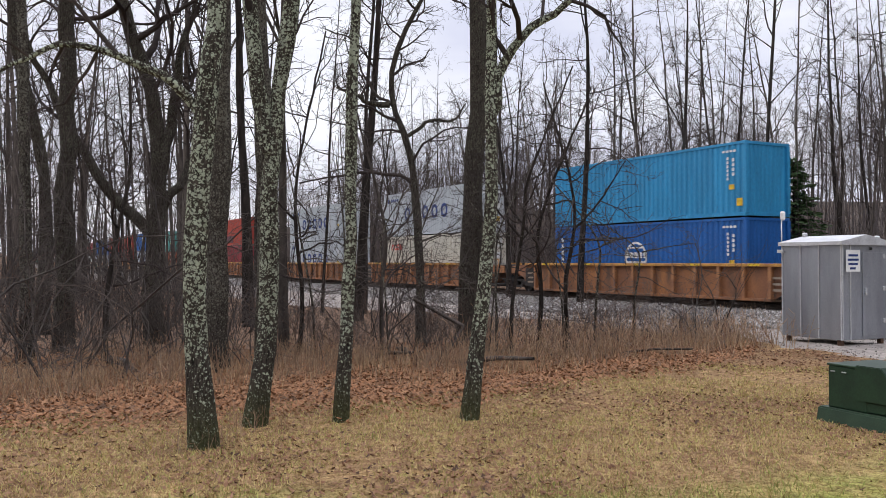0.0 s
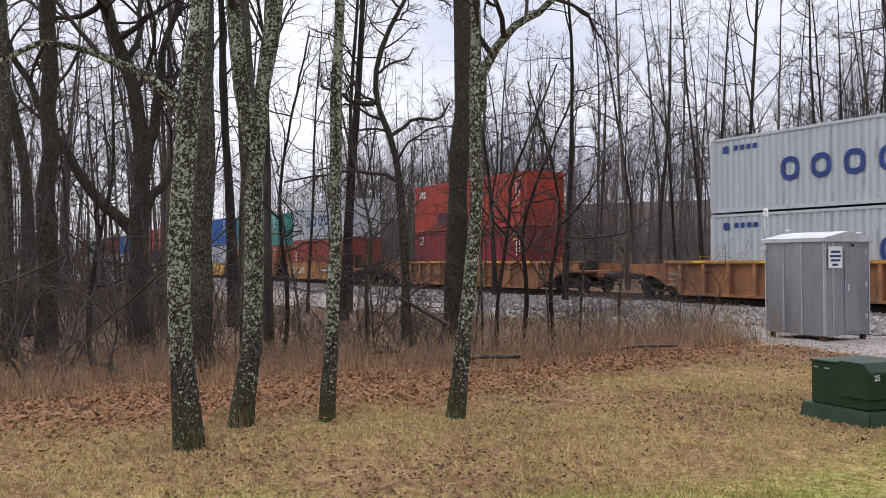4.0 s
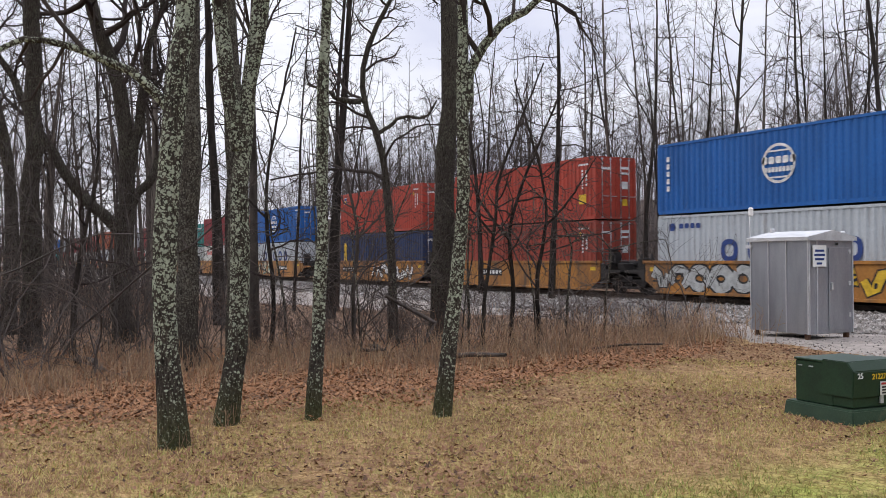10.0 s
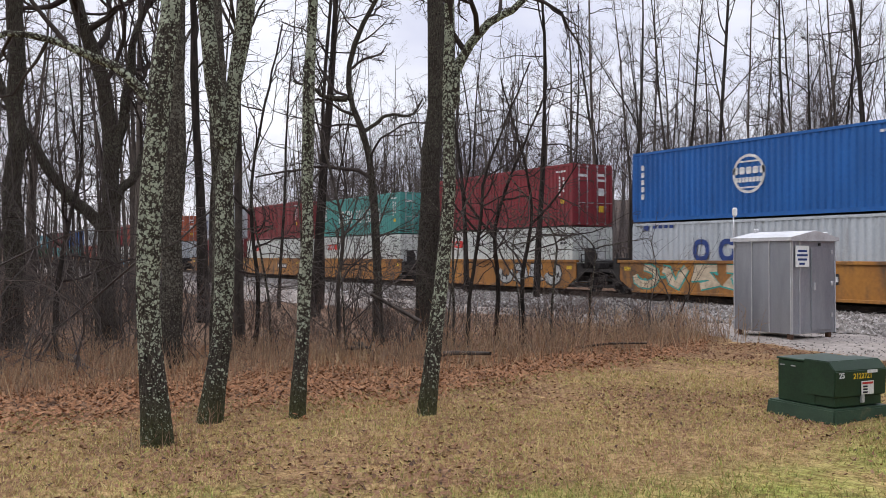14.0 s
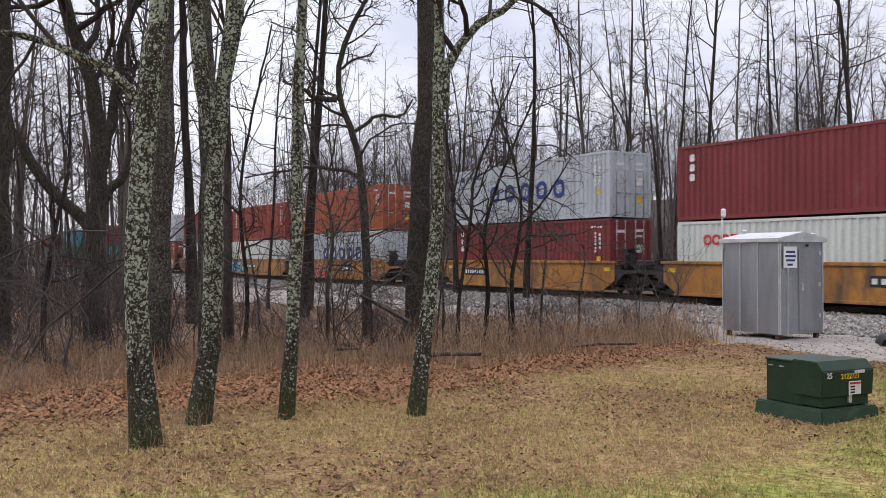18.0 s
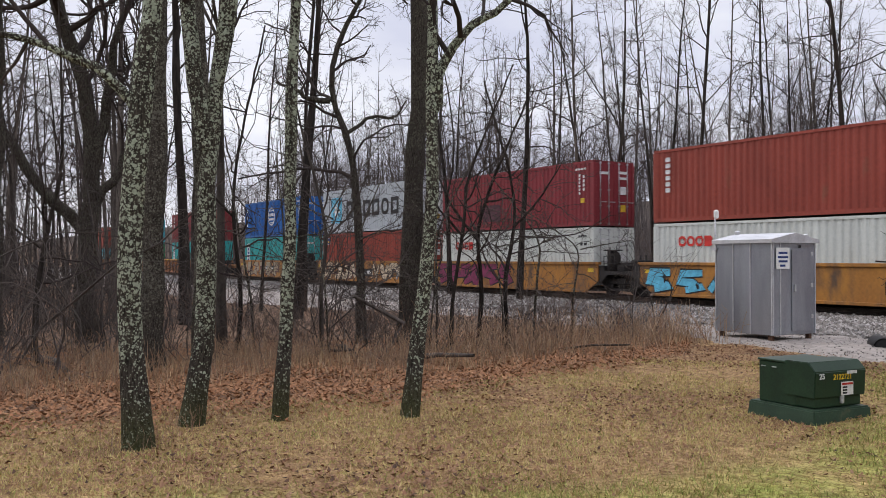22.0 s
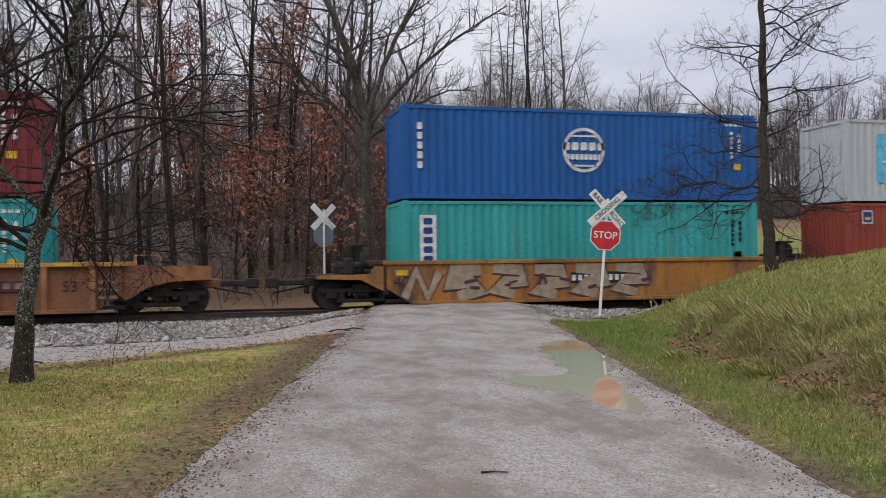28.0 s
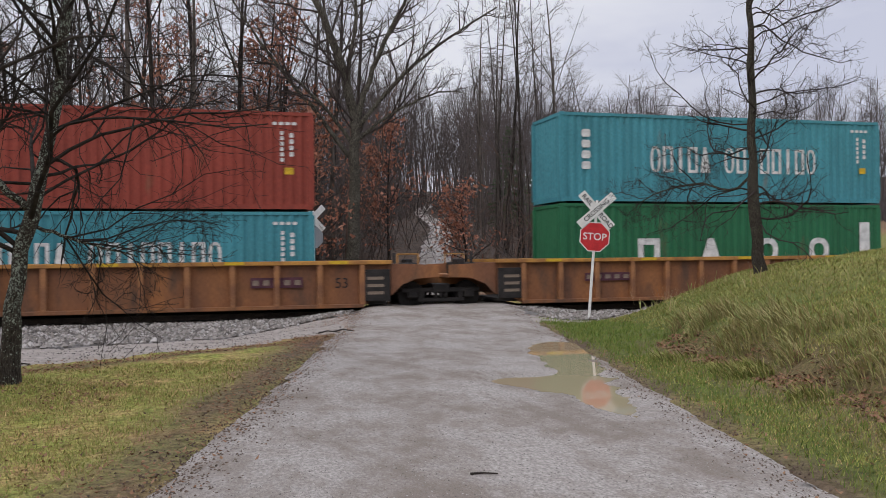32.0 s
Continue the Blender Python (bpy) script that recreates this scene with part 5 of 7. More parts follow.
def spruce(at, tall, wide, seed, label, low=0.03, blunt=0.85):
    """Whorls of drooping branches, each hung with sprays of needles."""
    r = np.random.default_rng(seed)
    e = thing("evergreen_tree", label, "tree", at=tuple(at))
    part("trunk", cyl(bmesh.new(), (0, 0, -0.2), (0, 0, tall * 0.97), 0.018 * tall, 0.015, 8), BARK, e)
    lines, C, D = [], [], []
    for k in range(44):
        h = low + (1 - low) * (k + r.uniform(0, 1.5)) / 45
        for j in range(9):
            h = h + r.normal(0, 0.008)
            ln = wide * max(1.03 - h, 0.02) ** blunt * r.uniform(0.45, 1.12)
            a = j * 0.628 + k * 0.9 + r.uniform(-0.25, 0.25)
            t = np.linspace(0, 1, 6)
            up = 0.25 * ln * t * (1 - 0.5 * t) - (0.55 - 0.5 * h) * ln * t ** 1.6 + 0.12 * ln * t ** 4
            line = np.stack([np.cos(a) * ln * t, np.sin(a) * ln * t, h * tall + up], -1)
            lines.append((line, np.linspace(0.02, 0.004, 6)))
            m = int(10 + 16 * ln / wide)
            f = 0.12 + 0.88 * r.random(m) ** 0.7
            C.append(np.stack([np.interp(f, t, line[:, q]) for q in range(3)], -1))
            side = r.choice([-1, 1], m) * r.uniform(0.3, 1.2, m)
            D.append(np.stack([np.cos(a + side), np.sin(a + side), r.uniform(-0.55, 0.15, m)], -1) * r.uniform(0.16, 0.36, (m, 1)) * (0.6 + 0.1 * wide))
    v, f = tubes(lines, 3)
    part("branch_tangle", mesh_from("branch_tangle", v, f), TWIG, e)
    c, d = np.concatenate(C), np.concatenate(D)
    n = len(c)
    w = r.normal(0, 1, (n, 3))
    w = w / np.linalg.norm(w, axis=1, keepdims=True) * 0.05
    v = np.stack([c + w, c - w, c + d * 0.6 - w * 0.8, c + d, c + d * 0.6 + w * 0.8], 1).reshape(-1, 3)
    f = (np.array([(0, 1, 2), (0, 2, 4), (4, 2, 3)])[None] + 5 * np.arange(n)[:, None, None]).reshape(-1, 3)
    part("needles", mesh_from("needles", v, f, False), NEEDLE, e)


spruce(spot(39.6, 43), 6.3, 2.6, 61, "dark green conical spruce beyond the railway")
spruce(spot(-22.6, 62), 7.2, 3.0, 62, "broad dark evergreen tree at the edge of the field", low=0.1, blunt=0.5)
spruce(spot(-19.5, 75), 9.0, 2.6, 63, "dark evergreen tree at the edge of the field", low=0.1)



# ---- the train ----
SPEED = 13.0
TRAIN = []


def paint(name, color, fade=0.75, rust=(0.16, 0.08, 0.045), at=(0.62, 0.8), rough=0.55, stretch=(1, 1, 0.35)):
    return mat(name, color, rough, dark=tuple(v * fade for v in color), scale=0.9, detail=25, bump=0.06, dirt=rust, dirt_scale=1.1, dirt_at=at, stretch=stretch)


PAINTS = {
    "sky_blue": paint("sky_blue_container_paint", (0.025, 0.25, 0.47), at=(0.66, 0.88), stretch=(2, 1, 0.3)), "blue": paint("blue_container_paint", (0.010, 0.10, 0.33), at=(0.72, 0.95)),
    "grey": paint("pale_grey_container_paint", (0.42, 0.45, 0.47), 0.85, rust=(0.15, 0.11, 0.075), at=(0.585, 0.76), stretch=(3.2, 1, 0.3)), "cream": paint("cream_container_paint", (0.52, 0.49, 0.41), 0.85, at=(0.58, 0.76), stretch=(3.0, 1, 0.3)),
    "red": paint("bright_red_container_paint", (0.36, 0.05, 0.03)), "dark_red": paint("dark_red_container_paint", (0.22, 0.028, 0.035)),
    "brown_red": paint("brown_red_container_paint", (0.27, 0.05, 0.032)), "maroon": paint("maroon_container_paint", (0.19, 0.03, 0.032)),
    "orange": paint("orange_brown_container_paint", (0.33, 0.085, 0.04)), "teal": paint("teal_container_paint", (0.07, 0.27, 0.24)),
    "aqua": paint("aqua_container_paint", (0.035, 0.33, 0.32)), "sea": paint("sea_blue_container_paint", (0.06, 0.26, 0.31)), "green": paint("dark_green_container_paint", (0.02, 0.14, 0.06)),
    "navy": paint("navy_container_paint", (0.02, 0.035, 0.09)), "white": paint("off_white_container_paint", (0.54, 0.56, 0.52), 0.88, rust=(0.2, 0.14, 0.09), at=(0.61, 0.82), stretch=(3.2, 1, 0.3)),
}
COLOUR_WORDS = {"sky_blue": "sky-blue", "blue": "deep blue", "grey": "pale grey", "cream": "cream", "red": "bright red", "dark_red": "dark red", "brown_red": "brownish red", "maroon": "maroon", "orange": "orange-brown", "teal": "teal green", "aqua": "aqua green", "sea": "sea-blue", "green": "dark green", "navy": "navy blue", "white": "off-white"}
WELL_YELLOW = mat("yellow_wagon_paint", (0.42, 0.185, 0.03), 0.6, dark=(0.25, 0.105, 0.025), scale=0.8, detail=25, bump=0.08, dirt=(0.085, 0.052, 0.034), dirt_scale=1.6, dirt_at=(0.44, 0.67), stretch=(1, 1, 0.35))
WELL_BROWN = mat("rusty_wagon_paint", (0.30, 0.125, 0.045), 0.75, dark=(0.17, 0.075, 0.04), scale=0.9, detail=25, bump=0.15, dirt=(0.08, 0.05, 0.036), dirt_scale=1.5, dirt_at=(0.48, 0.72), stretch=(1, 1, 0.35))
# the wagon brown made lighter: light on the ribs' edges, put into their colour
WELL_RIB = mat("lightened_rib_paint", (0.36, 0.165, 0.065), 0.7, dark=(0.2, 0.09, 0.045), scale=2, detail=25, bump=0.1)
WELL_RIM = mat("wagon_rim_paint", (0.48, 0.24, 0.05), 0.65, dark=(0.26, 0.12, 0.04), scale=2, detail=25, bump=0.08)
GRIME = mat("black_greasy_steel", (0.035, 0.03, 0.028), 0.7, 0.2, dark=(0.018, 0.016, 0.015), scale=4, detail=40, bump=0.3)
ROD = mat("worn_zinc_rod", (0.42, 0.43, 0.44), 0.5, 0.5, dark=(0.25, 0.24, 0.23), bump=0.05)
CL, CW = 12.19, 2.44


def profile_panel(width, z0, z1, period=0.279, depth=0.042):
    """An upright corrugated sheet across x, its outer face towards -y at y = 0."""
    n = int(width / period)
    p = width / n
    xs, ys = [], []
    for k in range(n):
        for a, d in ((0.0, 0.0), (0.32, 0.0), (0.5, depth), (0.82, depth)):
            xs.append(-width / 2 + (k + a) * p)
            ys.append(d)
    xs.append(width / 2)
    ys.append(0.0)
    m = len(xs)
    v = [(x, y, z) for z in (z0, z1) for x, y in zip(xs, ys)]
    f = [(i, i + 1, m + i + 1, m + i) for i in range(m - 1)]
    return mesh_from("corrugated_panel", v, f, smooth=False)


SHELL = {}


def container_meshes(h):
    if h in SHELL:
        return SHELL[h]
    s = {}
    s["side"] = profile_panel(CL - 0.24, 0.16, h - 0.1)
    s["front"] = profile_panel(CW - 0.22, 0.16, h - 0.1, 0.22)
    bm = bmesh.new()
    for y in (-CW / 2, CW / 2 - 0.08):
        box(bm, -CL / 2 + 0.1, CL / 2 - 0.1, y, y + 0.08, h - 0.11, h - 0.012)
        box(bm, -CL / 2 + 0.1, CL / 2 - 0.1, y, y + 0.08, 0.02, 0.165)
    for x in (-CL / 2, CL / 2 - 0.1):
        box(bm, x, x + 0.1, -CW / 2 + 0.1, CW / 2 - 0.1, h - 0.12, h - 0.012)
        box(bm, x, x + 0.1, -CW / 2 + 0.1, CW / 2 - 0.1, 0.02, 0.165)
    s["frame"] = bpy.data.meshes.new("rail_frame")
    bm.to_mesh(s["frame"])
    bm.free()
    s["post"] = bpy.data.meshes.new("corner_post")
    bm = boxes((-0.06, 0.11, -0.005, 0.155, 0.11, h - 0.11), bevel=0.012)
    bm.to_mesh(s["post"])
    bm.free()
    s["casting"] = bpy.data.meshes.new("corner_casting")
    bm = boxes((-0.006, 0.172, -0.006, 0.156, 0, 0.118), bevel=0.012)
    bm.to_mesh(s["casting"])
    bm.free()
    s["roof"] = bpy.data.meshes.new("roof")
    bm = bmesh.new()
    n = 40
    for k in range(n):
        x = -CL / 2 + 0.12 + k * (CL - 0.24) / n
        w = (CL - 0.24) / n
        box(bm, x, x + w * 0.55, -CW / 2 + 0.06, CW / 2 - 0.06, h - 0.05, h - 0.018)
        box(bm, x + w * 0.55, x + w, -CW / 2 + 0.06, CW / 2 - 0.06, h - 0.05, h - 0.034)
    bm.to_mesh(s["roof"])
    bm.free()
    s["floor"] = bpy.data.meshes.new("floor")
    bm = boxes((-CL / 2 + 0.1, CL / 2 - 0.1, -CW / 2 + 0.08, CW / 2 - 0.08, 0.06, 0.15))
    bm.to_mesh(s["floor"])
    bm.free()
    s["door"] = bpy.data.meshes.new("door")
    bm = boxes((0, 0.05, 0.012, 1.10, 0.17, h - 0.125))
    for k in range(4):
        z = 0.28 + k * (h - 0.5) / 4
        box(bm, 0.05, 0.068, 0.1, 1.02, z, z + (h - 0.5) / 4 - 0.16)
    bm.to_mesh(s["door"])
    bm.free()
    s["rod"] = bpy.data.meshes.new("lock_rod")
    bm = cyl(bmesh.new(), (0.085, 0, 0.06), (0.085, 0, h - 0.05), 0.02, sides=6)
    for z in (0.1, 0.9, 1.6, h - 0.12):
        box(bm, 0.05, 0.11, -0.05, 0.05, z - 0.03, z + 0.03)
    box(bm, 0.09, 0.11, 0, 0.36, 1.05, 1.09)
    bm.to_mesh(s["rod"])
    bm.free()
    SHELL[h] = s
    return s


def container(colour, h, u, z, doors=True):
    m = PAINTS[colour]
    s = container_meshes(h)
    kind = "high-cube" if h > 2.7 else "standard"
    e = thing("shipping_container", f"{COLOUR_WORDS[colour]} corrugated steel {kind} shipping container stacked on a well wagon", "container", group="containers on the train")
    part("side_panel", s["side"], m, e).location = (0, -CW / 2 + 0.014, 0)
    p = part("side_panel", s["side"], m, e)
    p.matrix_basis = pose(0, CW / 2 - 0.014, 0, 0, 0, 180)
    p = part("end_panel", s["front"], m, e)
    p.matrix_basis = pose(-CL / 2 + 0.02, 0, 0, 0, 0, -90)
    part("rail_frame", s["frame"], m, e)
    part("roof_panel", s["roof"], m, e)
    part("floor_panel", s["floor"], GRIME, e)
    if doors:
        for y, t in ((0, 0), (-1.112, 0)):
            d = part("door", s["door"], m, e)
            d.location = (CL / 2 - 0.055, y, 0)
            for k in (0.3, 0.8):
                part("lock_rod", s["rod"], ROD, d, "worn zinc lock rod").location = (0, k, 0)
    else:
        p = part("end_panel", s["front"], m, e)
        p.matrix_basis = pose(CL / 2 - 0.02, 0, 0, 0, 0, 90)
    for sx in (-1, 1):
        for sy in (-1, 1):
            q = part("corner_post", s["post"], m, e)
            q.matrix_basis = Matrix.Translation((sx * CL / 2, sy * CW / 2, 0)) @ Matrix.Diagonal((-sx, -sy, 1, 1)) @ Matrix.Translation((0.06 - 0.05, 0, 0))
            for zz in (0, h - 0.118):
                c = part("corner_casting", s["casting"], m, e)
                c.matrix_basis = Matrix.Translation((sx * CL / 2, sy * CW / 2, zz)) @ Matrix.Diagonal((-sx, -sy, 1, 1))
    TRAIN.append((e, u, z))
    return e


BOGIE = {}


def bogie_meshes():
    if BOGIE:
        return BOGIE
    bm = bmesh.new()
    for sy in (-1, 1):
        y = sy * 1.0
        box(bm, -1.25, 1.25, y - 0.07, y + 0.07, 0.52, 0.66, 0.02)
        box(bm, -0.75, 0.75, y - 0.06, y + 0.06, 0.22, 0.34, 0.02)
        for x in (-0.62, 0.62):
            box(bm, x - 0.09, x + 0.09, y - 0.06, y + 0.06, 0.3, 0.55, 0.02)
        for x in (-0.9, 0.9):
            box(bm, x - 0.17, x + 0.17, y - 0.09, y + 0.09, 0.34, 0.56, 0.03)
        for x in (-0.16, 0, 0.16):
            cyl(bm, (x, y, 0.33), (x, y, 0.54), 0.065, sides=8)
    box(bm, -0.28, 0.28, -1.1, 1.1, 0.5, 0.78, 0.03)
    BOGIE["frame"] = bpy.data.meshes.new("bogie")
    bm.to_mesh(BOGIE["frame"])
    bm.free()
    bm = bmesh.new()
    cyl(bm, (0, -0.95, 0), (0, 0.95, 0), 0.08, sides=8)
    for sy in (-1, 1):
        y = sy * 0.755
        cyl(bm, (0, y - 0.065, 0), (0, y + 0.065, 0), 0.42, sides=24)
        cyl(bm, (0, y - sy * 0.065, 0), (0, y - sy * 0.1, 0), 0.445, sides=24)
        cyl(bm, (0, y - 0.075, 0), (0, y + 0.075, 0), 0.14, sides=10)
        for a in range(3):
            q = math.radians(a * 120)
            box(bm, 0.25 * math.cos(q) - 0.05, 0.25 * math.cos(q) + 0.05, y - 0.072, y + 0.072, 0.25 * math.sin(q) - 0.05, 0.25 * math.sin(q) + 0.05)
    BOGIE["axle"] = bpy.data.meshes.new("wheelset")
    bm.to_mesh(BOGIE["axle"])
    bm.free()
    return BOGIE


WHEELS = []


def bogie(wagon, x):
    s = bogie_meshes()
    b = part("bogie", s["frame"], GRIME, wagon)
    b.location = (x, 0, 0)
    for k in (-0.9, 0.9):
        w = part("wheelset", s["axle"], GRIME, b)
        w.location = (k, 0, 0.42)
        WHEELS.append((w, k, x))


WELL = {}


def well_meshes(kind):
    """Side wall, rim, ribs and end deck of a well wagon unit. Half length of the well, and of the unit."""
    if kind in WELL:
        return WELL[kind]
    half, reach, far = (6.65, 8.1, 8.9) if kind == "smooth" else (8.3, 10.05, 10.8)
    s = {"half": half, "reach": reach, "far": far}
    bm = bmesh.new()
    # a folded side sheet with chamfered lower ends
    top = 1.36 if kind == "smooth" else 1.42
    low = 0.16
    for sx in (0,):
        inset = 0.0 if kind == "smooth" else 0.05
        pr = [(-half, 0.62), (-half + 0.75, low), (half - 0.75, low), (half, 0.62), (half, top), (-half, top)]
        vs = []
        for y in (-0.05 + inset, inset):
            vs.append([bm.verts.new((x, y, z)) for x, z in pr])
        bm.faces.new(vs[0])
        bm.faces.new(list(reversed(vs[1])))
        for i in range(6):
            j = (i + 1) % 6
            bm.faces.new((vs[0][j], vs[0][i], vs[1][i], vs[1][j]))
    s["side"] = bpy.data.meshes.new("well_side")
    bm.to_mesh(s["side"])
    bm.free()
    bm = boxes((-half - 0.1, half + 0.1, -0.12 if kind == "smooth" else -0.17, 0.06, top - 0.02, top + 0.1), bevel=0.012)
    s["rim"] = bpy.data.meshes.new("top_rim")
    bm.to_mesh(s["rim"])
    bm.free()
    bm = boxes((-half + 0.75, half - 0.75, -0.11 if kind == "smooth" else -0.16, 0.06, low - 0.04, low + 0.07), bevel=0.012)
    s["chord"] = bpy.data.meshes.new("bottom_chord")
    bm.to_mesh(s["chord"])
    bm.free()
    bm = boxes((-0.075, 0.075, -0.16, 0.02, low + 0.05, top - 0.01), bevel=0.012)
    s["rib"] = bpy.data.meshes.new("rib")
    bm.to_mesh(s["rib"])
    bm.free()
    bm = boxes((-half, half, -1.3, 1.3, 0.2, 0.3))
    s["floor"] = bpy.data.meshes.new("well_floor")
    bm.to_mesh(s["floor"])
    bm.free()
    # end decks over the bogie, towards +x: short over a shared bogie, long before a coupler
    for key, r in (("end", reach), ("long", far)):
        bm = bmesh.new()
        e = r - half
        hi = 1.42 if kind == "ribbed" else 1.3
        box(bm, half - 0.05, half + 0.1, -1.40, 1.40, 0.45, hi, 0.01)
        box(bm, half + 0.1, r - 0.15, -1.35, 1.35, 0.96, 1.06, 0.01)
        box(bm, half + 0.1, r + 0.1, -0.3, 0.3, 0.72, 0.98, 0.02)
        for sy in (-1, 1):
            if kind == "ribbed":
                v = [(half + 0.1, 0.45), (half + 0.1, hi), (r - 0.15, hi - 0.06), (r - 0.15, 1.0), (half + 0.1 + e * 0.45, 0.95), (half + 0.1 + e * 0.2, 0.78)]
            else:
                v = [(half + 0.1, 0.55), (half + 0.1, hi), (half + 0.16 + e * 0.1, hi), (half + 0.2 + e * 0.14, 1.07), (r - 0.15, 1.05), (r - 0.15, 0.95), (half + 0.1 + e * 0.3, 0.9)]
            sill = bmesh.new()
            fr = [sill.verts.new((x, sy * 1.42, z)) for x, z in v]
            bk = [sill.verts.new((x, sy * 1.36, z)) for x, z in v]
            sill.faces.new(fr if sy < 0 else list(reversed(fr)))
            sill.faces.new(list(reversed(bk)) if sy < 0 else bk)
            for i in range(len(v)):
                j = (i + 1) % len(v)
                sill.faces.new((fr[i], fr[j], bk[j], bk[i]))
            s[key, sy] = bpy.data.meshes.new("end_sill")
            sill.to_mesh(s[key, sy])
            sill.free()
        s[key] = bpy.data.meshes.new("end_deck")
        bm.to_mesh(s[key])
        bm.free()
    bm = bmesh.new()
    y = -1.38
    cyl(bm, (half + 0.3, y, 1.0), (half + 0.3, y, 1.72), 0.02, sides=6)
    cyl(bm, (half + 0.3, y, 1.70), (half + 0.95, y, 1.70), 0.02, sides=6)
    cyl(bm, (half + 0.95, y, 1.0), (half + 0.95, y, 1.72), 0.02, sides=6)
    cyl(bm, (half + 0.3, y, 1.38), (half + 0.95, y, 1.38), 0.02, sides=6)
    s["grab"] = bpy.data.meshes.new("grab_rail")
    bm.to_mesh(s["grab"])
    bm.free()
    bm = boxes((half + 0.25, half + 0.8, -0.9, -0.35, 1.06, 1.42), (half + 0.9, half + 1.15, 0.2, 0.8, 1.06, 1.55), (half + 0.2, half + 1.2, -0.3, 0.25, 1.05, 1.2), bevel=0.03)
    cyl(bm, (half + 0.3, -0.2, 1.3), (half + 1.2, -0.2, 1.3), 0.14, sides=10)
    cyl(bm, (half + 0.6, 0.5, 1.05), (half + 0.6, 0.5, 1.75), 0.05, sides=8)
    if kind == "smooth":
        # brake wheel stand, platform and hoses
        box(bm, half + 0.35, half + 0.6, -1.25, -0.85, 1.1, 1.95, 0.02)
        box(bm, half + 0.2, half + 0.85, -1.3, -0.8, 1.93, 1.98)
        for y in (-1.32, -0.95):
            cyl(bm, (half + 0.62, y, 1.06), (half + 0.62, y, 2.1), 0.022, sides=6)
        for z in (1.3, 1.55, 1.8):
            cyl(bm, (half + 0.62, -1.32, z), (half + 0.62, -0.95, z), 0.018, sides=6)
        cyl(bm, (half + 0.7, -1.1, 1.62), (half + 0.75, -1.1, 1.62), 0.28, sides=14)
        box(bm, half + 0.9, half + 1.3, -1.2, -0.6, 1.06, 1.34, 0.03)
    s["gear"] = bpy.data.meshes.new("brake_gear")
    bm.to_mesh(s["gear"])
    bm.free()
    bm = boxes((far - 0.2, far + 1.0, -0.1, 0.1, 0.74, 0.92), (far + 0.85, far + 1.25, -0.16, 0.16, 0.68, 0.98), bevel=0.03)
    cyl(bm, (far - 0.1, -0.3, 0.72), (far + 1.0, -0.35, 0.5), 0.03, sides=6)
    s["coupler"] = bpy.data.meshes.new("coupler")
    bm.to_mesh(s["coupler"])
    bm.free()
    bm = boxes((-0.4, 0.4, -0.135, -0.11, 0.3, 1.25), bevel=0.01)
    s["placard"] = bpy.data.meshes.new("placard")
    bm.to_mesh(s["placard"])
    bm.free()
    WELL[kind] = s
    return s


def wagon(kind, u, left, right):
    """A well wagon unit. left, right: 'share' (this unit carries the bogie under the joint), 'none' (the neighbour does) or 'end' (a bogie and a coupler)."""
    s = well_meshes(kind)
    m = WELL_YELLOW if kind == "smooth" else WELL_BROWN
    words = "yellow smooth-sided articulated well wagon with grime and graffiti" if kind == "smooth" else "rusty brown ribbed well wagon with a yellow top rim"
    e = thing("well_wagon", words, "railway wagon", group="well wagons of the train")
    for sy, a in ((-1, 0), (1, 180)):
        for nm, key, mm in (("side_sheet", "side", m), ("top_rim", "rim", m if kind == "smooth" else WELL_RIM), ("bottom_chord", "chord", m)):
            part(nm, s[key], mm, e).matrix_basis = pose(0, sy * 1.40, 0, 0, 0, a)
        if kind == "ribbed":
            for k in range(13):
                x = -s["half"] + 0.8 + k * (2 * s["half"] - 1.6) / 12
                part("rib", s["rib"], WELL_RIB, e).matrix_basis = pose(x, sy * 1.40, 0, 0, 0, a)
    part("well_floor", s["floor"], GRIME, e)
    for sx, how in ((-1, left), (1, right)):
        turn = pose(0, 0, 0, 0, 0, 0 if sx > 0 else 180)
        key = "long" if how == "end" else "end"
        part("end_deck", s[key], m if kind == "ribbed" else GRIME, e).matrix_basis = turn
        for sy in (-1, 1):
            part("end_sill", s[key, sy], m if kind == "ribbed" or how == "end" else GRIME, e).matrix_basis = turn
        part("grab_rail", s["grab"], GRIME if kind == "smooth" else WELL_RIM, e).matrix_basis = turn
        if kind == "ribbed" and how != "end":
            pl = part("placard", s["placard"], GRIME, e, "black data placard")
            pl.location = (sx * (s["half"] - 0.35), -1.40, 0)
        part("brake_gear", s["gear"], GRIME, e).matrix_basis = turn
        if how == "end":
            bogie(e, sx * (s["far"] - 1.55))
            part("coupler", s["coupler"], GRIME, e).matrix_basis = turn
        elif how == "share":
            bogie(e, sx * s["reach"])
    TRAIN.append((e, u, 0.0))
    return e


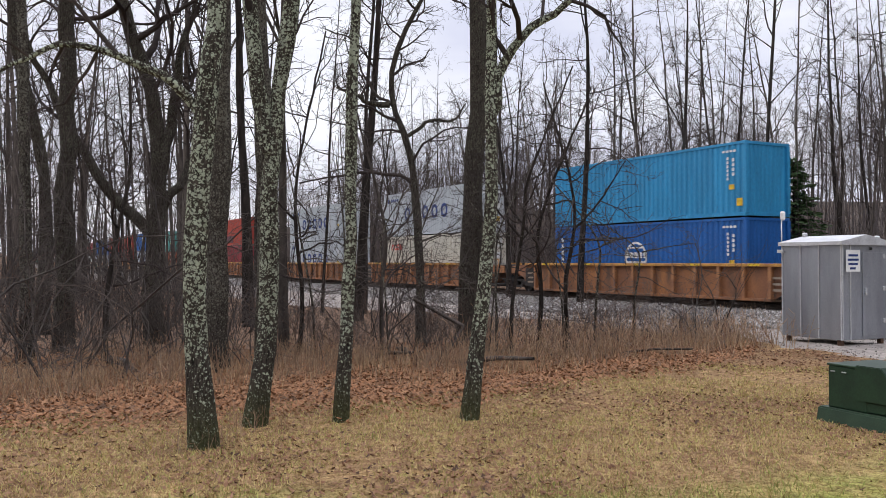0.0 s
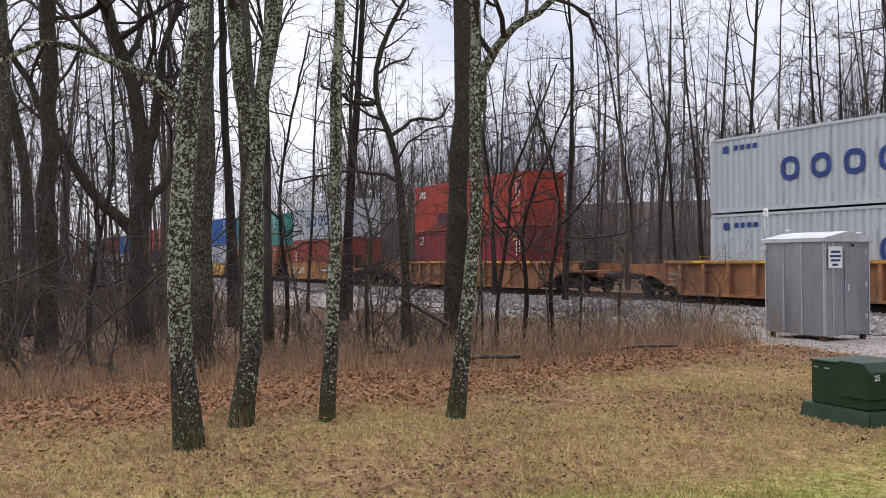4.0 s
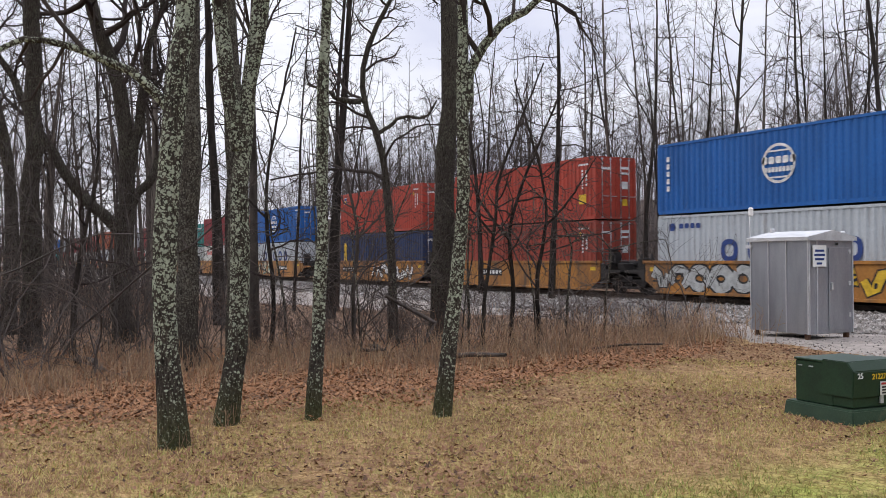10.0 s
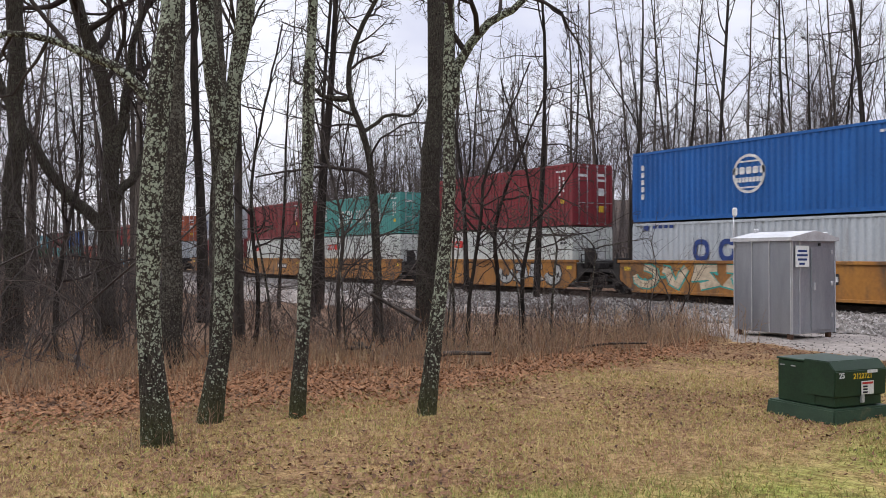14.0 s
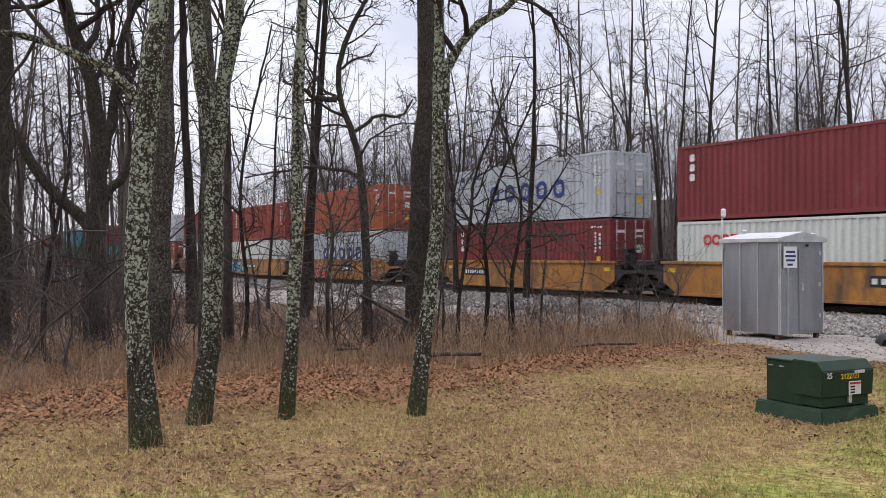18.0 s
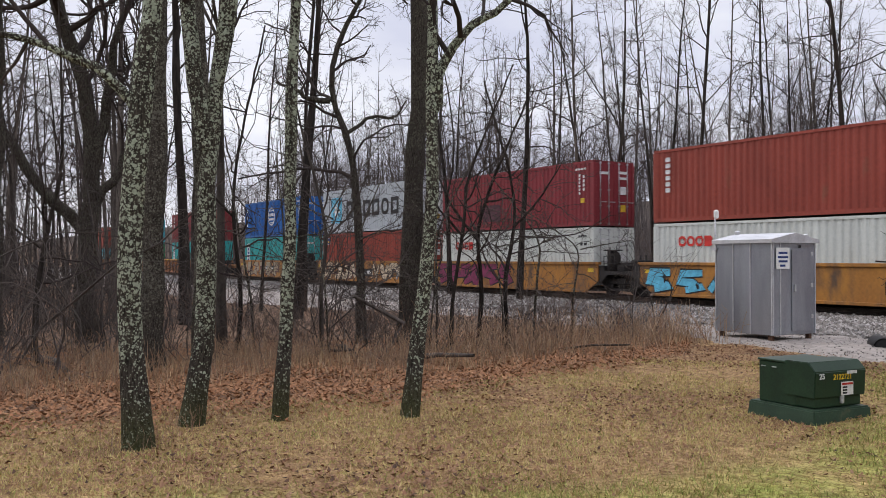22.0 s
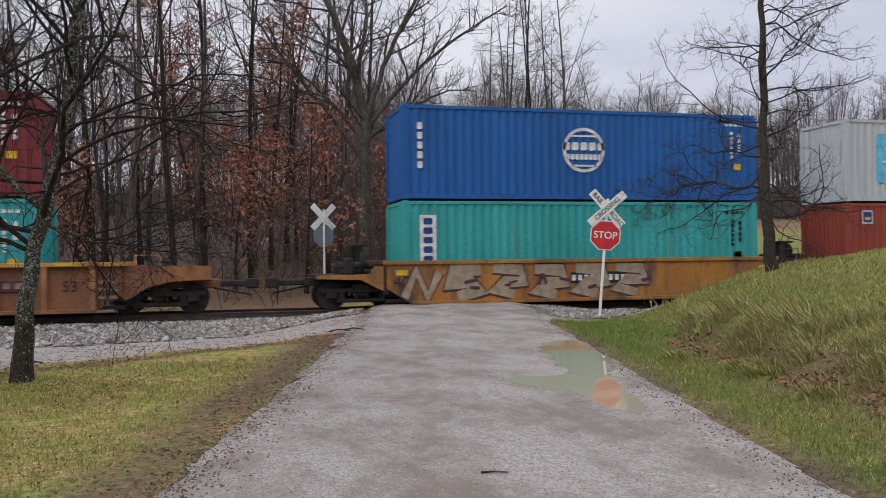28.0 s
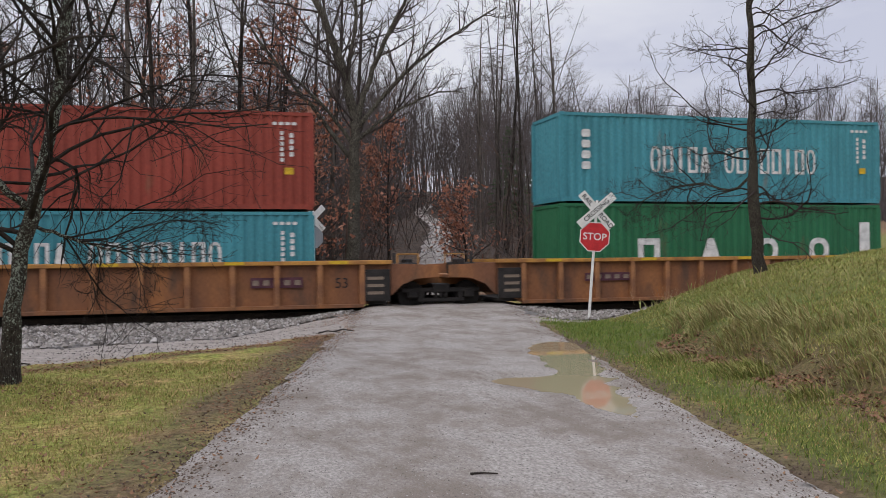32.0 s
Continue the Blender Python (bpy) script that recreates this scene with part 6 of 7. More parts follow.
# centre of each stack along the train, wagon kind, joints, lower and upper container (colour, height), doors at the leading end
HC, ST = 2.896, 2.591
STACKS = [
    ("A", -30.0, "ribbed", "share", "end", ("blue", HC), ("sky_blue", HC), False),
    ("B", -50.5, "ribbed", "share", "none", ("cream", HC), ("grey", HC), True),
    ("C", -70.7, "ribbed", "end", "none", ("grey", HC), ("grey", HC), False),
    ("D", -95.5, "ribbed", "end", "end", ("dark_red", HC), ("red", HC), False),
    ("E", -118.05, "smooth", "share", "end", ("brown_red", HC), ("grey", HC), False),
    ("F", -134.4, "smooth", "share", "none", ("orange", ST), ("teal", HC), False),
    ("G", -150.8, "smooth", "share", "none", ("grey", HC), ("blue", HC), True),
    ("H", -167.0, "smooth", "share", "none", ("brown_red", HC), ("red", HC), True),
    ("I", -183.1, "smooth", "end", "none", ("navy", HC), ("red", HC), True),
    ("J", -203.4, "smooth", "share", "end", ("grey", ST), ("blue", HC), True),
    ("K", -219.6, "smooth", "share", "none", ("white", ST), ("dark_red", HC), True),
    ("L", -236.1, "smooth", "share", "none", ("white", ST), ("teal", ST), True),
    ("M", -252.3, "smooth", "share", "none", ("white", ST), ("maroon", HC), True),
    ("N", -268.4, "smooth", "end", "none", ("maroon", HC), ("grey", HC), True),
    ("O", -289.0, "smooth", "share", "end", ("grey", HC), ("orange", HC), True),
    ("P", -305.2, "smooth", "share", "none", ("white", ST), ("brown_red", HC), True),
    ("Q", -321.0, "smooth", "share", "none", ("white", ST), ("dark_red", HC), True),
    ("R", -336.6, "smooth", "share", "none", ("brown_red", HC), ("grey", HC), True),
    ("S", -352.4, "smooth", "end", "none", ("aqua", HC), ("blue", HC), True),
    ("T", -374.8, "ribbed", "end", "end", ("aqua", HC), ("maroon", HC), False),
    ("W", -398.9, "ribbed", "share", "end", ("green", HC), ("sea", HC), False),
    ("Z", -419.0, "ribbed", "end", "none", ("sea", ST), ("brown_red", HC), False),
]
CARGO = {}
for key, u, kind, left, right, low, up, doors in STACKS:
    base = 0.40
    wg = wagon(kind, u, left, right)
    c1 = container(low[0], low[1], u, base, doors)
    c2 = container(up[0], up[1], u, base + low[1] + 0.045, doors)
    CARGO[key] = (wg, c1, c2)


# ---- markings on the train: plain shapes in their colours ----
INK = {"white": mat("white_marking", (0.72, 0.72, 0.70), 0.6, bump=0), "blue": mat("blue_marking", (0.02, 0.05, 0.20), 0.6, bump=0), "black": mat("black_marking", (0.02, 0.02, 0.022), 0.6, bump=0),
       "red": mat("red_marking", (0.60, 0.04, 0.03), 0.6, bump=0), "yellow": mat("yellow_marking", (0.70, 0.45, 0.03), 0.6, bump=0), "cyan": mat("cyan_marking", (0.13, 0.50, 0.70), 0.6, bump=0),
       "cream": mat("cream_spray_paint", (0.58, 0.47, 0.33), 0.7, bump=0), "purple": mat("purple_spray_paint", (0.22, 0.03, 0.09), 0.6, bump=0), "silver": mat("silver_spray_paint", (0.42, 0.43, 0.42), 0.5, bump=0),
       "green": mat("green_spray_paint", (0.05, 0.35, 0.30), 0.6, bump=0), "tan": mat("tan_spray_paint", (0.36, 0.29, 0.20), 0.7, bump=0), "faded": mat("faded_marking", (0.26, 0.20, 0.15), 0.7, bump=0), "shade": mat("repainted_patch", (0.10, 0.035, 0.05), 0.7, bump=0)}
SHAPES = {}


def block_mesh(w, h, cut=0.22):
    """A thin plate with cut corners, standing in the plane of a wall."""
    key = (round(w, 2), round(h, 2), cut)
    if key not in SHAPES:
        bm = bmesh.new()
        c = min(w, h) * cut
        pr = [(-w / 2 + c, -h / 2), (w / 2 - c, -h / 2), (w / 2, -h / 2 + c), (w / 2, h / 2 - c), (w / 2 - c, h / 2), (-w / 2 + c, h / 2), (-w / 2, h / 2 - c), (-w / 2, -h / 2 + c)]
        f = bm.faces.new([bm.verts.new((x, 0, z)) for x, z in pr])
        q = bmesh.ops.extrude_face_region(bm, geom=[f])
        bmesh.ops.translate(bm, vec=(0, -0.005, 0), verts=[v for v in q["geom"] if isinstance(v, bmesh.types.BMVert)])
        bmesh.ops.recalc_face_normals(bm, faces=bm.faces)
        me = bpy.data.meshes.new("marking")
        bm.to_mesh(me)
        bm.free()
        SHAPES[key] = me
    return SHAPES[key]


def glyph_mesh(w, h, kind):
    """A plain shape the size of a painted letter: a closed round ring (o) or square ring (h), an upright (i), a wedge (w) or a slab (s)."""
    key = ("glyph", round(w, 2), round(h, 2), kind)
    if key not in SHAPES:
        bm = bmesh.new()
        def face(q):
            bm.faces.new([bm.verts.new((x, -0.005, z)) for x, z in q])
        if kind == "o":
            n, t = 20, min(w, h) * 0.24
            def at(a, g):
                c, d = math.cos(a), math.sin(a)
                k = (abs(c) ** 2.6 + abs(d) ** 2.6) ** (-1 / 2.6)
                return ((w / 2 - g) * c * k, (h / 2 - g) * d * k)
            for k in range(n):
                a, b = 2 * math.pi * k / n, 2 * math.pi * (k + 1) / n
                face([at(a, t), at(a, 0), at(b, 0), at(b, t)])
        elif kind == "h":
            q, g = [(-w / 2, -h / 2), (w / 2, -h / 2), (w / 2, h / 2), (-w / 2, h / 2)], min(w, h) * 0.26
            p = [(-w / 2 + g, -h / 2 + g), (w / 2 - g, -h / 2 + g), (w / 2 - g, h / 2 - g), (-w / 2 + g, h / 2 - g)]
            for k in range(4):
                face([q[k], q[(k + 1) % 4], p[(k + 1) % 4], p[k]])
        elif kind == "i":
            face([(-w * 0.16, -h / 2), (w * 0.16, -h / 2), (w * 0.16, h / 2), (-w * 0.16, h / 2)])
        elif kind == "w":
            face([(-w / 2, -h / 2), (w / 2, -h / 2), (w * 0.14, h / 2), (-w * 0.14, h / 2)])
        else:
            c = 0.2 * w
            face([(-w / 2, -h / 2), (w / 2 - c, -h / 2), (w / 2, -h / 2 + c), (w / 2, h / 2 - c), (w / 2 - c, h / 2), (-w / 2, h / 2)])
        bmesh.ops.remove_doubles(bm, verts=bm.verts, dist=1e-4)
        bmesh.ops.recalc_face_normals(bm, faces=bm.faces)
        me = bpy.data.meshes.new("marking")
        bm.to_mesh(me)
        bm.free()
        SHAPES[key] = me
    return SHAPES[key]


def glyph(e, x, z, w, h, ink, kind):
    p = part("lettering_shape", glyph_mesh(w, h, kind), INK[ink], e)
    p.location = (x - CL / 2, -CW / 2 + 0.008, z)


def glyphs(e, x0, x1, z, h, kinds, ink, fill=0.72):
    """Plain shapes in a row from x0 to x1; a blank leaves a space."""
    s = (x1 - x0) / len(kinds)
    for k, q in enumerate(kinds):
        if q != " ":
            glyph(e, x0 + s * (k + 0.5), z, s * fill, h, ink, q)


def mark(e, x, z, w, h, ink, name="marking", y=-CW / 2 + 0.010, cut=0.18, turn=0):
    """x from the container's trailing end."""
    p = part(name, block_mesh(w, h, cut), INK[ink] if isinstance(ink, str) else ink, e)
    p.matrix_basis = pose(x - CL / 2, y, z, 0, turn, 0)
    return p


def ring(e, x, z, r, t, ink, y=-CW / 2 + 0.010):
    bm = bmesh.new()
    n = 28
    for k in range(n):
        a, b = 2 * math.pi * k / n, 2 * math.pi * (k + 1) / n
        f = bm.faces.new([bm.verts.new((q * math.cos(v), -0.005, q * math.sin(v))) for q, v in ((r - t, a), (r, a), (r, b), (r - t, b))])
    bmesh.ops.remove_doubles(bm, verts=bm.verts, dist=1e-4)
    bmesh.ops.recalc_face_normals(bm, faces=bm.faces)
    p = part("emblem", bm, INK[ink], e)
    p.location = (x - CL / 2, y, z)


def row(e, x0, x1, z, h, n, ink, fill=0.72, gap=()):
    """n letter-sized bars from x0 to x1; gap: places after which a space follows."""
    s = (x1 - x0) / (n + len(gap) * 0.9)
    x = x0 + s / 2
    for k in range(n):
        mark(e, x, z, s * fill, h, ink, "lettering_bar")
        x += s * (1.9 if k in gap else 1)


def column(e, x, z0, z1, w, n, ink):
    s = (z1 - z0) / n
    for k in range(n):
        mark(e, x, z0 + (k + 0.5) * s, w, s * 0.72, ink, "lettering_bar")


def data_marks(e, h, yellow=True):
    row(e, 11.0, 11.75, h - 0.35, 0.09, 4, "white")
    column(e, 11.30, h - 1.5, h - 0.55, 0.10, 6, "white")
    column(e, 11.58, h - 1.35, h - 0.6, 0.12, 4, "white")
    if yellow:
        mark(e, 11.5, h - 1.75, 0.26, 0.2, "yellow", "label_plate", cut=0.05)


def door_marks(e, h, many=True):
    for k, (y, z, w, hh, ink) in enumerate(((0.55, h - 0.5, 0.55, 0.12, "white"), (0.55, h - 0.75, 0.4, 0.1, "white"), (0.55, h - 1.3, 0.35, 0.35, "white"), (-0.6, h - 0.55, 0.5, 0.12, "white"), (0.55, 0.8, 0.3, 0.3, "yellow"))):
        p = part("label_plate", block_mesh(w, hh, 0.05), INK[ink], e)
        p.matrix_basis = pose(CL / 2 + 0.02, y, z, 0, 0, 90)


def big_grey(e):
    glyphs(e, 3.06, 9.44, 1.45, 0.86, "ooooo", "blue", 0.64)
    mark(e, 0.75, 2.42, 0.3, 0.3, "blue", "emblem")
    row(e, 1.1, 2.3, 2.45, 0.2, 4, "blue")
    data_marks(e, HC)


def globe(e, h, z=1.6):
    ring(e, 5.95, z, 0.72, 0.10, "white")
    for k, (dz, w) in enumerate(((0.12, 1.5), (-0.22, 1.25))):
        row(e, 5.95 - w / 2, 5.95 + w / 2, z + dz, 0.26 if k == 0 else 0.18, 5 if k == 0 else 8, "white", 0.8)
    mark(e, 5.95, z + 0.45, 0.9, 0.06, "white", "emblem")
    mark(e, 5.95, z - 0.5, 0.9, 0.06, "white", "emblem")
    column(e, 0.55, 0.9, 2.4, 0.16, 5, "white")
    data_marks(e, h)


def shipping(e, h):
    glyphs(e, 3.15, 9.6, h * 0.49, 0.86, "ohihw ohihhiho", "white", 0.8)
    column(e, 0.9, 1.0, 2.4 if h > 2.7 else 2.2, 0.3, 4, "white")
    data_marks(e, h)


def red_mark(e, h):
    glyphs(e, 1.25, 2.95, h - 0.72, 0.4, "ooos", "red", 0.92)
    row(e, 11.2, 11.8, h - 0.4, 0.1, 4, "black")
    row(e, 11.3, 11.8, h - 0.75, 0.12, 2, "black")


def vertical(e, h, n=3, z0=1.45):
    column(e, 0.72, h - 0.35 - 0.36 * n if n == 3 else h - 1.75, h - 0.3, 0.24, n, "white")
    data_marks(e, h)


def sticker(e, h):
    mark(e, 0.85, h - 0.5, 0.44, 0.46, "white", "label_plate", cut=0.05)
    mark(e, 0.85, h - 0.5, 0.36, 0.38, "blue", "label_plate", y=-CW / 2 + 0.004, cut=0.05)
    mark(e, 0.85, h - 0.55, 0.22, 0.1, "yellow", "label_plate", y=-CW / 2 - 0.002, cut=0.05)
    data_marks(e, h, False)
    mark(e, 11.1, h - 0.62, 0.2, 0.18, "yellow", "label_plate", cut=0.3)


def side_panel_mark(e, h):
    mark(e, 0.78, h * 0.58, 0.52, 1.55, "white", "label_plate", cut=0.03)
    for k in range(5):
        mark(e, 0.78, h * 0.58 - 0.58 + 0.29 * k, 0.3, 0.2, "blue", "lettering_bar", y=-CW / 2 + 0.004)
    data_marks(e, h)


def star_panel(e):
    mark(e, 2.07, 1.52, 1.66, 1.74, "cyan", "emblem", cut=0.06)
    bm = bmesh.new()
    pts = []
    for k in range(14):
        r = 0.66 if k % 2 == 0 else 0.24
        a = math.pi / 2 + k * math.pi / 7
        pts.append(bm.verts.new((r * math.cos(a), 0, r * math.sin(a))))
    c = bm.verts.new((0, 0, 0))
    for k in range(14):
        bm.faces.new((c, pts[(k + 1) % 14], pts[k]))
    part("emblem", bm, INK["white"], e).location = (2.07 - CL / 2, -CW / 2 - 0.002, 1.52)
    glyphs(e, 3.45, 10.75, 1.50, 1.04, "hwhhoh", "black", 0.78)
    data_marks(e, HC)


def stroke_mesh(path, half):
    """A thick flat line along a path, in the plane of a wall: one mitred strip with blunt ends."""
    bm = bmesh.new()
    sides, n = [], len(path)
    for i, (x, z) in enumerate(path):
        (ax, az), (bx, bz) = path[max(i - 1, 0)], path[min(i + 1, n - 1)]
        ln = math.hypot(bx - ax, bz - az) or 1
        nx, nz = -(bz - az) / ln * half, (bx - ax) / ln * half
        wide = 1.0 if 0 < i < n - 1 else 0.75
        sides.append([bm.verts.new((x + s * nx * wide, -0.0003 * i, z + s * nz * wide)) for s in (1, -1)])
    for a, b in zip(sides, sides[1:]):
        bm.faces.new((a[0], a[1], b[1], b[0]))
    bmesh.ops.recalc_face_normals(bm, faces=bm.faces)
    return bm


def graffiti(wg, x0, x1, z0, z1, n, fill, line, seed, name="graffiti"):
    """A row of looping and zigzag strokes of spray paint, outlined, on the near side of a wagon; no letters."""
    r = random.Random(seed)
    s = (x1 - x0) / n
    for k in range(n):
        cx, cz = x0 + (k + 0.5) * s, (z0 + z1) / 2 + r.uniform(-0.03, 0.03)
        w, h = s * 0.40, (z1 - z0) * 0.36
        style = r.choice(["loop", "loop", "hook", "hook", "wave", "zig"])
        if style == "loop":
            a0 = r.uniform(0, 6.28)
            path = [(w * math.cos(a0 + 0.62 * i), h * math.sin(a0 + 0.62 * i)) for i in range(r.choice([8, 9, 11]))]
        elif style == "zig":
            path = [(w * (-1 + 2 * i / 3) + r.uniform(-0.1, 0.1) * w, h * (1 if i % 2 else -1) * r.uniform(0.8, 1.05)) for i in range(4)]
        elif style == "hook":
            q = r.choice([-1, 1])
            path = [(q * w * 0.9, h), (-q * w * 0.7, h * 0.9), (-q * w, 0), (q * w * 0.2, r.uniform(-0.2, 0.3) * h), (q * w, -h * 0.5), (-q * w * 0.4, -h)]
        else:
            path = [(w * (-1 + 0.4 * i), h * math.sin(i * 1.35 + k)) for i in range(6)]
        half = min(w, h) * r.uniform(0.42, 0.56)
        for ink, grow, y in ((line, 1.42, -1.455), (fill, 1.0, -1.468)):
            part(name, stroke_mesh(path, half * grow), INK[ink], wg, f"{ink} spray-painted graffiti").location = (cx, y, cz)
        # thin drips, ticks and shading strokes
        for i in range(r.choice([1, 2, 3])):
            t = r.choice([r.uniform(-30, 30), 90 + r.uniform(-20, 20)])
            q = part(name, block_mesh(r.uniform(0.04, 0.09) * s, 0.5 * (z1 - z0) * r.uniform(0.3, 0.8), 0.3), INK[line], wg, f"{line} spray-painted stroke")
            q.matrix_basis = pose(cx + r.uniform(-0.45, 0.45) * s, -1.482 - 0.003 * i, cz + r.uniform(-0.2, 0.2), 0, t, 0)


def wagon_mark(wg, x, z, w, h, ink, bars=0, bar_ink="white", y=-1.456):
    p = part("data_panel", block_mesh(w, h, 0.04), INK[ink], wg)
    p.location = (x, y, z)
    for k in range(bars):
        q = part("lettering_bar", block_mesh(w / bars * 0.6, h * 0.5, 0.1), INK[bar_ink], wg)
        q.location = (x - w / 2 + (k + 0.5) * w / bars, y - 0.005, z)


def number(wg, words, x, z, size, ink, y=-1.53):
    cu = bpy.data.curves.new("number", "FONT")
    cu.body, cu.size, cu.extrude, cu.align_x = words, size, 0.003, "CENTER"
    tmp = bpy.data.objects.new("number", cu)
    me = bpy.data.meshes.new_from_object(tmp)
    bpy.data.objects.remove(tmp)
    p = part("number", me, INK[ink], wg)
    p.matrix_basis = pose(x, y, z, 90, 0, 0)
    return p


def dress():
    low = {k: (v[1], STACKS[i][5][1]) for i, (k, v) in enumerate(CARGO.items())}
    up = {k: (v[2], STACKS[i][6][1]) for i, (k, v) in enumerate(CARGO.items())}
    for i, (k, v) in enumerate(CARGO.items()):
        if STACKS[i][7]:
            door_marks(v[1], STACKS[i][5][1])
            door_marks(v[2], STACKS[i][6][1])
    e, h = low["A"]
    globe(e, h, 1.35)
    data_marks(*up["A"])
    mark(up["A"][0], 11.9, 0.55, 0.3, 0.3, "yellow", "label_plate", cut=0.05)
    for k in ("B", "C", "E", "N"):
        big_grey(up[k][0])
    for k in ("C", "G", "J", "O"):
        big_grey(low[k][0])
    for k in ("G", "J", "S"):
        globe(*up[k])
    for k in ("B", "K", "L", "M", "P", "Q"):
        red_mark(*low[k])
    for k in ("F", "L", "W"):
        shipping(*up[k])
    shipping(*low["Z"])
    for k in ("E", "F"):
        vertical(*low[k], n=6)
    for k in ("O", "P"):
        vertical(*up[k], n=6)
    for k in ("M", "T"):
        vertical(*up[k])
    vertical(*low["N"])
    for k in ("D", "R", "H"):
        sticker(*low[k])
    sticker(*up["I"])
    for k in ("S", "T"):
        side_panel_mark(*low[k])
    star_panel(up["R"][0])
    e, h = up["D"]
    row(e, 0.5, 1.35, h - 0.6, 0.42, 3, "white", 0.8)
    mark(e, 4.2, 0.7, 2.8, 0.75, "shade", "repainted_patch", cut=0.02)
    data_marks(e, h)
    for k in ("H", "K", "Z"):
        data_marks(*up[k], yellow=k != "H")
    mark(up["H"][0], 11.3, 0.95, 0.5, 0.45, "yellow", "label_plate", cut=0.05)
    e, h = up["Q"]
    mark(e, 4.6, 0.85, 1.5, 0.85, "shade", "repainted_patch", cut=0.1)
    data_marks(e, h)
    e, h = low["W"]
    for x, kind in ((3.1, "h"), (5.4, "w"), (7.6, "o"), (9.65, "o")):
        glyph(e, x, 1.32, 0.8, 0.84, "white", kind)
    mark(e, 11.55, 1.6, 0.42, 1.35, "white", "label_plate", cut=0.02)
    mark(low["I"][0], 0.8, 1.6, 0.4, 1.4, "yellow", "label_plate", cut=0.02)
    data_marks(*low["S"])
    wg = {k: v[0] for k, v in CARGO.items()}
    for k, x, n in (("E", 2.0, 8), ("H", -2.0, 6), ("I", -4.3, 7), ("J", 2.7, 9), ("M", 3.0, 6), ("N", -3.8, 9), ("O", 1.2, 9), ("S", 0.2, 9), ("P", -0.8, 6)):
        wagon_mark(wg[k], x, 0.86, 1.9, 0.36, "black", n)
    graffiti(wg["E"], -5.6, -2.6, 0.5, 1.1, 4, "cream", "shade", 1)
    graffiti(wg["F"], -6.2, -1.8, 0.3, 1.2, 3, "black", "shade", 2)
    graffiti(wg["G"], -6.3, -1.0, 0.28, 1.28, 5, "silver", "black", 3)
    graffiti(wg["G"], -0.8, 5.8, 0.28, 1.28, 5, "yellow", "black", 4)
    graffiti(wg["I"], -0.5, 5.4, 0.3, 1.25, 5, "white", "black", 5)
    graffiti(wg["J"], -5.9, 0.4, 0.3, 1.28, 4, "cream", "green", 6)
    graffiti(wg["K"], 0.6, 5.6, 0.3, 1.25, 4, "silver", "black", 7)
    graffiti(wg["O"], -6.4, -1.4, 0.3, 1.2, 4, "red", "silver", 8)
    graffiti(wg["P"], -6.4, -1.6, 0.28, 1.2, 3, "cyan", "black", 9)
    graffiti(wg["Q"], -6.35, 0.6, 0.2, 1.4, 6, "purple", "black", 10)
    graffiti(wg["R"], -6.2, -0.6, 0.2, 1.38, 5, "cream", "shade", 11)
    graffiti(wg["R"], 1.4, 6.2, 0.22, 1.36, 4, "cream", "black", 12)
    graffiti(wg["R"], 4.6, 6.4, 0.3, 0.9, 2, "silver", "black", 14)
    wagon_mark(wg["R"], 0.5, 0.72, 2.2, 0.45, "black", 3, y=-1.476)
    graffiti(wg["S"], -6.3, 2.0, 0.2, 1.34, 6, "tan", "shade", 13)
    number(wg["S"], "40", -6.2, 0.65, 0.5, "black", -1.46)
    for k in ("T", "W", "Z"):
        number(wg[k], "53", 6.9, 0.72, 0.42, "black", -1.455)
        wagon_mark(wg[k], 5.0, 0.9, 1.5, 0.3, "shade", 5, "faded", -1.456)
        wagon_mark(wg[k], -4.6, 0.92, 1.6, 0.26, "shade", 5, "faded", -1.456)
    for k in ("A", "B", "C", "D", "T", "W", "Z"):
        for x in (-7.9, 7.9):
            for j in range(3):
                q = part("lettering_bar", block_mesh(0.5, 0.09, 0.1), INK["faded"], wg[k])
                q.location = (x, -1.538, 0.55 + 0.22 * j)
        for x in (-6.5, -3.2, 0.4, 3.8, 6.8):
            q = part("reflector", block_mesh(0.55, 0.09, 0.05), INK["yellow"], wg[k])
            q.location = (x, -1.576, 1.47)
    for i, (k, w) in enumerate(wg.items()):
        if STACKS[i][2] == "smooth":
            for x in (-6.2, 6.2):
                q = part("reflector", block_mesh(0.36, 0.16, 0.05), INK["yellow"], w)
                q.location = (x, -1.456, 1.1)


dress()


# ---- equipment beside the line ----
def letters(words, size, extrude=0.003):
    cu = bpy.data.curves.new("lettering", "FONT")
    cu.body, cu.size, cu.extrude, cu.align_x, cu.align_y = words, size, extrude, "CENTER", "CENTER"
    cu.offset = size * 0.012
    tmp = bpy.data.objects.new("lettering", cu)
    me = bpy.data.meshes.new_from_object(tmp)
    bpy.data.objects.remove(tmp)
    return me


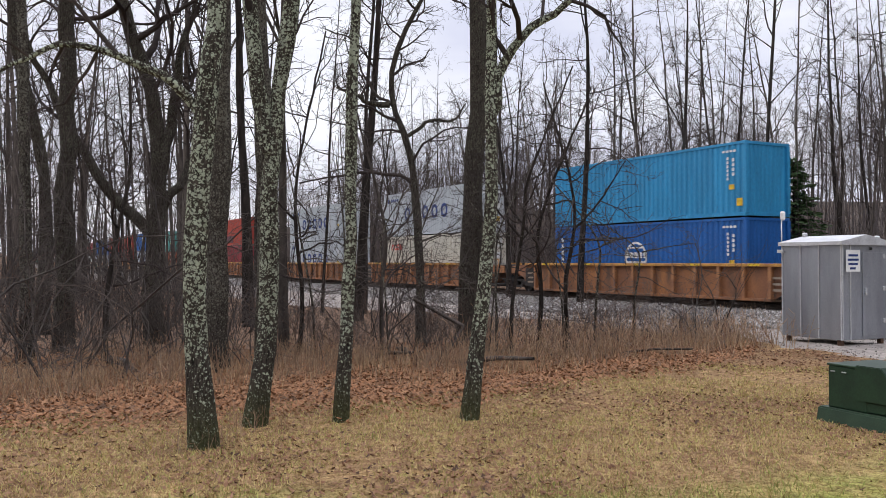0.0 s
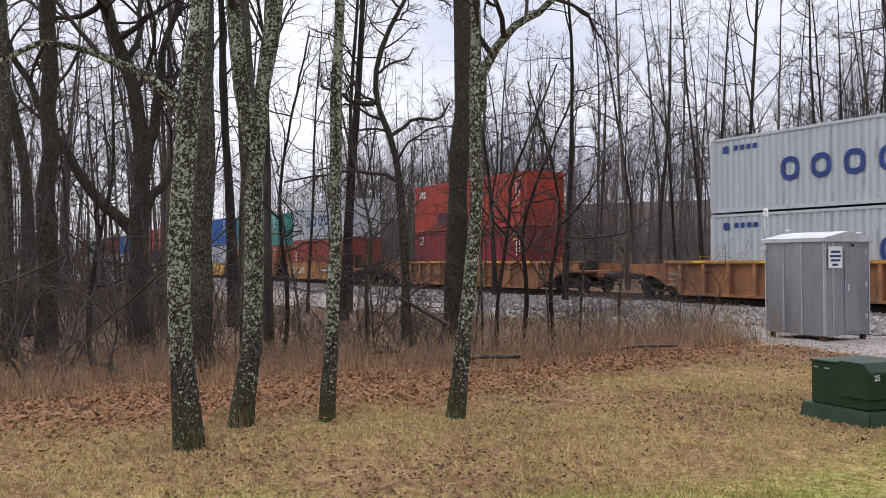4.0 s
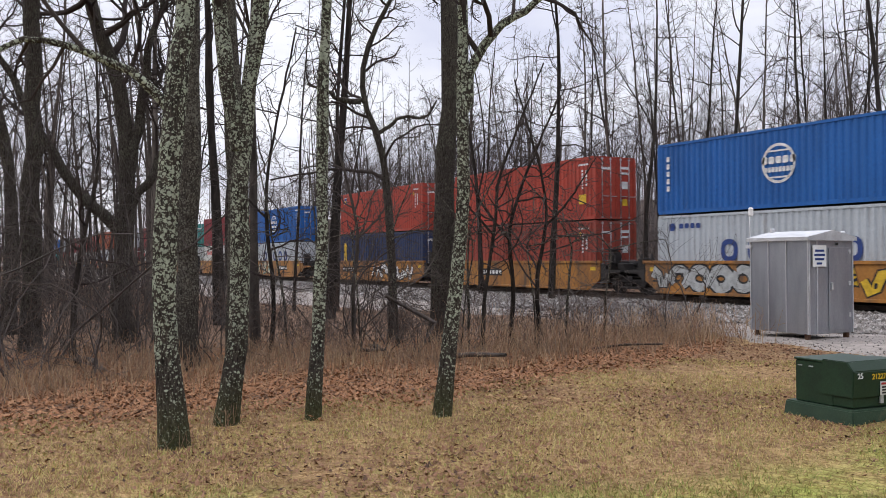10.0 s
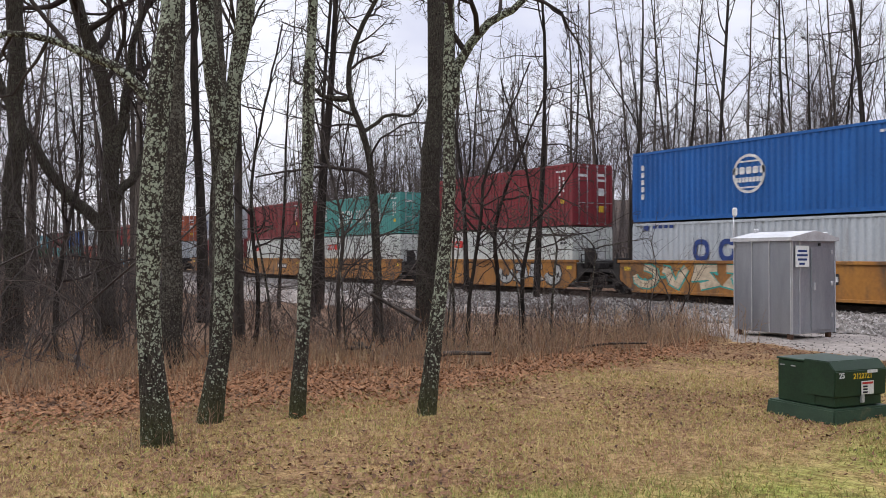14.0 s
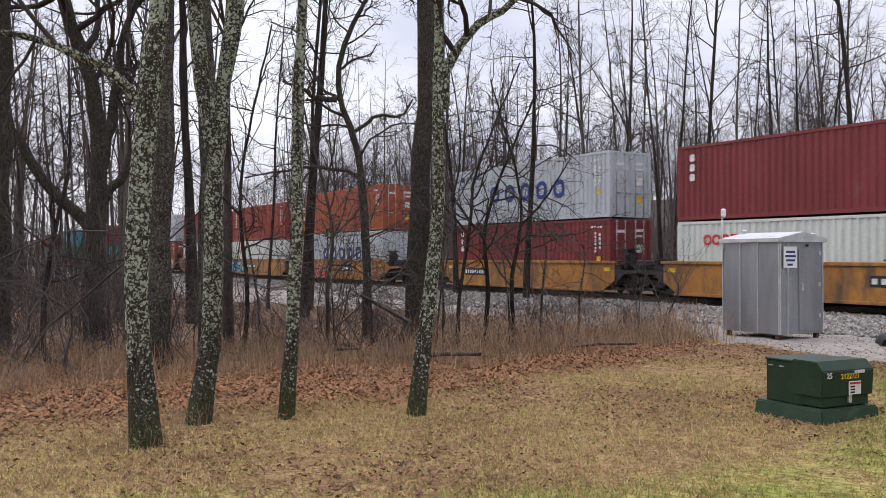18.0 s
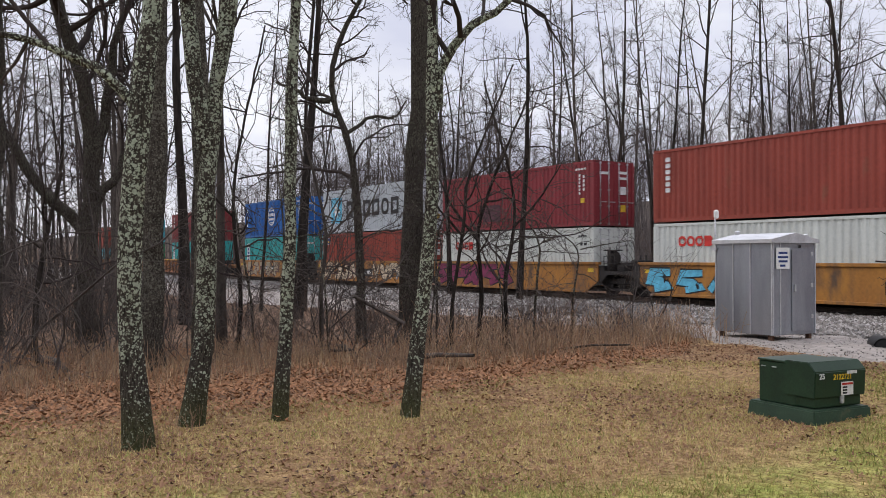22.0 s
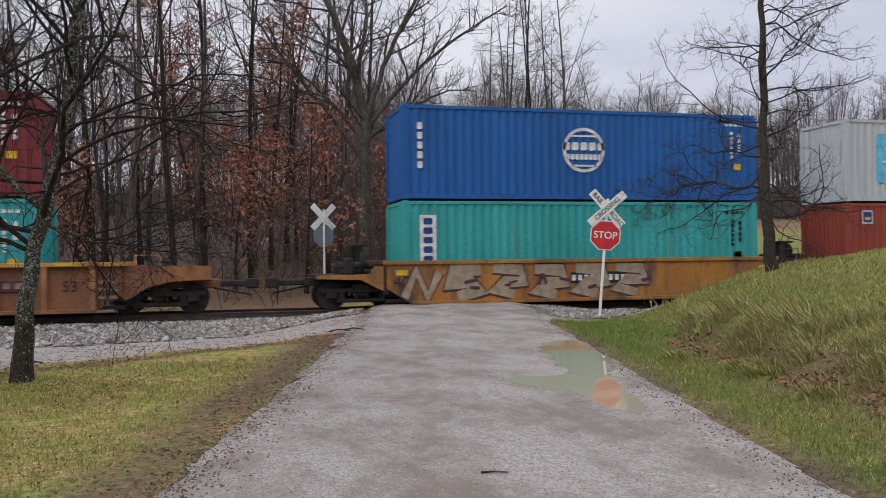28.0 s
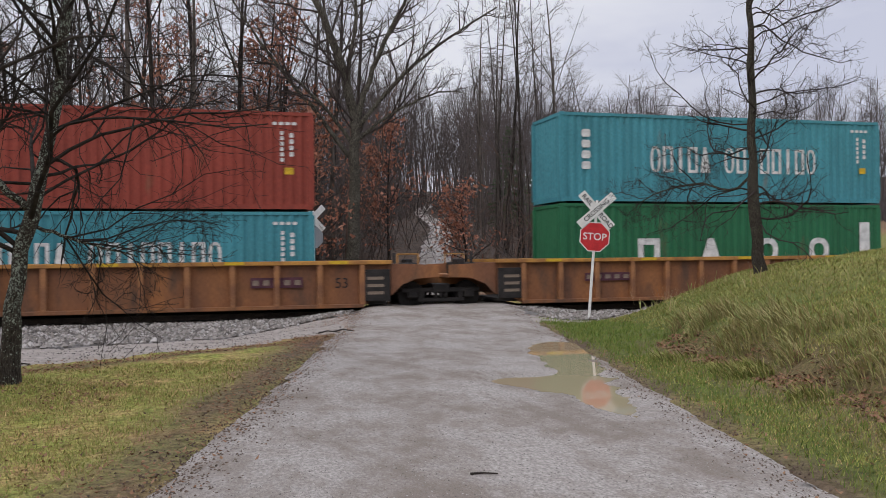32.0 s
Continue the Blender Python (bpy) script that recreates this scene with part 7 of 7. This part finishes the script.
def hut():
    e = thing("signal_hut", "galvanised sheet-steel equipment hut with a low pitched lid", "equipment hut", at=(-11.32, 14.8, 0.05), turn=-4)
    w, d, z0, h = 0.71, 0.6, 0.1, 1.88
    part("body", boxes((-w, w, -d, d, z0, h), bevel=0.008), STEEL_GALV, e)
    bm = bmesh.new()
    o, g = 0.05, 0.06
    sec = [(-d - g, h - 0.03), (-d - g, h + 0.04), (0, h + 0.17), (d + g, h + 0.04), (d + g, h - 0.03)]
    rings = [[bm.verts.new((x, y, z)) for y, z in sec] for x in (-w - o, w + o)]
    bm.faces.new(rings[0])
    bm.faces.new(list(reversed(rings[1])))
    for i in range(5):
        j = (i + 1) % 5
        bm.faces.new((rings[0][j], rings[0][i], rings[1][i], rings[1][j]))
    part("lid", bm, ROOF_STEEL, e, "pale weathered sheet-metal lid")
    for x in (-w, -w / 2 + 0.1, 0.18, w - 0.02):
        part("seam", boxes((x, x + 0.022, -d - 0.02, -d, z0, h), bevel=0.003), ROOF_STEEL, e)
    for y in (-d, -d + 0.2, d - 0.03):
        part("seam", boxes((w, w + 0.02, y, y + 0.022, z0, h), bevel=0.003), ROOF_STEEL, e)
    door = part("door", boxes((w + 0.004, w + 0.022, -0.08, 0.46, z0 + 0.06, h - 0.16), bevel=0.004), STEEL_GALV, e)
    part("handle", boxes((w + 0.022, w + 0.06, -0.04, 0.0, 0.92, 1.06), bevel=0.008), ROOF_STEEL, door, "bright metal handle")
    for z in (0.4, 1.0, 1.6):
        part("hinge", boxes((w + 0.022, w + 0.04, 0.44, 0.5, z, z + 0.08), bevel=0.004), ROOF_STEEL, door)
    part("vent", boxes((w + 0.02, w + 0.03, 0.1, 0.16, h - 0.12, h - 0.07)), BLACK_PAINT, e)
    for x in (-w + 0.06, w - 0.14):
        for y in (-d + 0.04, d - 0.12):
            part("foot", boxes((x, x + 0.08, y, y + 0.08, -0.08, z0)), RUST, e)
    sg = part("sign", boxes((w + 0.024, w + 0.03, -0.52, -0.16, 1.36, 1.76)), WHITE_PAINT, e, "white sign with blue writing bars")
    for k, (y0, y1) in enumerate(((-0.46, -0.22), (-0.48, -0.2), (-0.46, -0.22), (-0.42, -0.28))):
        part("lettering_bar", boxes((w + 0.03, w + 0.034, y0, y1, 1.64 - 0.08 * k, 1.68 - 0.08 * k)), INK["blue"], sg)
    bm = cyl(bmesh.new(), (-w - 0.03, -d + 0.02, 1.7), (-w - 0.03, -d + 0.02, 2.42), 0.013, sides=8)
    box(bm, -w - 0.08, -w + 0.06, -d - 0.05, -d + 0.03, 1.72, 1.78)
    ant = part("antenna_pole", bm, ROOF_STEEL, e)
    part("antenna", boxes((-w - 0.05, -w + 0.05, -d - 0.03, -d + 0.07, 2.36, 2.54), bevel=0.03), WHITE_PAINT, ant, "white plastic antenna cover")
    part("lifting_eye", boxes((-w + 0.02, -w + 0.1, -0.1, 0.0, h + 0.14, h + 0.24), bevel=0.02), ROOF_STEEL, e)
    part("lifting_eye", boxes((w - 0.06, w + 0.02, 0.3, 0.4, h + 0.06, h + 0.15), bevel=0.02), ROOF_STEEL, e)


ROOF_STEEL = mat("pale_zinc", (0.62, 0.63, 0.64), 0.5, 0.6, dark=(0.48, 0.48, 0.49), scale=3, detail=60, bump=0.03)
hut()


def transformer():
    e = thing("pad_transformer", "dark green low pad-mounted electrical transformer on a green box base", "transformer", at=(-5.61, 8.02, float(height(-5.61, 8.02))), turn=-6)
    bm = bmesh.new()
    lo, hi, z0, z1 = (0.44, 0.42), (0.42, 0.395), -0.12, 0.13
    r0 = [bm.verts.new((sx * lo[0], sy * lo[1], z0)) for sx, sy in ((-1, -1), (1, -1), (1, 1), (-1, 1))]
    r1 = [bm.verts.new((sx * hi[0], sy * hi[1], z1)) for sx, sy in ((-1, -1), (1, -1), (1, 1), (-1, 1))]
    bm.faces.new(r1)
    bm.faces.new(list(reversed(r0)))
    for i in range(4):
        bm.faces.new((r0[i], r0[(i + 1) % 4], r1[(i + 1) % 4], r1[i]))
    bmesh.ops.bevel(bm, geom=list(bm.edges), offset=0.015, segments=2, affect="EDGES")
    part("base", bm, GREEN_BASE, e, "faded green fibreglass base")
    part("tank", boxes((-0.335, 0.14, -0.34, 0.34, 0.13, 0.55), bevel=0.012), GREEN_PAINT, e)
    # hood with a sloped front edge
    bm = bmesh.new()
    sec = [(0.02, 0.24), (0.385, 0.24), (0.40, 0.495), (0.315, 0.585), (0.02, 0.585)]
    rg = [[bm.verts.new((x, y, z)) for x, z in sec] for y in (-0.36, 0.36)]
    bm.faces.new(rg[0])
    bm.faces.new(list(reversed(rg[1])))
    for i in range(5):
        j = (i + 1) % 5
        bm.faces.new((rg[0][j], rg[0][i], rg[1][i], rg[1][j]))
    bmesh.ops.recalc_face_normals(bm, faces=bm.faces)
    bmesh.ops.bevel(bm, geom=list(bm.edges), offset=0.008, segments=2, affect="EDGES")
    hood = part("hood", bm, GREEN_PAINT, e)
    part("top_plate", boxes((-0.345, 0.06, -0.35, 0.35, 0.55, 0.572), bevel=0.006), GREEN_PAINT, e)
    part("sill", boxes((0.10, 0.36, -0.33, 0.33, 0.14, 0.24), bevel=0.008), GREEN_PAINT, e)
    part("latch", boxes((0.36, 0.39, 0.02, 0.06, 0.17, 0.27), bevel=0.005), ROOF_STEEL, hood)
    # labels on the front, on its sloping edge and the side
    lab = part("warning_label", boxes((0.396, 0.402, 0.0, 0.17, 0.255, 0.385)), WHITE_PAINT, hood, "white warning label with a red strip")
    part("lettering_bar", boxes((0.402, 0.405, 0.01, 0.16, 0.355, 0.375)), INK["red"], lab)
    for k in range(3):
        part("lettering_bar", boxes((0.402, 0.405, 0.02, 0.08, 0.268 + 0.028 * k, 0.284 + 0.028 * k)), INK["black"], lab)
    part("lettering", letters("2122721", 0.075), INK["yellow"], hood, "yellow stencilled figures").matrix_basis = pose(0.4, 0.02, 0.435, 90, 0, 90)
    part("lettering", letters("25", 0.075), INK["white"], hood, "white stencilled figures").matrix_basis = pose(0.402, -0.27, 0.45, 90, 0, 90)
    part("label_plate", boxes((0.400, 0.405, 0.08, 0.22, 0.462, 0.492)), INK["white"], hood)
    for x in (-0.29, -0.15):
        part("vent", boxes((x, x + 0.05, -0.352, -0.34, 0.49, 0.5)), INK["silver"], e)


GREEN_BASE = mat("faded_green_fibreglass", (0.032, 0.062, 0.036), 0.6, dark=(0.022, 0.045, 0.027), scale=4, detail=60, bump=0.05, dirt=(0.14, 0.12, 0.07), dirt_scale=4, dirt_at=(0.6, 0.9))
transformer()


PIPE_WHITE = mat("white_plastic_pipe", (0.86, 0.86, 0.84), 0.4, dark=(0.76, 0.76, 0.73), scale=2, detail=40, bump=0.02)


def marker_post():
    e = thing("pipeline_marker", "tall white vent-pipe marker with an orange-red sign box on the lawn", "marker post", at=tuple(spot(21.81, 12.45)))
    part("pipe", cyl(bmesh.new(), (0, 0, -0.1), (0.02, 0, 2.6), 0.078, sides=16), PIPE_WHITE, e)
    for z in (2.38, 2.52):
        part("band", cyl(bmesh.new(), (0.02, 0, z), (0.02, 0, z + 0.06), 0.0805, sides=16), ORANGE_PAINT, e, "red band near the top")
    part("cap", cyl(bmesh.new(), (0.02, 0, 2.6), (0.02, 0, 2.63), 0.083, 0.06, sides=16), PIPE_WHITE, e)
    part("band", cyl(bmesh.new(), (0.006, 0, 0.81), (0.006, 0, 0.88), 0.0805, sides=16), ORANGE_PAINT, e, "red band")
    b = part("sign_box", boxes((-0.16, 0.16, -0.13, 0.13, 0.92, 1.36), bevel=0.03), ORANGE_PAINT, e, "orange-red warning box")
    b.rotation_euler = (0, 0, radians(20))
    d = part("emblem", cyl(bmesh.new(), (0, -0.134, 1.18), (0, -0.14, 1.18), 0.08, sides=18), WHITE_PAINT, b)
    part("emblem_centre", cyl(bmesh.new(), (0, -0.14, 1.18), (0, -0.144, 1.18), 0.035, sides=14), INK["blue"], b)


marker_post()


def meter():
    e = thing("meter_post", "grey electric meter box on a weathered timber post", "meter box", at=tuple(spot(28.75, 15.5)))
    part("post", boxes((-0.07, 0.07, -0.07, 0.07, -0.1, 0.95), bevel=0.01), TIE_GREY, e)
    part("meter_box", boxes((-0.16, 0.16, -0.2, -0.03, 0.68, 1.28), bevel=0.02), ROOF_STEEL, e, "grey painted meter box")
    part("dial", cyl(bmesh.new(), (0, -0.2, 1.12), (0, -0.27, 1.12), 0.08, sides=16), STEEL_GALV, e)
    part("conduit", cyl(bmesh.new(), (0.1, -0.06, -0.1), (0.1, -0.06, 0.7), 0.03, sides=8), ROOF_STEEL, e)


TIE_GREY = mat("weathered_timber", (0.22, 0.17, 0.13), 0.9, dark=(0.12, 0.09, 0.07), scale=4, detail=30, bump=0.5, stretch=(5, 5, 1))
meter()


def culvert():
    e = thing("culvert_pipe", "black corrugated plastic drain pipe end in the gravel", "drain pipe", at=tuple(spot(31.2, 17.9) - Vector((0, 0, 0.05))), turn=128)
    bm = bmesh.new()
    for k in range(6):
        cyl(bm, (-0.9 + 0.15 * k, 0, 0.1), (-0.9 + 0.15 * k + 0.09, 0, 0.1), 0.19, 0.19, 18, caps=False)
        cyl(bm, (-0.9 + 0.15 * k + 0.09, 0, 0.1), (-0.9 + 0.15 * k + 0.15, 0, 0.1), 0.17, 0.17, 18, caps=False)
    part("pipe", bm, BLACK_PAINT, e)
    # solid black filling in place of the unlit hollow of the pipe
    part("dark_plug", cyl(bmesh.new(), (-0.85, 0, 0.1), (-0.05, 0, 0.1), 0.15, sides=18), BLACK_PAINT, e)


culvert()


def octagon(r, y0, y1):
    bm = bmesh.new()
    v = [[bm.verts.new((r * math.cos(math.pi / 8 + k * math.pi / 4), y, r * math.sin(math.pi / 8 + k * math.pi / 4))) for k in range(8)] for y in (y0, y1)]
    bm.faces.new(list(reversed(v[0])))
    bm.faces.new(v[1])
    for k in range(8):
        bm.faces.new((v[0][k], v[0][(k + 1) % 8], v[1][(k + 1) % 8], v[1][k]))
    bmesh.ops.recalc_face_normals(bm, faces=bm.faces)
    return bm


def crossing_sign(at, turn, back, label, lean):
    e = thing("crossing_sign", label, "road sign")
    e.matrix_basis = pose(*at, 0, lean, turn)
    part("post", boxes((-0.035, 0.035, 0.0, 0.05, -0.25, 3.0), bevel=0.006), WHITE_PAINT, e, "white steel post")
    face = STEEL_GALV if back else None
    o = part("stop_plate", octagon(0.427, -0.02, -0.012), face or WHITE_PAINT, e, "red octagonal stop plate with white rim")
    o.location = (0, 0, 2.02)
    if not back:
        p = part("red_face", octagon(0.397, -0.026, -0.0205), RED_PAINT, o, "red sign face")
        t = part("lettering", letters("STOP", 0.26), WHITE_PAINT, o)
        t.matrix_basis = pose(0, -0.03, 0, 90, 0, 0)
    for s, words in ((1, (("RAIL", -0.37), ("ROAD", 0.37))), (-1, (("CROSSING", 0.0),))):
        b = part("crossbuck_blade", boxes((-0.61, 0.61, -0.035 - 0.007 * (1 - s), -0.03 - 0.007 * (1 - s), -0.115, 0.115), bevel=0.002), WHITE_PAINT, e, "white reflective blade")
        b.matrix_basis = pose(0, 0, 2.73, 0, 45 * s, 0)
        if not back:
            for word, x in words:
                t = part("lettering", letters(word, 0.175), BLACK_PAINT, b)
                t.matrix_basis = pose(x, -0.04 - 0.007 * (1 - s), 0, 90, 0, 0)


crossing_sign((9.87, 21.66, 0.08), -20, False, "white railway crossbuck over a red stop sign on a post", 4.6)
crossing_sign((3.85, 32.6, 0.35), 195, True, "back of a crossbuck and stop sign beyond the railway", 0)


def puddle():
    m = bpy.data.materials.new("muddy_water")
    m.use_nodes = True
    b = m.node_tree.nodes["Principled BSDF"]
    b.inputs["Base Color"].default_value = (0.34, 0.27, 0.17, 1)
    b.inputs["Roughness"].default_value = 0.03
    b.inputs["IOR"].default_value = 1.33
    n, l = m.node_tree.nodes, m.node_tree.links
    t = n.new("ShaderNodeTexNoise")
    t.inputs["Scale"].default_value = 5
    bp = n.new("ShaderNodeBump")
    bp.inputs["Strength"].default_value, bp.inputs["Distance"].default_value = 0.015, 0.02
    l.new(t.outputs["Fac"], bp.inputs["Height"])
    l.new(bp.outputs[0], b.inputs["Normal"])
    bm = bmesh.new()
    cx, cy = 4.7, 11.2
    rim = []
    for k in range(len(PUDDLE)):
        (x0, y0), (x1, y1) = PUDDLE[k], PUDDLE[(k + 1) % len(PUDDLE)]
        rim += [(x0, y0), ((x0 + x1) / 2, (y0 + y1) / 2)]
    bm.faces.new([bm.verts.new((x + 0.05 * (1 if x > cx else -1), y + 0.1 * (1 if y > cy else -1), 0.004)) for x, y in rim])
    bmesh.ops.triangulate(bm, faces=bm.faces)
    tagged(part("puddle", bm, m), "shallow muddy rain puddle in the wheel rut", "puddle")


puddle()


FENCE_WOOD = mat("dark_weathered_boards", (0.11, 0.085, 0.065), 0.9, dark=(0.06, 0.047, 0.038), scale=4, detail=30, bump=0.4, stretch=(1, 5, 5))


def field_fence():
    e = thing("board_fence", "weathered three-rail wooden field fence beyond the railway", "fence")
    def at(k):
        x = 16.6 + 2.44 * k
        y = 44.0 + 0.12 * k
        return x, y, float(height(x, y))
    for k in range(0, 5):
        x, y, z = at(k)
        part("post", boxes((x - 0.07, x + 0.07, y - 0.07, y + 0.07, z - 0.3, z + 1.35), bevel=0.01), FENCE_WOOD, e)
        if k < 4:
            x1, y1, z1 = at(k + 1)
            for h in (0.4, 0.8, 1.2):
                bm = bmesh.new()
                v = [bm.verts.new(p) for p in ((x, y - 0.08, z + h - 0.07), (x1, y1 - 0.08, z1 + h - 0.07), (x1, y1 - 0.08, z1 + h + 0.07), (x, y - 0.08, z + h + 0.07))]
                bm.faces.new(v)
                g = bmesh.ops.extrude_face_region(bm, geom=list(bm.faces))
                bmesh.ops.translate(bm, vec=(0, -0.035, 0), verts=[q for q in g["geom"] if isinstance(q, bmesh.types.BMVert)])
                bmesh.ops.recalc_face_normals(bm, faces=bm.faces)
                part("board", bm, FENCE_WOOD, e)
    x, y, z = at(4)
    g = thing("field_gate", "grey tubular steel field gate in the fence", "gate", at=(x + 0.15, y, z), turn=-8)
    for h in (0.25, 0.5, 0.75, 1.0, 1.25):
        part("bar", cyl(bmesh.new(), (0, 0, h), (3.0, 0, h), 0.025, sides=8), ROOF_STEEL, g)
    for q in (0, 1.0, 2.0, 3.0):
        part("upright", cyl(bmesh.new(), (q, 0, 0.1), (q, 0, 1.27), 0.025, sides=8), ROOF_STEEL, g)
    for k in range(4):
        x1, y1 = x + 7.2 + 4 * k, y + 0.5 * k
        p = part("fence_post", boxes((-0.07, 0.07, -0.07, 0.07, -0.3, 1.3), bevel=0.01), FENCE_WOOD)
        p.location = (x1, y1, float(height(x1, y1)))
        tagged(p, "single weathered wooden fence post in the field", "fence post", group="lone fence posts")


field_fence()


def small_things():
    # a stick on the lane, fallen branches in the litter, an old stump
    p = part("stick", tubes_mesh([((1.81, 6.02, 0.055), (1.9, 6.0, 0.06), (2.0, 5.97, 0.055))], 0.009), BARK)
    tagged(p, "short dark stick lying on the gravel lane", "stick")
    for az, d, ln, r, a in ((60.5, 13.6, 1.7, 0.05, 0.3), (82, 14.5, 1.6, 0.07, 0.1), (63.5, 14.3, 1.2, 0.06, 2.7), (50.5, 15.2, 1.5, 0.025, 0.5), (66.5, 14.0, 0.9, 0.04, 0.9)):
        q = spot(az, d)
        e = Vector((math.cos(a), math.sin(a) * 0.6, 0.12 if r < 0.06 else 0.0)).normalized() * ln
        p = part("fallen_branch", tubes_mesh([(tuple(q + Vector((0, 0, r))), tuple(q + e * 0.5 + Vector((0, 0.05, r + 0.04))), tuple(q + e + Vector((0, 0, r))))], r), BARK_GREY)
        tagged(p, "fallen bare branch lying in dead leaves", "branch", group="fallen branches")
    q = spot(61.3, 14.6)
    p = part("dead_branch", tubes_mesh([(tuple(q), tuple(q + Vector((0.05, 0.35, 0.5))), tuple(q + Vector((-0.5, -0.3, 0.95))))], 0.06), BARK_GREY)
    tagged(p, "broken leaning dead branch beside the stout tree", "branch")
    for x, y in ((2.25, 18.3), (2.6, 18.55), (-3.0, 14.4)):
        p = part("stick", tubes_mesh([((x, y, 0.05), (x + 0.2, y + 0.05, 0.09), (x + 0.45, y + 0.02, 0.05))], 0.018), BARK)
        tagged(p, "dark stick at the edge of the gravel", "stick", group="sticks")


def tubes_mesh(lines, r):
    v, f = tubes([(np.array(q, dtype=float), np.linspace(r, r * 0.5, len(q))) for q in lines], 7)
    return mesh_from("branch", v, f)


small_things()


# ---- what moves ----
def motions():
    for ob, u, z in TRAIN:
        walk(ob, [(t, pose(u + SPEED * t, RAIL_Y, z)) for t in (0, 8, 16, 24, 32)])
    # wheels roll without slipping, just under 60 degrees for each thirtieth of a second
    turn = math.degrees(SPEED / 0.42) / FPS
    rows = [(k / FPS, k * turn) for k in range(32 * FPS + 1)]
    for ob, k, _ in WHEELS:
        walk(ob, [(t, pose(k, 0, 0.42, 0, a % 360, 0)) for t, a in rows])


motions()
